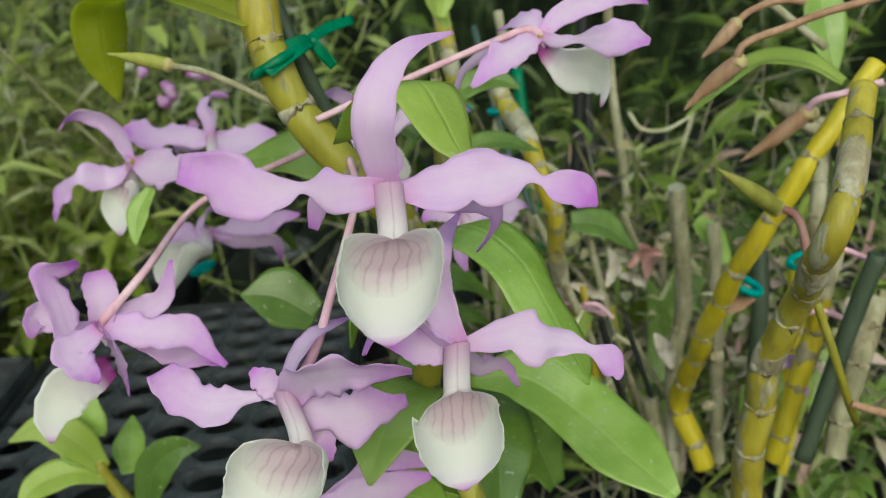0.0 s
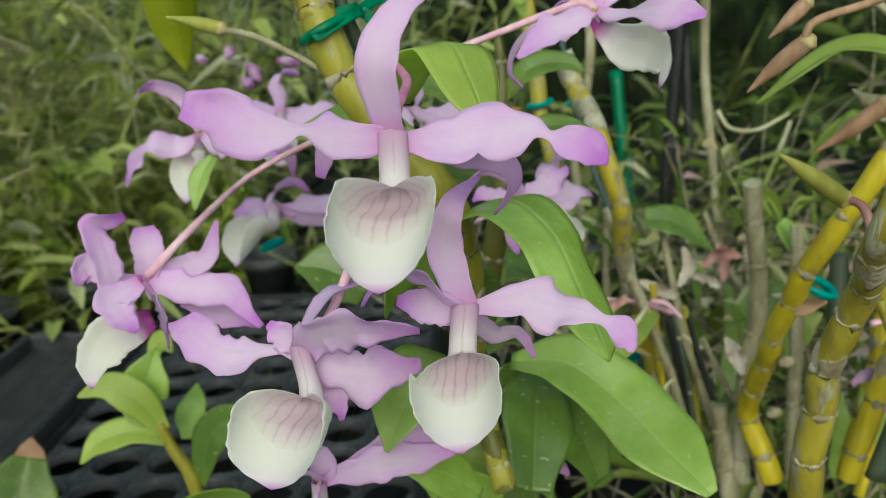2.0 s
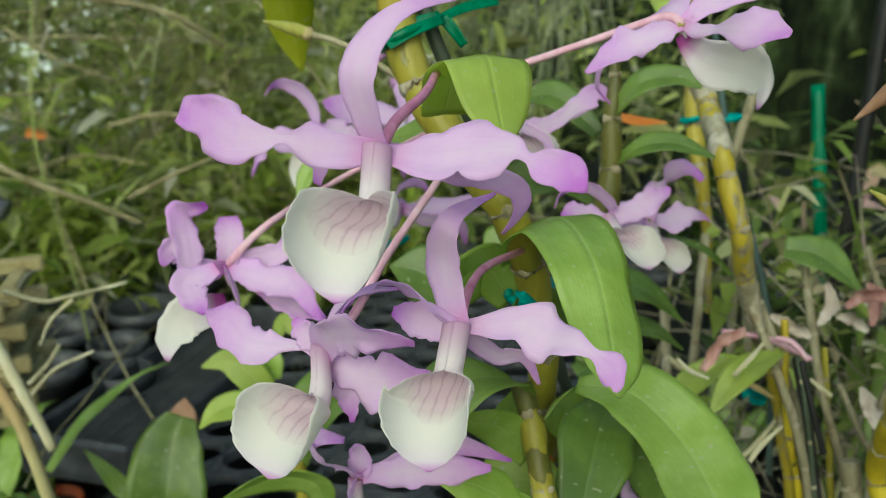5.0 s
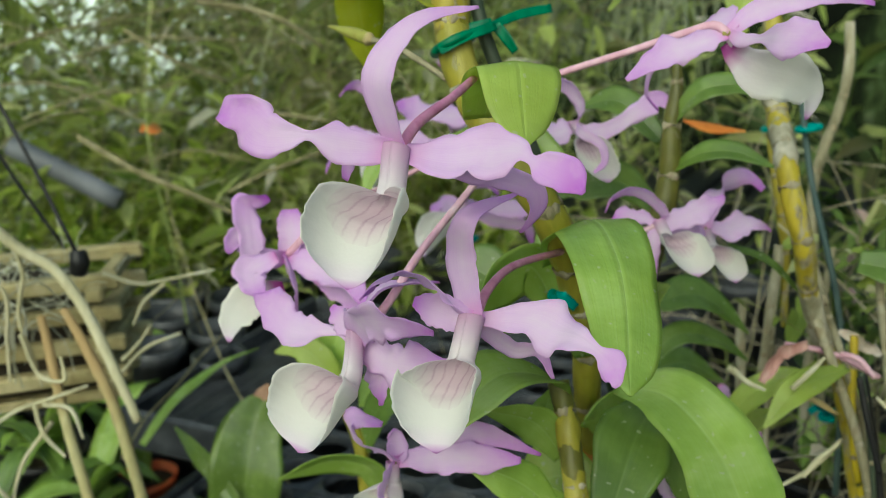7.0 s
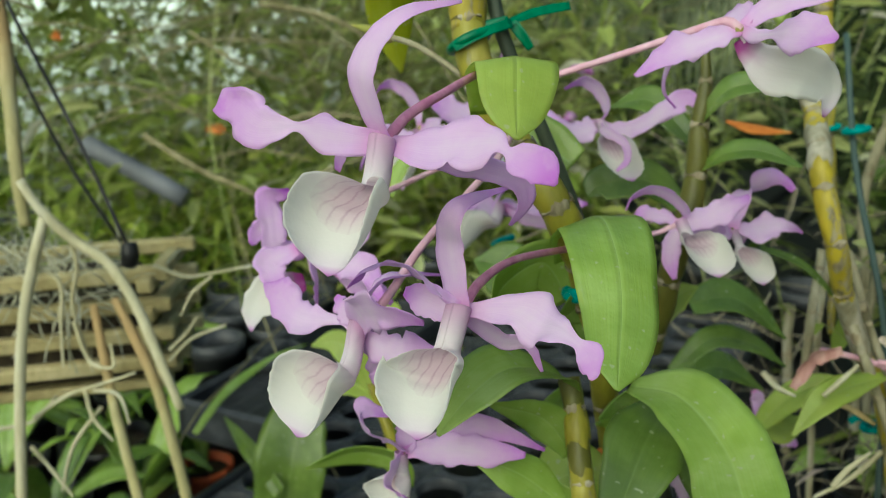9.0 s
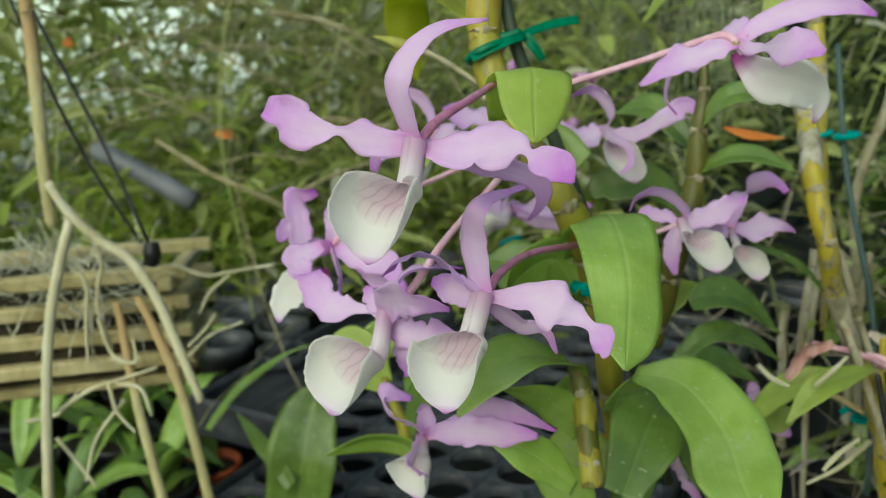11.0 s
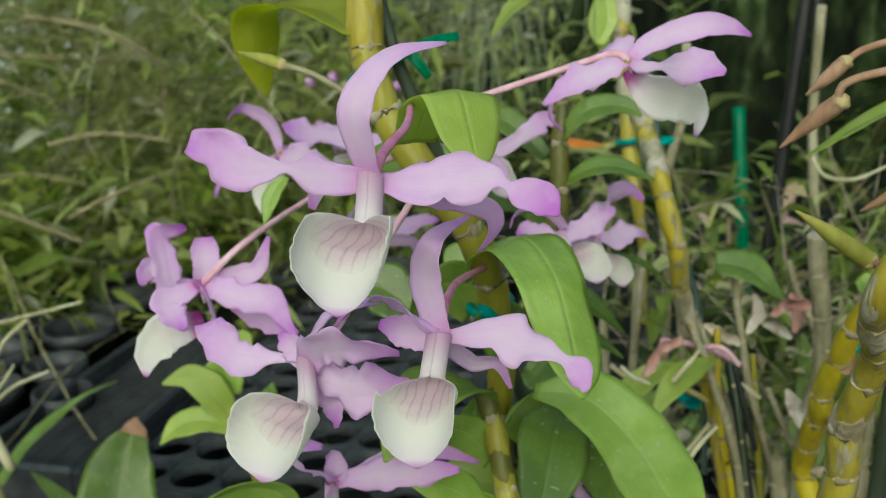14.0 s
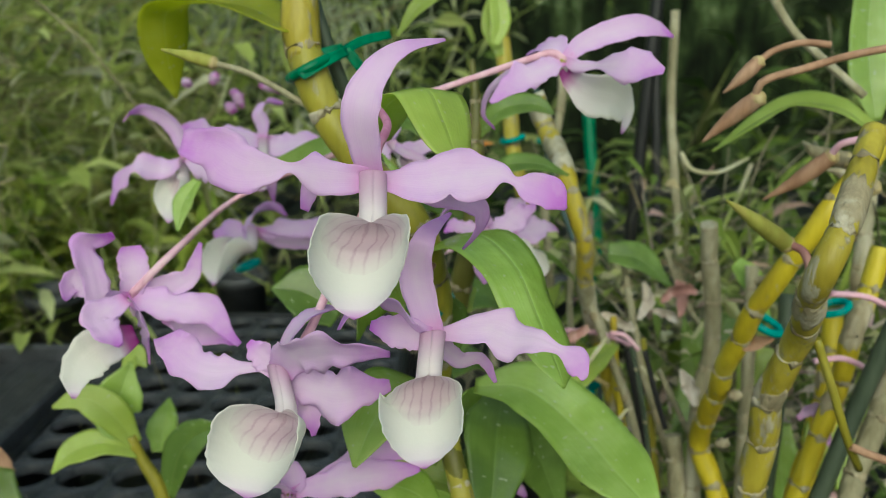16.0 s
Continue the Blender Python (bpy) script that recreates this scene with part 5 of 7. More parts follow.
# spent canes in the middle distance
cane(back, [(-0.0058, 0.5095, 1.1114), (-0.0017, 0.4978, 1.0678), (0.0050, 0.4896, 1.0219), (0.0112, 0.4794, 0.9962), (0.0160, 0.4779, 0.9662), (0.0200, 0.4723, 0.9203)], (0.0044, 0.0044, 0.0044, 0.0040, 0.0024, 0.0016), CANEMOTTLED, ((0.05, 0.14), (0.3, 0.36)), PAPER, seed=33)
cane(back, [(0.0308, 0.5300, 1.0728), (0.0331, 0.5206, 1.0391), (0.0266, 0.5065, 1.0071), (0.0247, 0.4979, 0.9838), (0.0293, 0.4986, 0.9395), (0.0318, 0.4984, 0.8583)], 0.0026, GREYCANE, ((0.16, 0.18), (0.42, 0.44), (0.7, 0.72)), seed=35)
cane(back, [(0.0404, 0.3468, 0.9998), (0.0447, 0.3636, 0.9697), (0.0556, 0.3656, 0.9433), (0.0686, 0.3658, 0.9080), (0.0778, 0.3627, 0.8670)], 0.0018, GREYCANE, ((0.3, 0.33), (0.6, 0.63)), seed=37)
cane(back, [(0.0155, 0.4767, 0.9610), (0.0150, 0.4660, 0.9310), (0.0162, 0.4648, 0.8883), (0.0199, 0.4589, 0.8266)], 0.0017, GREYCANE, ((0.3, 0.33),), seed=39)
cane(back, [(-0.0067, 0.3351, 1.0749), (-0.0049, 0.3304, 1.0575), (-0.0035, 0.3254, 1.0402), (-0.0028, 0.3193, 1.0210), (-0.0064, 0.3140, 0.9946), (-0.0150, 0.3149, 0.9595)], (0.001, 0.0032, 0.0042, 0.0044, 0.0044), CANEDARK, ((0.4, 0.42), (0.7, 0.72)), seed=41)
cane(back, [(-0.0062, 0.4992, 0.9231), (-0.0042, 0.4924, 0.8992), (0.0001, 0.4878, 0.8404)], 0.0026, GREYCANE, ((0.3, 0.34),), seed=42)
leaf(back, [(-0.0042, 0.3266, 1.0450), (0.0057, 0.3248, 1.0564), (0.0180, 0.3278, 1.0584), (0.0260, 0.3259, 1.0551)], (0.002, 0.005, 0.0045, 0.0006), (0.1, -0.6, 0.8), LEAFMID, 50)
leaf(back, [(-0.0022, 0.3223, 1.0286), (0.0086, 0.3196, 1.0355), (0.0195, 0.3212, 1.0364), (0.0323, 0.3224, 1.0321)], (0.002, 0.0045, 0.0042, 0.0006), (0.1, -0.6, 0.8), LEAFMID, 51)
leaf(back, [(-0.0124, 0.3428, 1.0351), (-0.0314, 0.3468, 1.0488), (-0.0479, 0.3469, 1.0459)], (0.003, 0.007, 0.0006), (0.1, -0.6, 0.8), LEAFMID, 52)
leaf(back, [(-0.0087, 0.3362, 1.0084), (-0.0253, 0.3289, 1.0212), (-0.0391, 0.3187, 1.0196), (-0.0420, 0.3152, 1.0156)], (0.003, 0.008, 0.007, 0.0006), (0.1, -0.6, 0.8), LEAFMID, 53)
leaf(back, [(-0.0161, 0.3169, 0.9678), (-0.0105, 0.3243, 0.9778), (-0.0033, 0.3309, 0.9821)], (0.005, 0.007, 0.0006), (0.1, -0.6, 0.8), LEAFPALE, 54)
leaf(back, [(-0.0176, 0.3648, 0.9620), (-0.0022, 0.3763, 0.9638), (0.0178, 0.3846, 0.9471)], (0.006, 0.009, 0.0006), (0.1, -0.6, 0.8), LEAFMID, 55)
leaf(back, [(-0.0228, 0.3629, 0.9304), (-0.0106, 0.3762, 0.9441), (0.0038, 0.3854, 0.9413), (0.0173, 0.3915, 0.9315)], (0.003, 0.006, 0.005, 0.0006), (0.1, -0.6, 0.8), LEAFMID, 56)
leaf(back, [(-0.0285, 0.3797, 0.9171), (-0.0125, 0.3934, 0.9240), (0.0059, 0.4027, 0.9135)], (0.005, 0.008, 0.0006), (0.1, -0.6, 0.8), LEAFMID, 57)
leaf(back, [(0.0154, 0.3592, 0.9153), (0.0245, 0.3638, 0.9285), (0.0376, 0.3696, 0.9369), (0.0509, 0.3781, 0.9343)], (0.003, 0.006, 0.004, 0.0006), (0.1, -0.6, 0.8), LEAFPALE, 58)
leaf(back, [(0.0144, 0.3712, 0.9151), (0.0240, 0.3707, 0.9126), (0.0320, 0.3723, 0.9193)], (0.003, 0.008, 0.0006), (0.1, -0.6, 0.8), LEAFPALE, 59)
leaf(back, [(0.0140, 0.3479, 0.9958), (0.0281, 0.3554, 0.9889), (0.0434, 0.3607, 0.9730)], (0.0012, 0.002, 0.0006), (0.1, -0.6, 0.8), LEAFMID, 60)
leaf(back, [(0.0587, 0.3671, 0.9460), (0.0449, 0.3441, 0.9439), (0.0354, 0.3292, 0.9316)], (0.002, 0.006, 0.0006), (0.1, -0.6, 0.8), LEAFPALE, 61)
leaf(back, [(0.0558, 0.4069, 0.9778), (0.0711, 0.4079, 0.9752), (0.0882, 0.4061, 0.9619)], (0.006, 0.009, 0.0008), (0.1, -0.6, 0.8), LEAFMID, 62)
leaf(back, [(0.0974, 0.4014, 0.8659), (0.1066, 0.4218, 0.8982), (0.0993, 0.4321, 0.9383)], (0.006, 0.010, 0.0008), (0.1, -0.6, 0.8), LEAFMID, 63)
leaf(back, [(0.1252, 0.4445, 0.9351), (0.1167, 0.4387, 0.9174), (0.1115, 0.4316, 0.8939)], (0.008, 0.010, 0.0008), (0.1, -0.6, 0.8), LEAFMID, 64)
leaf(back, [(-0.0200, 0.3659, 1.1007), (-0.0303, 0.3602, 1.0953), (-0.0390, 0.3531, 1.0831)], (0.003, 0.004, 0.0006), (0.1, -0.6, 0.8), LEAFPALE, 65)
leaf(back, [(-0.0039, 0.4185, 1.1060), (0.0000, 0.4149, 1.0885), (-0.0026, 0.4105, 1.0773)], (0.003, 0.005, 0.002), (0.1, -0.6, 0.8), LEAFPALE, 66)
leaf(back, [(-0.0008, 0.4258, 1.1060), (-0.0042, 0.4203, 1.0876), (0.0004, 0.4165, 1.0720)], (0.003, 0.005, 0.002), (0.1, -0.6, 0.8), LEAFPALE, 67)
orange = solid("fallen_leaf", ribbon([(-0.0306, 0.4424, 1.0295), (-0.0201, 0.4486, 1.0258), (-0.0042, 0.4589, 1.0234)], (0.001, 0.004, 0.0006), (0, -0.5, 0.85), thick=0.0008), ORANGE, "dried orange leaf caught among the canes", "leaf")

# more leaves of the flowering plant
leaf(plant, [(-0.0194, 0.2548, 0.9970), (-0.0252, 0.2488, 1.0098), (-0.0318, 0.2361, 1.0050), (-0.0319, 0.2295, 0.9970)], (0.004, 0.009, 0.008, 0.0006), (0.0, -0.7, 0.7), LEAF, 80)
leaf(plant, [(-0.0070, 0.2333, 0.9572), (-0.0135, 0.2277, 0.9691), (-0.0232, 0.2135, 0.9771)], (0.003, 0.006, 0.0006), (0.0, -0.7, 0.7), LEAF, 81)
leaf(plant, [(-0.0061, 0.2284, 0.9410), (-0.0154, 0.2176, 0.9548), (-0.0274, 0.2060, 0.9640)], (0.003, 0.0065, 0.0006), (0.0, -0.7, 0.7), LEAF, 82)
leaf(plant, [(-0.0096, 0.2348, 0.9596), (-0.0138, 0.2353, 0.9658), (-0.0136, 0.2422, 0.9743)], (0.003, 0.005, 0.0006), (0.0, -0.7, 0.7), LEAF, 83)
leaf(plant, [(-0.0023, 0.2697, 0.9500), (-0.0063, 0.2644, 0.9614), (-0.0082, 0.2558, 0.9585)], (0.006, 0.010, 0.0008), (0.0, -0.7, 0.7), LEAF, 84)
leaf(plant, [(-0.0081, 0.2326, 0.9281), (-0.0098, 0.2301, 0.9427), (-0.0130, 0.2269, 0.9509)], (0.005, 0.010, 0.0008), (0.0, -0.7, 0.7), LEAF, 85)
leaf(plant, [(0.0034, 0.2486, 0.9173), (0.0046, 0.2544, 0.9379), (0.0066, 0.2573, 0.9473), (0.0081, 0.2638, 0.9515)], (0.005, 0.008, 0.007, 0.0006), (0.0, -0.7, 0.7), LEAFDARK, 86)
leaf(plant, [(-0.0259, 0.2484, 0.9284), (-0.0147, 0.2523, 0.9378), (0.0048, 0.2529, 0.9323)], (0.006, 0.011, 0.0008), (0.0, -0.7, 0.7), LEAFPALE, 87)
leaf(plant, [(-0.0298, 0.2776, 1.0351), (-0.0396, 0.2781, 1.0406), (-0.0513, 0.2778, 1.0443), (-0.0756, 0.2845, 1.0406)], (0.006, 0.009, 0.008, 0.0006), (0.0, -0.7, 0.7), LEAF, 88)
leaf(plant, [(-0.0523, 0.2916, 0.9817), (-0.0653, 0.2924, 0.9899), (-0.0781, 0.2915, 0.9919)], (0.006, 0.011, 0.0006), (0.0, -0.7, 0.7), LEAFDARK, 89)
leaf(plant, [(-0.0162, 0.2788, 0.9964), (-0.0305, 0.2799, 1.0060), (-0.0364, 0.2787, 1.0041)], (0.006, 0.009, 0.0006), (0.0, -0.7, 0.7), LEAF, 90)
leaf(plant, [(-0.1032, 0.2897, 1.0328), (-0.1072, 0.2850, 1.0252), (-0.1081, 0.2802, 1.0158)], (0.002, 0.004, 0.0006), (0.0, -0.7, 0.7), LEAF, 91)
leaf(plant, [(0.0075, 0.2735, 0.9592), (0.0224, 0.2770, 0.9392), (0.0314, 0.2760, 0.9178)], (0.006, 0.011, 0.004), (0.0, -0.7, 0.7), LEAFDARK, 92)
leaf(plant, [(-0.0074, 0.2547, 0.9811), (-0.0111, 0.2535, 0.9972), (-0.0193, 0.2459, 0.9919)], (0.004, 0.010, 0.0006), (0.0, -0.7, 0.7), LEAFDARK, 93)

# hanging spent blooms among the lower leaves
for k, pts in enumerate(([(0.0071, 0.2798, 0.9531), (0.0130, 0.2795, 0.9495), (0.0185, 0.2813, 0.9351)], [(0.0093, 0.2757, 0.9375), (0.0147, 0.2759, 0.9285), (0.0202, 0.2770, 0.9189)], [(0.1361, 0.3484, 0.9230), (0.1445, 0.3507, 0.9278), (0.1512, 0.3469, 0.9112)], [(0.0099, 0.3719, 0.9267), (0.0125, 0.3722, 0.9220), (0.0125, 0.3698, 0.9152)], [(0.0164, 0.3701, 0.9081), (0.0234, 0.3746, 0.9068), (0.0278, 0.3765, 0.9032)])):
    solid("faded_bloom", ribbon(pts, (0.0012, 0.0042, 0.0008), (0.2, -0.9, 0.3), (0, 60, 20), 0.4, 0.08, seed=140 + k), PETAL, "faded pink orchid bloom drooping among leaves", "flower", "faded blooms")
for k, (p, q) in enumerate((((-0.1519, 0.4365, 1.0547), (-0.1492, 0.4384, 1.0605)), ((-0.1442, 0.4345, 1.0447), (-0.1396, 0.4339, 1.0404)), ((-0.1386, 0.4449, 1.0422), (-0.1450, 0.4466, 1.0510)), ((-0.1599, 0.4288, 1.0303), (-0.1526, 0.4300, 1.0318)), ((-0.1725, 0.4554, 1.0559), (-0.1733, 0.4541, 1.0514)), ((-0.1555, 0.5255, 1.0465), (-0.1434, 0.5327, 1.0427)), ((-0.1531, 0.5294, 1.0160), (-0.1585, 0.5244, 1.0127)))):
    solid("magenta_bud", tube([p, tuple((np.array(p) + np.array(q)) / 2 + np.array((0, 0, 0.001))), q], (0.0014, 0.0036, 0.0018), 8, 8, 0.2, k), PETAL_DEEP, "magenta orchid bud in the distance", "flower bud", "magenta buds")

# ---- stakes and ties ----
def pole(pts, radius, material, label, name="plant_stake"):
    return solid(name, tube(pts, radius, 10, 20), material, label, "stake", "plant stakes")


pole([(-0.0504, 0.2590, 1.0984), (-0.0426, 0.2557, 1.0766), (-0.0280, 0.2629, 1.0382), (-0.0228, 0.2713, 1.0149), (-0.0126, 0.2826, 0.9715), (0.0008, 0.2966, 0.9111)], 0.0022, STAKE, "dark green plant stake tied to a flowering cane")
pole([(0.0144, 0.4688, 1.0692), (0.0279, 0.4478, 1.0101), (0.0513, 0.4185, 0.9430), (0.0582, 0.3996, 0.8713)], 0.0015, TEALSTAKE, "dull teal plant stake beside the bare canes")
pole([(0.1248, 0.3425, 0.9814), (0.1234, 0.3349, 0.9545), (0.1228, 0.3364, 0.8850)], 0.0035, STAKE, "dark green plant stake behind yellow canes")
pole([(0.1556, 0.3066, 0.9902), (0.1461, 0.3065, 0.9560), (0.1318, 0.3018, 0.9071)], 0.0034, STAKE, "dark green plant stake leaning behind yellow canes")
pole([(0.0645, 0.3741, 0.9412), (0.0714, 0.3739, 0.9127), (0.0791, 0.3716, 0.8762)], 0.0018, WIRE, "thin black plant stake among bare canes")
for k, (a, b) in enumerate((((0.1032, 0.6616, 1.1243), (0.0901, 0.6335, 0.9156)), ((0.1240, 0.8784, 1.1271), (0.1387, 0.8260, 0.8570)))):
    pole([a, b, tuple(np.array(b) + 0.9 * (np.array(b) - np.array(a)))], 0.005, WIRE, "black upright post of the plant house", "post")
pole([(0.0656, 0.8531, 1.0019), (0.0789, 0.8304, 0.8774), (0.1008, 0.8126, 0.6541)], 0.006, TIE, "green upright stake in the distance")
pole([(0.1071, 0.6012, 1.0930), (0.1068, 0.5831, 1.0279), (0.1141, 0.5618, 0.9483), (0.1250, 0.5534, 0.8385)], 0.0030, GREYCANE, "pale bare cane in the distance", "bare_cane")


def band(centre, axis, radius, width, material, label, tails=()):
    """A plastic tie round a cane, with its loose ends."""
    th = thing("plant_tie", centre, label, "tie", "plant ties")
    ax = Vector(axis).normalized()
    e = ax.orthogonal().normalized()
    g = ax.cross(e)
    c = Vector(centre)
    ring = [tuple(c + radius * (math.cos(a) * e + math.sin(a) * g) + ax * width * 0.3 * math.sin(a + 1)) for a in np.linspace(0, 2 * math.pi, 17)]
    part("loop", tube(ring, width * 0.5, 8, 36), material, th)
    for t in tails:
        part("loose_end", ribbon(t, [width * 0.55] * (len(t) - 1) + [width * 0.45], (0, -0.8, 0.6), (0, 40), thick=0.0008, n=12, m=4, cup=0.4), material, th)
    return th


band((-0.0483, 0.2452, 1.0766), (0.35, 0.0, -1), 0.0062, 0.003, TIE, "green plastic tape tied round a cane and stake",
     [[(-0.0482, 0.2371, 1.0746), (-0.0427, 0.2424, 1.0786), (-0.0383, 0.2528, 1.0814)], [(-0.0509, 0.2433, 1.0759), (-0.0462, 0.2480, 1.0800), (-0.0396, 0.2534, 1.0824)], [(-0.0395, 0.2531, 1.0811), (-0.0345, 0.2615, 1.0841), (-0.0280, 0.2705, 1.0859)], [(-0.0388, 0.2538, 1.0817), (-0.0356, 0.2548, 1.0780), (-0.0327, 0.2555, 1.0740)]])
band((-0.0128, 0.2546, 1.0018), (0.05, 0.2, -1), 0.0066, 0.003, TEAL, "teal plastic tie round a green cane", [[(-0.0128, 0.2546, 1.0018), (-0.0127, 0.2453, 1.0037), (-0.0087, 0.2467, 0.9995)]])
band((0.1087, 0.3138, 0.9783), (-0.5, 0.1, -0.8), 0.0068, 0.003, TEAL, "teal plastic tie round a yellow cane")
band((0.0050, 0.4896, 1.0219), (0.1, 0, -1), 0.0062, 0.003, TEAL, "teal plastic tie round a bare cane")
band((0.0513, 0.4125, 0.9030), (0, 0, -1), 0.004, 0.003, TEAL, "teal plastic tie knotted on a stake", [[(0.0513, 0.4125, 0.9030), (0.0465, 0.3995, 0.9114), (0.0439, 0.3982, 0.9093)], [(0.0513, 0.4125, 0.9030), (0.0559, 0.4019, 0.9113), (0.0588, 0.4019, 0.9086)]])
band((0.1435, 0.3431, 0.9759), (0.2, 0, -1), 0.006, 0.003, TEAL, "teal plastic tie on a far yellow cane")
band((-0.1163, 0.3764, 0.9744), (0.2, 0, -1), 0.005, 0.003, TEAL, "teal plastic tie half hidden among flowers")
band((0.0253, 0.4531, 1.0273), (0, 0, -1), 0.005, 0.003, TEAL, "teal plastic tie on a teal stake")

pole([(0.0659, 0.3231, 0.9612), (0.0698, 0.3211, 0.9479), (0.0758, 0.3187, 0.9293)], 0.0011, WIRE, "thin black stick leaning among bare canes")
solid("fallen_leaf", ribbon([(-0.0180, 0.2762, 0.9343), (-0.0147, 0.2777, 0.9327), (-0.0117, 0.2789, 0.9303)], (0.001, 0.0032, 0.0008), (0, -0.6, 0.8), thick=0.0007, cup=0.4), ORANGE, "yellow dried leaf lying under the orchid leaves", "leaf")
solid("dry_stem", tube([(0.0381, 0.3611, 0.9324), (0.0455, 0.3655, 0.9313), (0.0517, 0.3682, 0.9277), (0.0570, 0.3703, 0.9239)], (0.0012, 0.0014, 0.0009), 8, 16, 0.15, 5), COLLAR, "crooked yellow dry stem between the canes", "stem")

# ---- hanging basket with its roots ----
B0, DIR, DEP = Vector((-0.2951, 0.3025, 0.9579)), Vector((-0.68, -0.73, -0.06)), Vector((-0.60, 0.80, 0))
SIDE, DEEP = 0.15, 0.07
basket = thing("slatted_basket", tuple(B0 + DIR * SIDE / 2 + DEP * DEEP / 2 - Vector((0, 0, 0.066))), "weathered wooden slat basket packed with dry moss", "basket")
yaw = math.atan2(DIR.y, DIR.x)
for k in range(4):
    z = -0.005 - 0.0172 * k
    for along, other, off, run, far in ((DIR, DEP, 0.0, SIDE, DEEP), (DEP, DIR, -0.0086, DEEP, SIDE)):
        for side in (0.004, far - 0.004):
            c = B0 + along * (run / 2) + other * side + Vector((0, 0, z + off))
            part("slat", box(bmesh.new(), c, (run + 0.014, 0.009, 0.0084), math.atan2(along.y, along.x) + 0.02 * math.sin(5 * k + side * 90), 0.0014), WOOD, basket)
# dark block added inside so the gaps between slats look shaded
part("gap_shade_block", box(bmesh.new(), B0 + DIR * SIDE / 2 + DEP * DEEP / 2 - Vector((0, 0, 0.042)), (SIDE - 0.022, DEEP - 0.022, 0.054), yaw, 0.006), SOIL, basket, "dark block put in to shade the slat gaps")
for k in range(3):
    part("floor_slat", box(bmesh.new(), B0 + DEP * (0.014 + 0.021 * k) + DIR * SIDE / 2 - Vector((0, 0, 0.072)), (SIDE, 0.012, 0.006), yaw, 0.001), WOOD, basket)


def strands(name, label, count, centre, spread, length, radius, material, seed, droop=0.5):
    """Countless thin strands as one mesh of three-sided tubes."""
    rng = np.random.RandomState(seed)
    verts, faces = [], []
    for _ in range(count):
        p = np.array(centre) + rng.normal(0, 1, 3) * np.array(spread)
        d = rng.normal(0, 1, 3)
        d /= np.linalg.norm(d)
        l = rng.uniform(0.4, 1) * length
        turn = rng.normal(0, 1, 3) * 0.5
        steps = 9
        base = len(verts)
        r = radius * rng.uniform(0.5, 1.2)
        for i in range(steps):
            e = np.cross(d, (0.2, 0.3, 0.9))
            e /= np.linalg.norm(e) + 1e-9
            g = np.cross(d, e)
            for a in (0, 2.1, 4.2):
                verts.append(tuple(p + r * (math.cos(a) * e + math.sin(a) * g)))
            if i:
                for k in range(3):
                    b0, b1 = base + 3 * (i - 1), base + 3 * i
                    faces.append((b0 + k, b0 + (k + 1) % 3, b1 + (k + 1) % 3, b1 + k))
            d = d + turn * (1.2 / steps) + np.array((0, 0, -droop / steps)) + rng.normal(0, 0.08, 3)
            d /= np.linalg.norm(d)
            p = p + d * l / steps
    me = bpy.data.meshes.new(name)
    me.from_pydata(verts, [], faces)
    me.materials.append(material)
    return tagged(new(name, me), label, "foliage", "", "stuff")


mc = B0 + DIR * SIDE / 2 + DEP * DEEP / 2
moss = strands("dry_moss", "pale dry moss packed in the basket", 420, tuple(mc + Vector((0, 0, -0.012))), (0.03, 0.018, 0.005), 0.05, 0.0005, MOSS, 3)
part("moss_core", box(bmesh.new(), mc - Vector((0, 0, 0.035)), (SIDE - 0.024, DEEP - 0.02, 0.055), yaw, 0.01), SOIL, basket)
for k, pts in enumerate(([(-0.4219, 0.3043, 1.1339), (-0.3699, 0.2875, 1.0897), (-0.3201, 0.2828, 1.0293), (-0.2838, 0.2816, 0.9703)], [(-0.4263, 0.2991, 1.1278), (-0.3938, 0.2931, 1.0807), (-0.3651, 0.3020, 1.0112), (-0.3388, 0.3149, 0.9579)])):
    part("hanger_wire", tube(pts, 0.0011, 8), WIRE, basket)
part("clip", tube([(-0.2842, 0.2823, 0.9731), (-0.2830, 0.2813, 0.9675), (-0.2844, 0.2807, 0.9614)], (0.004, 0.005, 0.004), 8), WIRE, basket)


THIN = (0.0012, 0.0011, 0.0007)


def root(pts, radius, material, label, seed=0):
    return solid("aerial_root", tube(pts, radius, 10, 40, 0.05, seed), material, label, "root", "hanging roots")


root([(-0.3513, 0.2702, 1.1117), (-0.3420, 0.2653, 1.0787), (-0.3344, 0.2593, 1.0457), (-0.3258, 0.2521, 1.0073), (-0.3244, 0.2514, 0.9841)], (0.0030, 0.0042, 0.0036, 0.003), ROOTTAN, "stout brown hanging root with peeling bark")
root([(-0.3154, 0.2473, 1.0091), (-0.3074, 0.2506, 0.9950), (-0.2952, 0.2587, 0.9788), (-0.2798, 0.2657, 0.9675), (-0.2637, 0.2676, 0.9474), (-0.2495, 0.2669, 0.9235), (-0.2352, 0.2658, 0.8986)], (0.0024, 0.0029, 0.0028, 0.0028, 0.0022), ROOT, "thick silvery hanging root below the basket", 1)
root([(-0.3078, 0.2525, 0.9902), (-0.3092, 0.2446, 0.9701), (-0.3096, 0.2351, 0.9431), (-0.3068, 0.2251, 0.9048), (-0.2983, 0.2116, 0.8445)], 0.0028, ROOT, "thick pale green hanging root", 2)
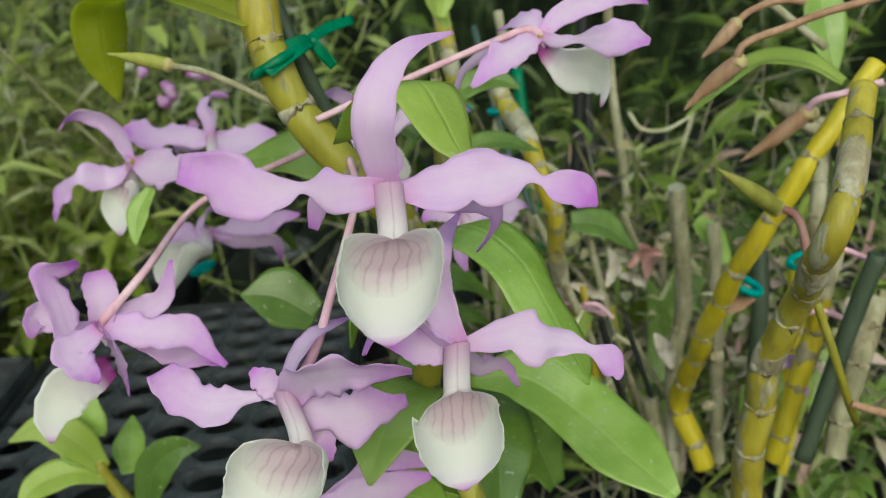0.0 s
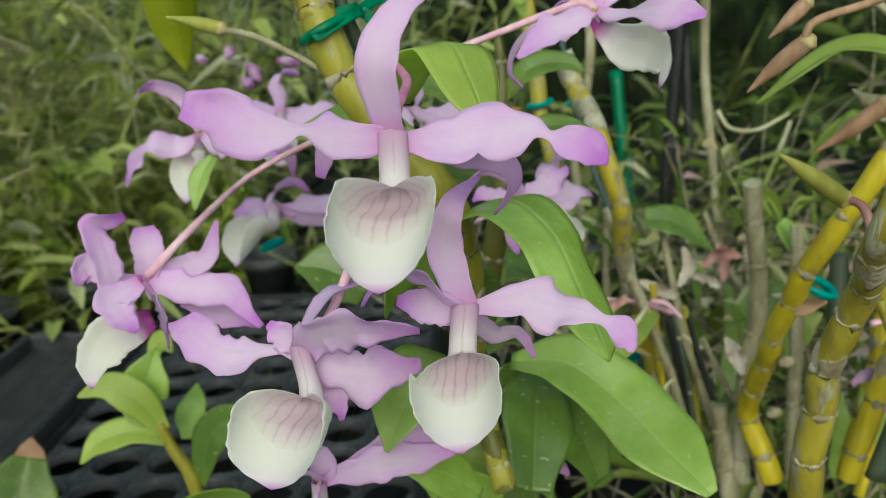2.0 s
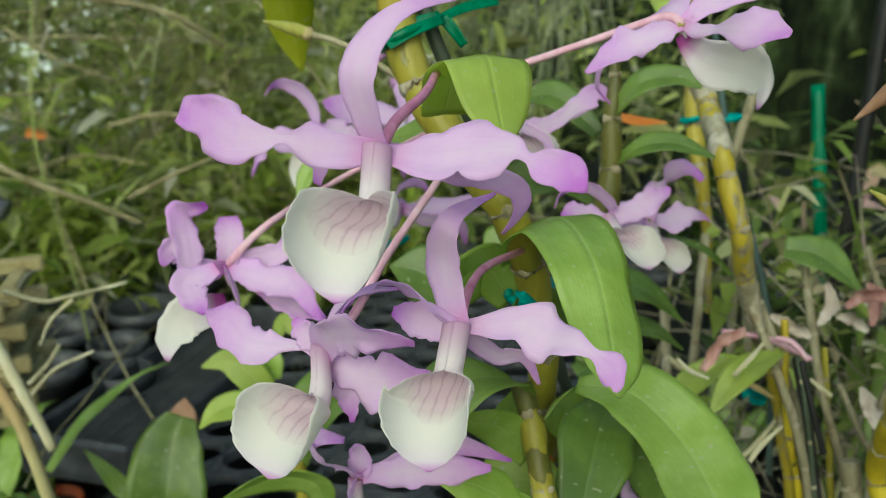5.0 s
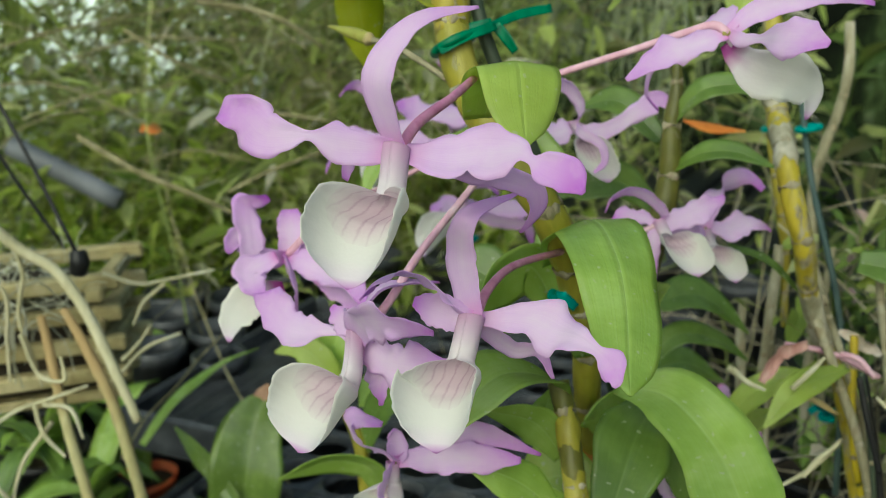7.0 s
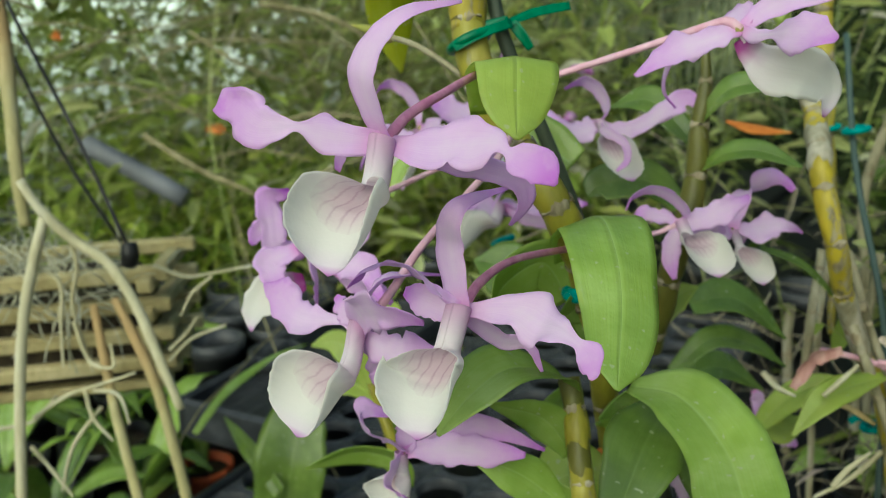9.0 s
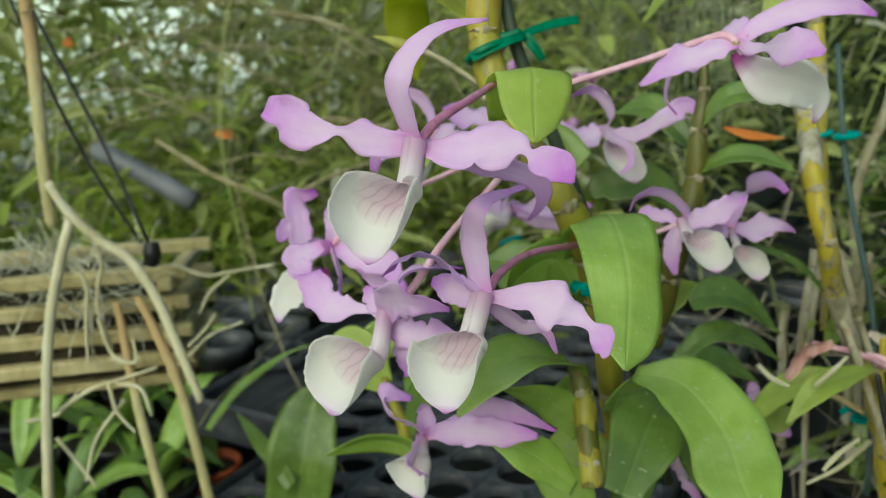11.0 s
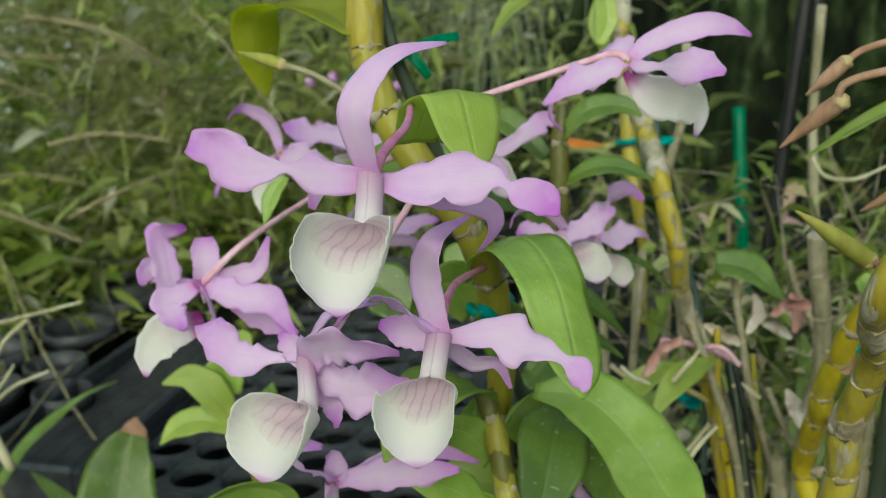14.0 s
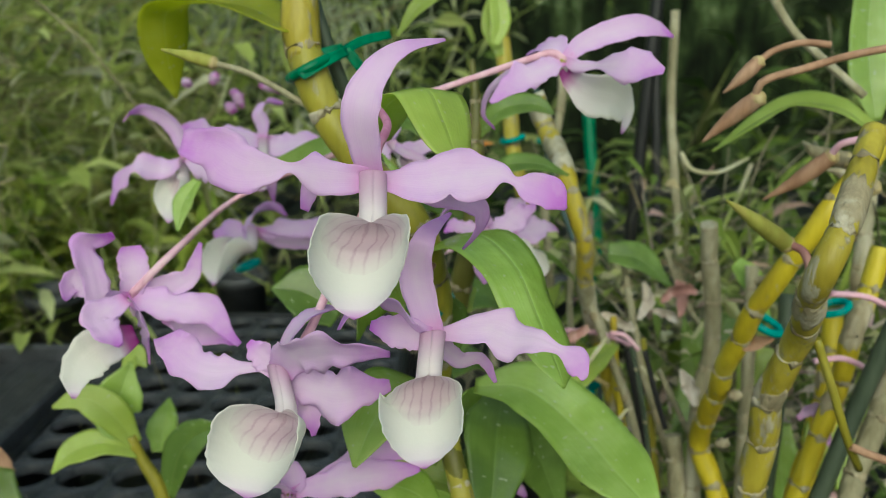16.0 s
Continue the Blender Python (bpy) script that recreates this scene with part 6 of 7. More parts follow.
root([(-0.2968, 0.2654, 0.9421), (-0.2896, 0.2623, 0.9259), (-0.2764, 0.2567, 0.8901), (-0.2555, 0.2509, 0.8379)], (0.002, 0.0026, 0.0027, 0.0027), ROOTTAN, "tan hanging root with a blunt tip", 3)
root([(-0.2863, 0.2713, 0.9453), (-0.2722, 0.2696, 0.9300), (-0.2568, 0.2684, 0.9060), (-0.2444, 0.2654, 0.8792), (-0.2308, 0.2616, 0.8406)], (0.002, 0.0029, 0.0029, 0.0028), ROOTTAN, "long tan hanging root", 4)
root([(-0.3017, 0.2603, 0.9820), (-0.2977, 0.2598, 0.9648), (-0.2994, 0.2555, 0.9447), (-0.2941, 0.2559, 0.9240), (-0.2903, 0.2560, 0.9092)], THIN, ROOT, "thin pale aerial root", 10)
root([(-0.3135, 0.2465, 0.9660), (-0.3027, 0.2523, 0.9571), (-0.3017, 0.2490, 0.9341), (-0.2998, 0.2459, 0.9139)], THIN, ROOT, "thin pale aerial root", 11)
root([(-0.2978, 0.2538, 0.9363), (-0.2880, 0.2539, 0.9167), (-0.2781, 0.2598, 0.9137), (-0.2825, 0.2628, 0.9240)], THIN, ROOT, "thin pale aerial root", 12)
root([(-0.3078, 0.2307, 0.8898), (-0.2951, 0.2432, 0.9004), (-0.2817, 0.2545, 0.9055), (-0.2699, 0.2668, 0.9098)], THIN, ROOT, "thin pale aerial root", 13)
root([(-0.2884, 0.2489, 0.9029), (-0.2829, 0.2479, 0.8890), (-0.2739, 0.2514, 0.8772)], THIN, ROOT, "thin pale aerial root", 14)
root([(-0.2848, 0.2513, 0.9028), (-0.2738, 0.2580, 0.8997), (-0.2680, 0.2584, 0.8853)], THIN, ROOT, "thin pale aerial root", 15)
root([(-0.2891, 0.2984, 0.9560), (-0.2773, 0.3104, 0.9482), (-0.2713, 0.3209, 0.9479), (-0.2526, 0.3414, 0.9508)], THIN, ROOT, "thin pale aerial root", 16)
root([(-0.2698, 0.3214, 0.9463), (-0.2759, 0.3118, 0.9383), (-0.2777, 0.3042, 0.9272)], THIN, ROOT, "thin pale aerial root", 17)
root([(-0.2787, 0.2942, 0.9041), (-0.2702, 0.3041, 0.9156), (-0.2561, 0.3165, 0.9225)], THIN, ROOT, "thin pale aerial root", 18)
root([(-0.2795, 0.2957, 0.9100), (-0.2732, 0.3031, 0.9186), (-0.2694, 0.3088, 0.9273)], THIN, ROOT, "thin pale aerial root", 19)
root([(-0.3116, 0.2288, 0.8736), (-0.3016, 0.2318, 0.8621), (-0.2901, 0.2350, 0.8478)], THIN, ROOT, "thin pale aerial root", 20)
root([(-0.2844, 0.2543, 0.8922), (-0.2936, 0.2412, 0.8730), (-0.2953, 0.2324, 0.8507)], THIN, ROOT, "thin pale aerial root", 21)
root([(-0.3448, 0.2307, 0.8733), (-0.3304, 0.2422, 0.8772), (-0.3222, 0.2523, 0.8900)], THIN, ROOT, "thin pale aerial root", 22)
root([(0.1012, 0.4954, 1.0152), (0.1080, 0.4936, 1.0059), (0.1225, 0.4948, 1.0044), (0.1399, 0.4989, 1.0123)], THIN, ROOT, "thin pale aerial root", 23)
root([(0.0588, 0.3862, 0.9050), (0.0488, 0.3755, 0.8942), (0.0383, 0.3659, 0.8878)], THIN, ROOT, "thin pale aerial root", 24)
root([(0.0142, 0.3661, 0.9377), (0.0218, 0.3691, 0.9308), (0.0249, 0.3708, 0.9295)], THIN, ROOT, "thin pale aerial root", 25)

# ---- trays and pots on the bench ----
TRAY_TURN = radians(6)


def plug_tray(at, turn, nx, ny, pitch=0.0405, radius=0.0172):
    th = thing("plug_tray", at, "black plastic seedling tray with round open cells", "tray")
    bm = bmesh.new()
    seg = 24
    outer, rim, lip_, low = [], [], [], []
    for k in range(seg):
        a = 2 * math.pi * k / seg
        ca, sa = math.cos(a), math.sin(a)
        q = 0.5 * pitch / max(abs(ca), abs(sa))
        outer.append(bm.verts.new((q * ca, q * sa, -0.0015)))
        rim.append(bm.verts.new((1.08 * radius * ca, 1.08 * radius * sa, 0.0)))
        lip_.append(bm.verts.new((radius * ca, radius * sa, -0.002)))
        low.append(bm.verts.new((0.97 * radius * ca, 0.97 * radius * sa, -0.008)))
    for k in range(seg):
        l = (k + 1) % seg
        for a, b in ((outer, rim), (rim, lip_), (lip_, low)):
            bm.faces.new((a[k], a[l], b[l], b[k])).smooth = a is not outer
    me = bpy.data.meshes.new("cell")
    bm.to_mesh(me)
    bm.free()
    me.materials.append(POTGREY)
    th.rotation_euler = (0, 0, turn)
    for i in range(nx):
        for j in range(ny):
            ob = new("cell", me)
            ob.parent = th
            ob.location = ((i - (nx - 1) / 2) * pitch, (j - (ny - 1) / 2) * pitch, 0)
    edge = bmesh.new()
    for sx in (-1, 1):
        box(edge, (sx * (nx * pitch / 2 + 0.004), 0, -0.004), (0.008, ny * pitch + 0.016, 0.014), 0, 0.002)
        box(edge, (0, sx * (ny * pitch / 2 + 0.004), -0.004), (nx * pitch, 0.008, 0.014), 0, 0.002)
    for sx in (-1, 1):
        for sy in (-1, 1):
            box(edge, (sx * (nx * pitch / 2 + 0.002), sy * (ny * pitch / 2 + 0.002), -0.062), (0.02, 0.02, 0.116), 0, 0.002)
    me = bpy.data.meshes.new("rim")
    edge.to_mesh(me)
    edge.free()
    me.materials.append(BLACK)
    new("rim", me).parent = th
    return th


plug_tray((-0.235, 0.62, 0.76), TRAY_TURN, 7, 13)


def mesh_tray(at, turn, sx, sy):
    """A flat open-mesh carrying tray with a raised rim."""
    th = thing("mesh_tray", at, "flat black plastic mesh carrying tray", "tray")
    th.rotation_euler = (0, 0, turn)
    bm = bmesh.new()
    box(bm, (0, 0, -0.006), (sx - 0.004, sy - 0.004, 0.004))
    n = int(sy / 0.006)
    for k in range(n):
        box(bm, (0, (k - (n - 1) / 2) * 0.006, -0.002), (sx - 0.01, 0.0028, 0.004))
    n = int(sx / 0.02)
    for k in range(n):
        box(bm, ((k - (n - 1) / 2) * 0.02, 0, -0.0018), (0.003, sy - 0.01, 0.0042))
    me = bpy.data.meshes.new("mesh_floor")
    bm.to_mesh(me)
    bm.free()
    me.materials.append(POTGREY)
    new("mesh_floor", me).parent = th
    for s in (-1, 1):
        for c, d in (((s * sx / 2, 0, -0.002), (0.007, sy + 0.007, 0.036)), ((0, s * sy / 2, -0.002), (sx - 0.007, 0.007, 0.036))):
            me = bpy.data.meshes.new("side_wall")
            bm = box(bmesh.new(), c, d, 0, 0.003)
            bm.to_mesh(me)
            bm.free()
            me.materials.append(POTGREY)
            new("side_wall", me).parent = th
    return th


mesh_tray((-0.437, 0.59, 0.76), TRAY_TURN, 0.10, 0.29)
crate = solid("crate", box(bmesh.new(), (-0.437, 0.61, 0.694), (0.06, 0.22, 0.106), TRAY_TURN, 0.004), BLACK, "black plastic crate under a flat tray", "crate")


def pot(at, radius, height, material, label, plantlet=0, seed=0, soil=True):
    """A nursery pot with a rolled rim; some hold a young plant."""
    th = thing("plant_pot", at, label, "pot", "nursery pots")
    seg = 28
    prof = ((0.0, 0.0), (0.72, 0.0), (0.95, 0.9), (1.06, 0.9), (1.07, 1.0), (0.95, 1.0), (0.9, 0.86), (0.7, 0.06), (0.0, 0.06))
    bm = bmesh.new()
    rings = []
    for r, z in prof[1:-1]:
        rings.append([bm.verts.new((at[0] + radius * r * math.cos(6.2832 * k / seg), at[1] + radius * r * math.sin(6.2832 * k / seg), at[2] + z * height)) for k in range(seg)])
    for a, b in zip(rings, rings[1:]):
        for k in range(seg):
            bm.faces.new((a[k], a[(k + 1) % seg], b[(k + 1) % seg], b[k])).smooth = True
    bm.faces.new(rings[0][::-1])
    bm.faces.new(rings[-1])
    part("body", bm, material, th)
    if soil:
        bm = bmesh.new()
        bmesh.ops.create_circle(bm, cap_ends=True, segments=20, radius=radius * 0.9, matrix=Matrix.Translation((at[0], at[1], at[2] + height * 0.84)))
        part("soil", bm, SOIL, th)
    rng = np.random.RandomState(seed)
    top = np.array((at[0], at[1], at[2] + height * 0.84))
    for k in range(plantlet):
        a = rng.uniform(0, 6.28)
        d = np.array((math.cos(a), math.sin(a), 0))
        l = rng.uniform(0.05, 0.11)
        up = np.array((0, 0, rng.uniform(0.3, 0.9)))
        w = rng.uniform(0.006, 0.012)
        part("leaf", ribbon([tuple(top), tuple(top + (d * 0.3 + up * 0.5) * l), tuple(top + (d * 0.7 + up) * l), tuple(top + (d * 1.1 + up * 0.9) * l)], (0.002, w, w, 0.0006), tuple(np.array((0, 0, 1)) - 0.5 * d), (0, rng.uniform(-30, 30)), 0.0, 0.02, 0.0006, 12, 4, k, 1.5, 0.25), LEAF if rng.rand() < 0.6 else LEAFDARK, th)
    return th


for k, (x, y) in enumerate(((-0.66, 0.68), (-0.58, 0.70), (-0.74, 0.62), (-0.70, 0.78), (-0.60, 0.80), (-0.80, 0.74), (-0.82, 0.88), (-0.68, 0.90), (-0.54, 0.90), (-0.45, 0.95), (-0.92, 0.80), (-0.95, 0.68), (-0.35, 1.0), (-0.22, 1.05), (-0.10, 1.0), (0.05, 1.0), (0.16, 0.92))):
    pot((x, y, BENCH), 0.036, 0.135, POTGREY, "empty black nursery pot on the bench", 0, k, False)
for k, (x, y, r) in enumerate(((-0.609, 0.621, 0.030), (-0.533, 0.612, 0.027), (-0.552, 0.550, 0.027), (-0.480, 0.560, 0.024))):
    pot((x, y, BENCH), r, 0.135, POTGREY, "tall empty black nursery pot with a dull grey rim", 0, 20 + k, False)
pot((-0.494, 0.474, BENCH), 0.025, 0.05, TERRACOTTA, "red-brown pot with a young leafy plant", 4, 40)
for k, (x, y, n) in enumerate(((-0.48, 0.40, 7), (-0.58, 0.44, 8), (-0.66, 0.52, 8), (-0.52, 0.34, 8), (-0.62, 0.36, 9), (-0.40, 0.34, 6), (-0.70, 0.42, 8), (-0.74, 0.52, 7), (0.02, 0.72, 8), (0.14, 0.66, 8), (0.24, 0.72, 8), (0.10, 0.82, 7), (0.26, 0.58, 8), (0.34, 0.66, 7))):
    pot((x, y, BENCH), 0.036, 0.07, BLACK, "black pot with young green seedlings", n, 60 + k)

# a leafy shoot beside the tray, and a broad leaf with a dry tip
shoot = thing("orchid_shoot", (-0.1333, 0.3036, 0.8695), "young leafy orchid shoot with bright leaves", "orchid plant")
part("stem", tube([(-0.1492, 0.3096, 0.9163), (-0.1459, 0.3102, 0.9060), (-0.1377, 0.3090, 0.8908), (-0.1326, 0.3067, 0.8617)], (0.002, 0.003, 0.0036), 10), CANE, shoot)
for k, (pts, w, m) in enumerate((
        ([(-0.1476, 0.3099, 0.9128), (-0.1558, 0.3085, 0.9263), (-0.1670, 0.3073, 0.9341), (-0.1796, 0.3030, 0.9310)], (0.003, 0.007, 0.006, 0.0006), LEAFPALE),
        ([(-0.1487, 0.3104, 0.9152), (-0.1569, 0.3127, 0.9229), (-0.1554, 0.3170, 0.9342), (-0.1517, 0.3207, 0.9460)], (0.003, 0.009, 0.009, 0.0006), LEAF),
        ([(-0.1467, 0.3099, 0.9088), (-0.1578, 0.3051, 0.9147), (-0.1710, 0.3008, 0.9121), (-0.1786, 0.2957, 0.9043)], (0.003, 0.006, 0.006, 0.0006), LEAFPALE),
        ([(-0.1425, 0.3222, 0.9025), (-0.1458, 0.3343, 0.9100), (-0.1478, 0.3465, 0.9170)], (0.004, 0.007, 0.0006), LEAF),
        ([(-0.1339, 0.3088, 0.8885), (-0.1289, 0.3128, 0.9084), (-0.1188, 0.3144, 0.9177), (-0.1084, 0.3138, 0.9187)], (0.003, 0.008, 0.006, 0.0006), LEAFDARK),
        ([(-0.1634, 0.3386, 0.9324), (-0.1598, 0.3411, 0.9399), (-0.1545, 0.3403, 0.9350)], (0.003, 0.005, 0.0006), LEAFPALE))):
    leaf(shoot, pts, w, (0.0, -0.6, 0.8), m, 110 + k)
tipleaf = thing("broad_leaf", (-0.2783, 0.3726, 0.7747), "broad upright green leaf with a dry brown tip", "leaf")
leaf(tipleaf, [(-0.2821, 0.3666, 0.7410), (-0.2769, 0.3745, 0.7979), (-0.2795, 0.3890, 0.8291), (-0.2785, 0.3990, 0.8430)], (0.017, 0.023, 0.019, 0.009), (-0.3, -0.9, 0.2), LEAFMID, 120, fold=0.28, across=(0.85, 0.5, 0.0))
leaf(tipleaf, [(-0.2784, 0.3980, 0.8405), (-0.2780, 0.4008, 0.8478), (-0.2776, 0.4026, 0.8533)], (0.0104, 0.006, 0.0006), (-0.3, -0.9, 0.2), BROWNBUD, 121, fold=0.12, name="dry_tip", across=(0.85, 0.5, 0.0))
tall = thing("strap_leaf", (-0.3568, 0.3687, 0.8049), "narrow green strap leaf arching over a tray", "leaf")
leaf(tall, [(-0.3752, 0.3787, 0.7953), (-0.3699, 0.4001, 0.8145), (-0.3621, 0.4237, 0.8280), (-0.3538, 0.4438, 0.8377), (-0.3402, 0.4634, 0.8431)], (0.005, 0.0075, 0.007, 0.003, 0.0006), (-0.3, -0.6, 0.7), LEAF, 122)
second = thing("strap_leaf", (-0.2760, 0.3635, 0.7881), "narrow mid-green strap leaf beside a tray", "leaf")
leaf(second, [(-0.2760, 0.3635, 0.7881), (-0.2976, 0.3672, 0.8025), (-0.3165, 0.3709, 0.8117), (-0.3433, 0.3805, 0.8165)], (0.005, 0.006, 0.005, 0.0006), (-0.3, -0.6, 0.7), LEAFMID, 124)
low = thing("leafy_seedling", (-0.1134, 0.2637, 0.8825), "green arching leaf low under the flowers", "leaf")
leaf(low, [(-0.1005, 0.2728, 0.8958), (-0.1019, 0.2656, 0.9112), (-0.1141, 0.2564, 0.9151), (-0.1291, 0.2432, 0.9095)], (0.003, 0.007, 0.007, 0.0006), (0, -0.5, 0.8), LEAF, 123)
pipe = solid("water_pipe", tube([(-0.7363, 0.5548, 0.9547), (-0.6911, 0.5773, 0.9276), (-0.6405, 0.6021, 0.8964)], 0.011, 12, 6), PIPE, "grey plastic water pipe across the plants", "pipe")


# ---- the greenery around ----
def sprigs(name, label, count, region, stem, leaves, length, width, stops, seed, lean=0.6, droop=0.5, through_amount=0.3, gaps=-0.05):
    """Countless leafy stems as one mesh: curved stem, alternate narrow folded leaves."""
    rng = np.random.RandomState(seed)
    verts, faces = [], []
    made = 0
    while made < count:
        a, r, z = rng.uniform(*region[0]), rng.uniform(*region[1]), rng.uniform(*region[2])
        p = np.array((r * math.sin(radians(a)), r * math.cos(radians(a)), z))
        # stems crowd together and leave gaps between
        if noise.noise(Vector(p) * 5.0) + 0.35 * rng.uniform(-1, 1) < gaps:
            continue
        made += 1
        d = rng.normal(0, lean, 3)
        d[2] = 1.0
        d /= np.linalg.norm(d)
        l = rng.uniform(*stem)
        bendy = rng.normal(0, 0.5, 3)
        bendy[2] = -abs(bendy[2]) * droop * 2
        pts = []
        for i in range(leaves + 1):
            pts.append(p.copy())
            d = d + bendy / leaves
            d /= np.linalg.norm(d)
            p = p + d * l / leaves
        sw = 0.0014
        for i in range(leaves):
            q = len(verts)
            e = np.cross(pts[i + 1] - pts[i], (0.3, 0.5, 0.8))
            e = e / (np.linalg.norm(e) + 1e-9) * sw
            verts += [pts[i] - e, pts[i] + e, pts[i + 1] + e, pts[i + 1] - e]
            faces.append((q, q + 1, q + 2, q + 3))
            ld = rng.normal(0, 1, 3)
            ld[2] = ld[2] * 0.5 + 0.3
            ld /= np.linalg.norm(ld)
            ll, w = rng.uniform(*length), rng.uniform(*width)
            side = np.cross(ld, rng.normal(0, 1, 3) * 0.5 + np.array((0, 0, 1)))
            side /= np.linalg.norm(side) + 1e-9
            lift = np.cross(side, ld)
            b0 = pts[i + 1]
            p1 = b0 + ld * ll * 0.35 + lift * ll * 0.05
            p2 = b0 + ld * ll * 0.72 - np.array((0, 0, droop * ll * 0.25))
            p3 = b0 + ld * ll - np.array((0, 0, droop * ll * 0.6))
            q = len(verts)
            verts += [b0, p1 + side * w, p1 - lift * w * 0.4, p1 - side * w, p2 + side * w * 0.75, p2 - lift * w * 0.3, p2 - side * w * 0.75, p3]
            faces += [(q, q + 1, q + 2), (q, q + 2, q + 3), (q + 1, q + 4, q + 5, q + 2), (q + 2, q + 5, q + 6, q + 3), (q + 4, q + 7, q + 5), (q + 5, q + 7, q + 6)]
    me = bpy.data.meshes.new(name)
    me.from_pydata([tuple(v) for v in verts], [], faces)
    me.materials.append(foliage_material(name + "_tissue", stops, through_amount))
    return tagged(new(name, me), label, "foliage", "", "stuff")


MURKY = [(0.0, (0.04, 0.07, 0.015)), (0.4, (0.16, 0.24, 0.05)), (0.75, (0.36, 0.44, 0.10)), (0.9, (0.55, 0.50, 0.34)), (1.0, (0.62, 0.34, 0.34))]
LIME = [(0.0, (0.10, 0.17, 0.02)), (0.4, (0.30, 0.42, 0.06)), (0.8, (0.52, 0.62, 0.10)), (1.0, (0.66, 0.70, 0.20))]
OLIVE = [(0.0, (0.05, 0.07, 0.015)), (0.2, (0.34, 0.42, 0.09)), (0.5, (0.58, 0.68, 0.18)), (0.8, (0.68, 0.76, 0.30)), (0.92, (0.82, 0.82, 0.62)), (1.0, (0.80, 0.74, 0.62))]
GREEN = [(0.0, (0.02, 0.04, 0.008)), (0.4, (0.07, 0.12, 0.02)), (0.8, (0.20, 0.28, 0.05)), (1.0, (0.44, 0.48, 0.18))]
# near-black leaf colours carry the shade of the house's depth
SHADED = [(0.0, (0.010, 0.018, 0.007)), (0.5, (0.03, 0.048, 0.016)), (0.85, (0.08, 0.12, 0.04)), (1.0, (0.24, 0.30, 0.14))]
sprigs("wispy_foliage", "fine olive-green foliage behind the bench", 980, ((-80, -21), (0.98, 2.3), (0.5, 1.18)), (0.25, 0.5), 12, (0.03, 0.08), (0.004, 0.009), OLIVE, 5, 0.5, 0.5, 0.5, -0.02)
def grass_stem(pts, r, seed):
    return solid("grass_stem", tube(pts, (r, r, 0.6 * r), 7, 30, 0.06, seed), STRAW, "long dry pale grass stem arching over foliage", "grass stem", "dry grass stems")


grass_stem([(-0.6998, 0.5001, 1.0437), (-0.6214, 0.5351, 1.0673), (-0.5612, 0.5792, 1.0796), (-0.5336, 0.6251, 1.0875)], 0.0011, 0)
grass_stem([(-0.6054, 0.5379, 1.0435), (-0.5585, 0.5744, 1.0596), (-0.5044, 0.6099, 1.0577), (-0.4520, 0.6679, 1.0525)], 0.0011, 1)
grass_stem([(-0.5038, 0.5962, 1.0907), (-0.4609, 0.6219, 1.0822), (-0.4329, 0.6364, 1.0695), (-0.4182, 0.6638, 1.0473)], 0.0026, 2)
grass_stem([(-0.5415, 0.4865, 0.9848), (-0.4962, 0.5068, 0.9548), (-0.4585, 0.5258, 0.9363), (-0.4288, 0.5508, 0.9142)], 0.0028, 3)
grass_stem([(-0.6341, 0.5023, 0.9932), (-0.5654, 0.5304, 1.0152), (-0.5260, 0.5573, 1.0172), (-0.4982, 0.6062, 1.0341)], 0.0010, 4)
grass_stem([(-0.6901, 0.4723, 1.0150), (-0.6236, 0.5193, 1.0235), (-0.5609, 0.5524, 0.9974), (-0.5359, 0.5845, 0.9685)], 0.0012, 5)
grass_stem([(-0.5061, 0.6089, 0.9824), (-0.4713, 0.6345, 0.9898), (-0.4199, 0.6658, 0.9812)], 0.0022, 6)
grass_stem([(-0.4608, 0.5715, 0.9284), (-0.4324, 0.5959, 0.9451), (-0.3920, 0.6285, 0.9625)], 0.0018, 7)
grass_stem([(-0.6120, 0.5767, 1.0990), (-0.5580, 0.6134, 1.1012), (-0.5116, 0.6391, 1.0854), (-0.4865, 0.6650, 1.0377)], 0.0010, 8)
grass_stem([(-0.5689, 0.5703, 1.0680), (-0.5290, 0.5877, 1.0400), (-0.5019, 0.6237, 1.0188)], 0.0016, 9)
grass_stem([(-0.7421, 0.5083, 1.0785), (-0.6955, 0.5386, 1.0762), (-0.6409, 0.5660, 1.0491), (-0.6020, 0.5758, 1.0000)], 0.0010, 10)
grass_stem([(-0.6741, 0.4872, 0.9522), (-0.6510, 0.5126, 0.9829), (-0.6031, 0.5492, 0.9974), (-0.5451, 0.6105, 0.9905)], 0.0010, 11)
grass_stem([(-0.5716, 0.5782, 0.9458), (-0.5358, 0.6052, 0.9555), (-0.4879, 0.6332, 0.9436)], 0.0012, 12)
for k, pts in enumerate(([(-0.6250, 0.6240, 0.9661), (-0.6198, 0.6282, 0.9682), (-0.6144, 0.6306, 0.9646)], [(-0.6198, 0.6269, 0.9642), (-0.6138, 0.6320, 0.9675), (-0.6076, 0.6355, 0.9656)], [(-0.8027, 0.5747, 1.0622), (-0.7978, 0.5787, 1.0644), (-0.7923, 0.5813, 1.0613)])):
    solid("orange_bloom", ribbon(pts, (0.001, 0.0055, 0.001), (0.3, -0.9, 0.3), (0, 40), 0.3, 0.15, seed=400 + k), ORANGE, "small orange bloom among the foliage", "flower", "orange blooms")
sprigs("thin_foliage", "thin olive leaves in the gap behind the flowers", 55, ((-26, -6), (1.2, 2.2), (0.5, 1.0)), (0.2, 0.4), 9, (0.04, 0.09), (0.004, 0.009), OLIVE, 15, 0.5, 0.5, 0.4)
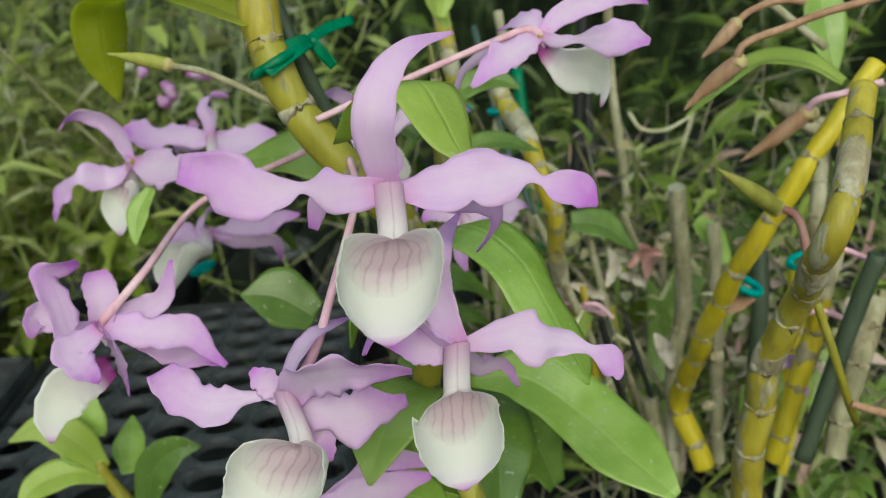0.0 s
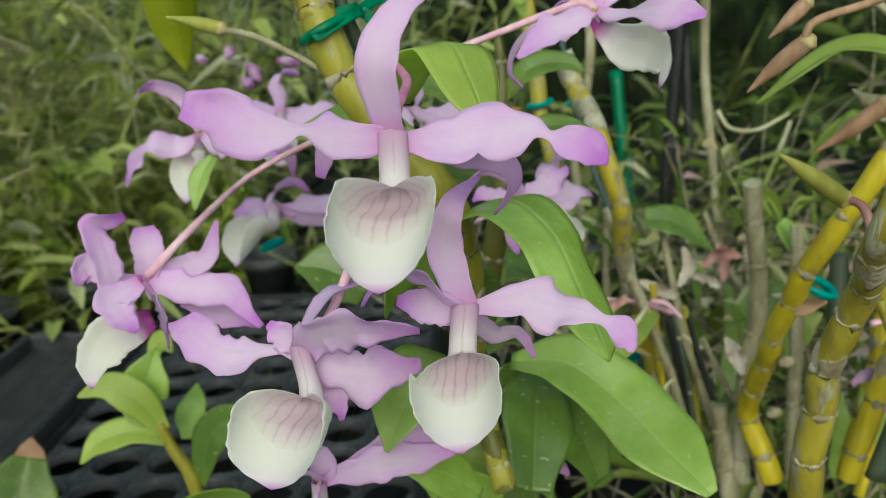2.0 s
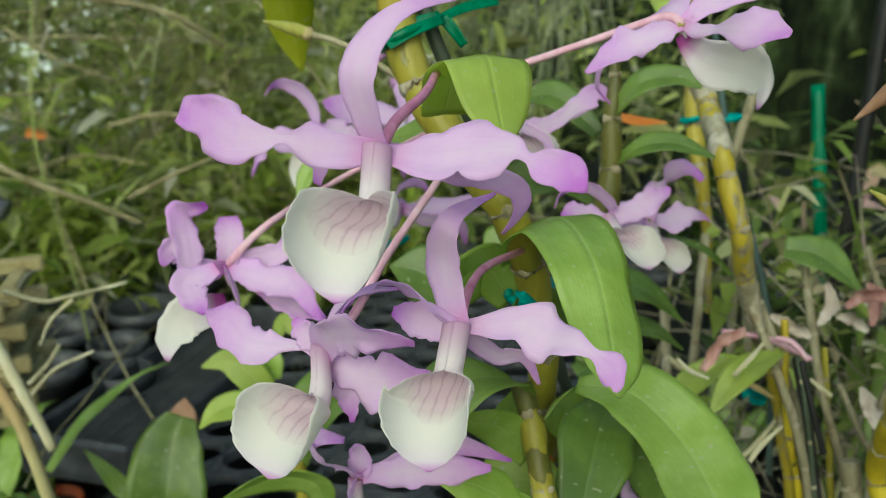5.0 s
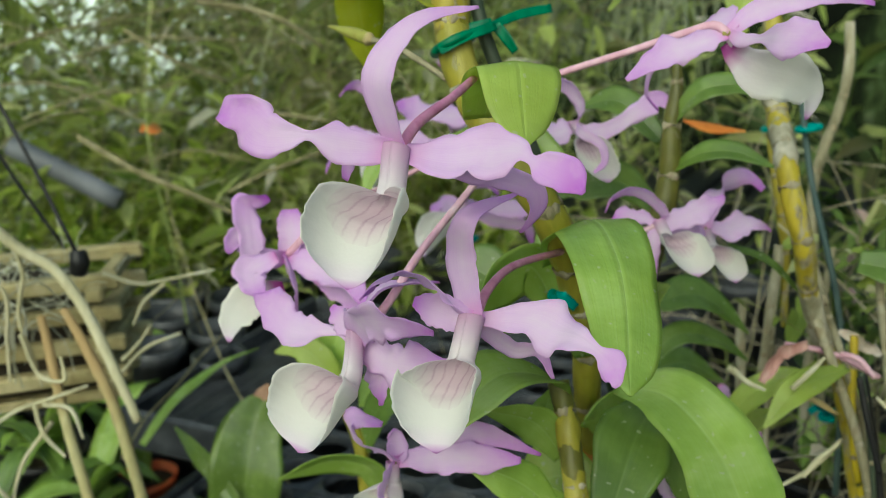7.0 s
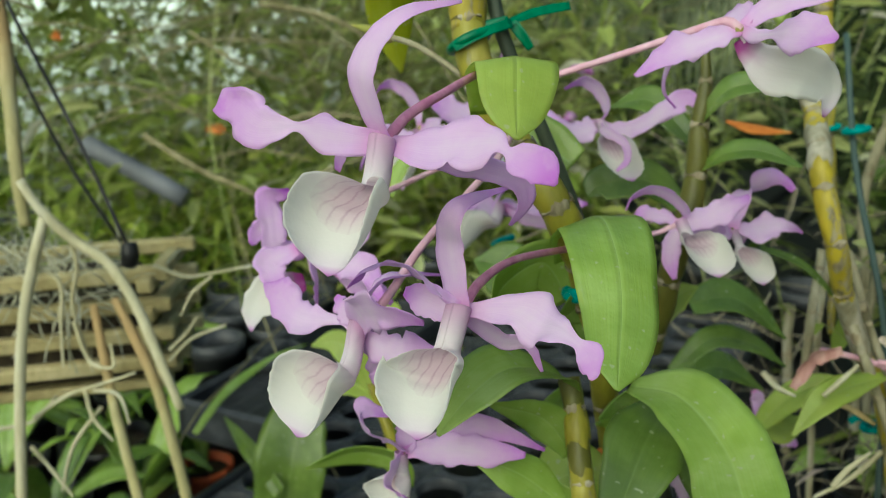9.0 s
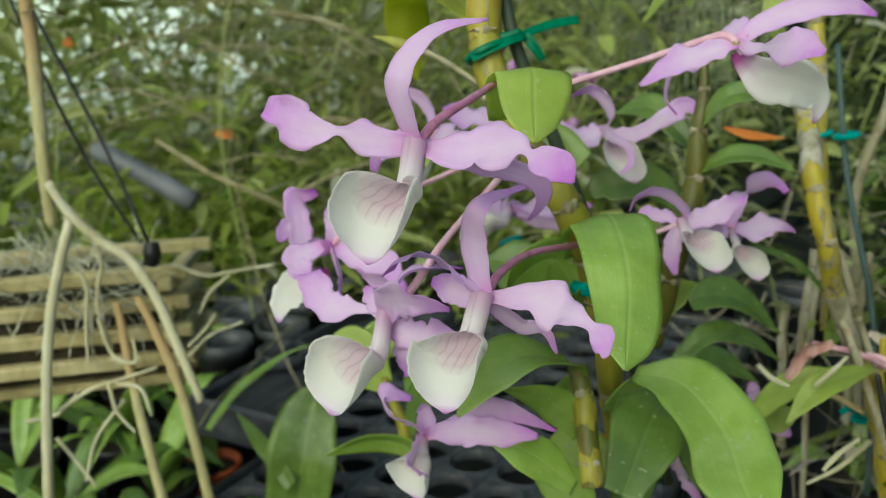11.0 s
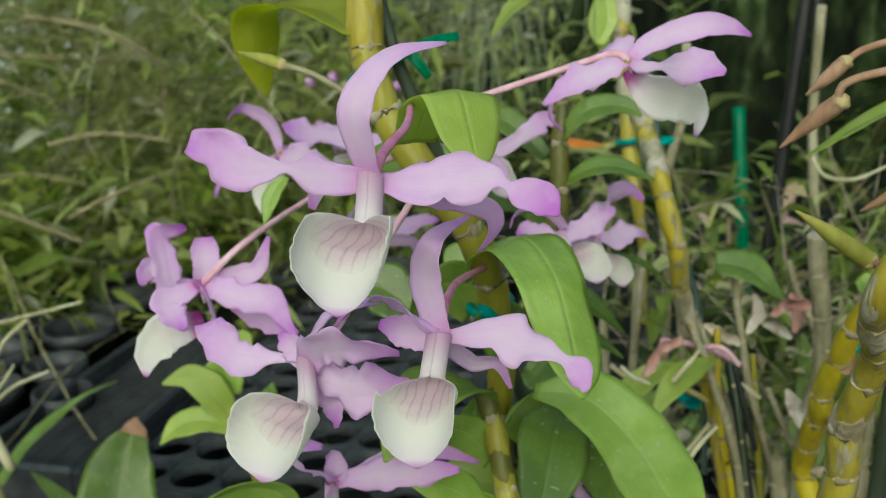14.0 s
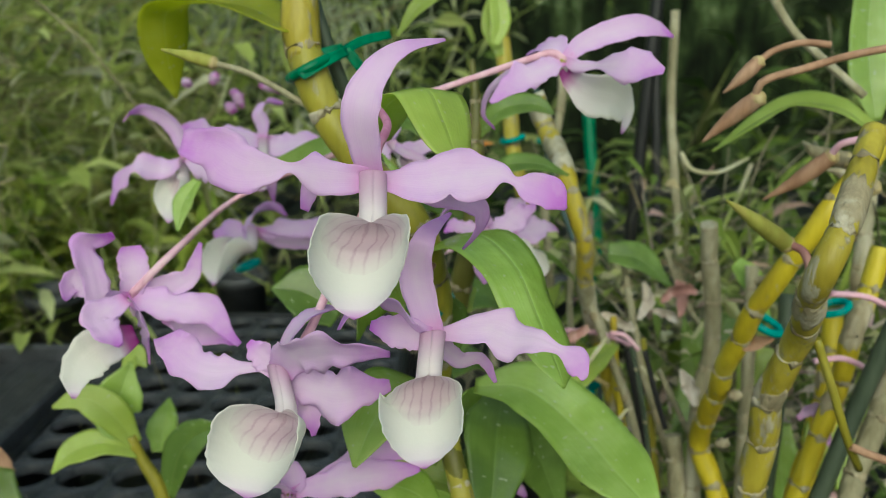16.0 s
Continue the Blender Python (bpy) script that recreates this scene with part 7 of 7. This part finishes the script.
sprigs("bright_foliage", "bright green leafy plants behind the bench", 190, ((-64, -20), (1.05, 1.5), (0.56, 0.80)), (0.10, 0.22), 9, (0.04, 0.08), (0.006, 0.011), LIME, 6, 0.6, 0.4)
sprigs("fern_clump", "yellow-green fern clump behind the basket", 46, ((-50, -41), (0.92, 1.10), (0.70, 0.82)), (0.10, 0.18), 10, (0.03, 0.06), (0.004, 0.007), LIME, 61, 0.7, 0.5, 0.5)
sprigs("right_foliage", "mixed green leaves behind the canes", 85, ((-4, 38), (0.8, 1.5), (0.5, 0.85)), (0.15, 0.35), 8, (0.05, 0.12), (0.006, 0.012), GREEN, 7, 0.6, 0.5, 0.4)
sprigs("dark_foliage", "leaves coloured dark for the shade deep in the plant house", 80, ((-30, 45), (2.5, 3.2), (0.4, 1.7)), (0.3, 0.6), 9, (0.06, 0.16), (0.008, 0.016), SHADED, 8, 0.5, 0.5)
strands("dry_stems", "long pale dry stems arching through the foliage", 300, (-1.0, 1.05, 0.98), (0.28, 0.26, 0.2), 0.9, 0.0009, STRAW, 9, 0.7)
strands("near_stems", "pale dry stems arching before the foliage", 240, (-0.74, 0.95, 0.98), (0.17, 0.13, 0.12), 0.6, 0.00045, STRAW, 19, 0.9)
strands("grass_blades", "thin yellow-green grass blades arching in the foliage", 300, (-0.80, 1.05, 0.88), (0.26, 0.16, 0.13), 0.55, 0.0011, GRASS, 49, 0.9)
strands("hanging_wisps", "pale green wisps hanging behind the flowers", 150, (-0.297, 1.204, 1.16), (0.05, 0.05, 0.05), 0.24, 0.0012, WISP, 53, 4.0)
strands("far_wisps", "pale green wisps hanging far back", 110, (-0.535, 1.379, 1.17), (0.09, 0.06, 0.05), 0.26, 0.0014, WISP, 54, 4.0)
strands("cane_litter", "dry twigs and roots tangled among old canes", 310, (0.16, 0.58, 0.85), (0.10, 0.07, 0.06), 0.2, 0.0007, LITTER, 29, 0.3)
WITHERED = [(0.0, (0.10, 0.14, 0.03)), (0.25, (0.30, 0.36, 0.09)), (0.5, (0.50, 0.45, 0.26)), (0.75, (0.70, 0.64, 0.54)), (0.9, (0.66, 0.40, 0.42)), (1.0, (0.74, 0.58, 0.62))]
sprigs("withered_sprigs", "pale withered sprigs and petals caught among the old canes", 60, ((7, 25), (0.42, 0.58), (0.80, 0.95)), (0.05, 0.10), 6, (0.008, 0.020), (0.002, 0.0045), WITHERED, 71, 0.9, 0.6)
sprigs("cane_foliage", "small dull leaves between the old canes", 95, ((6, 30), (0.5, 0.75), (0.68, 0.9)), (0.08, 0.16), 6, (0.02, 0.05), (0.003, 0.006), MURKY, 31, 0.6, 0.6)
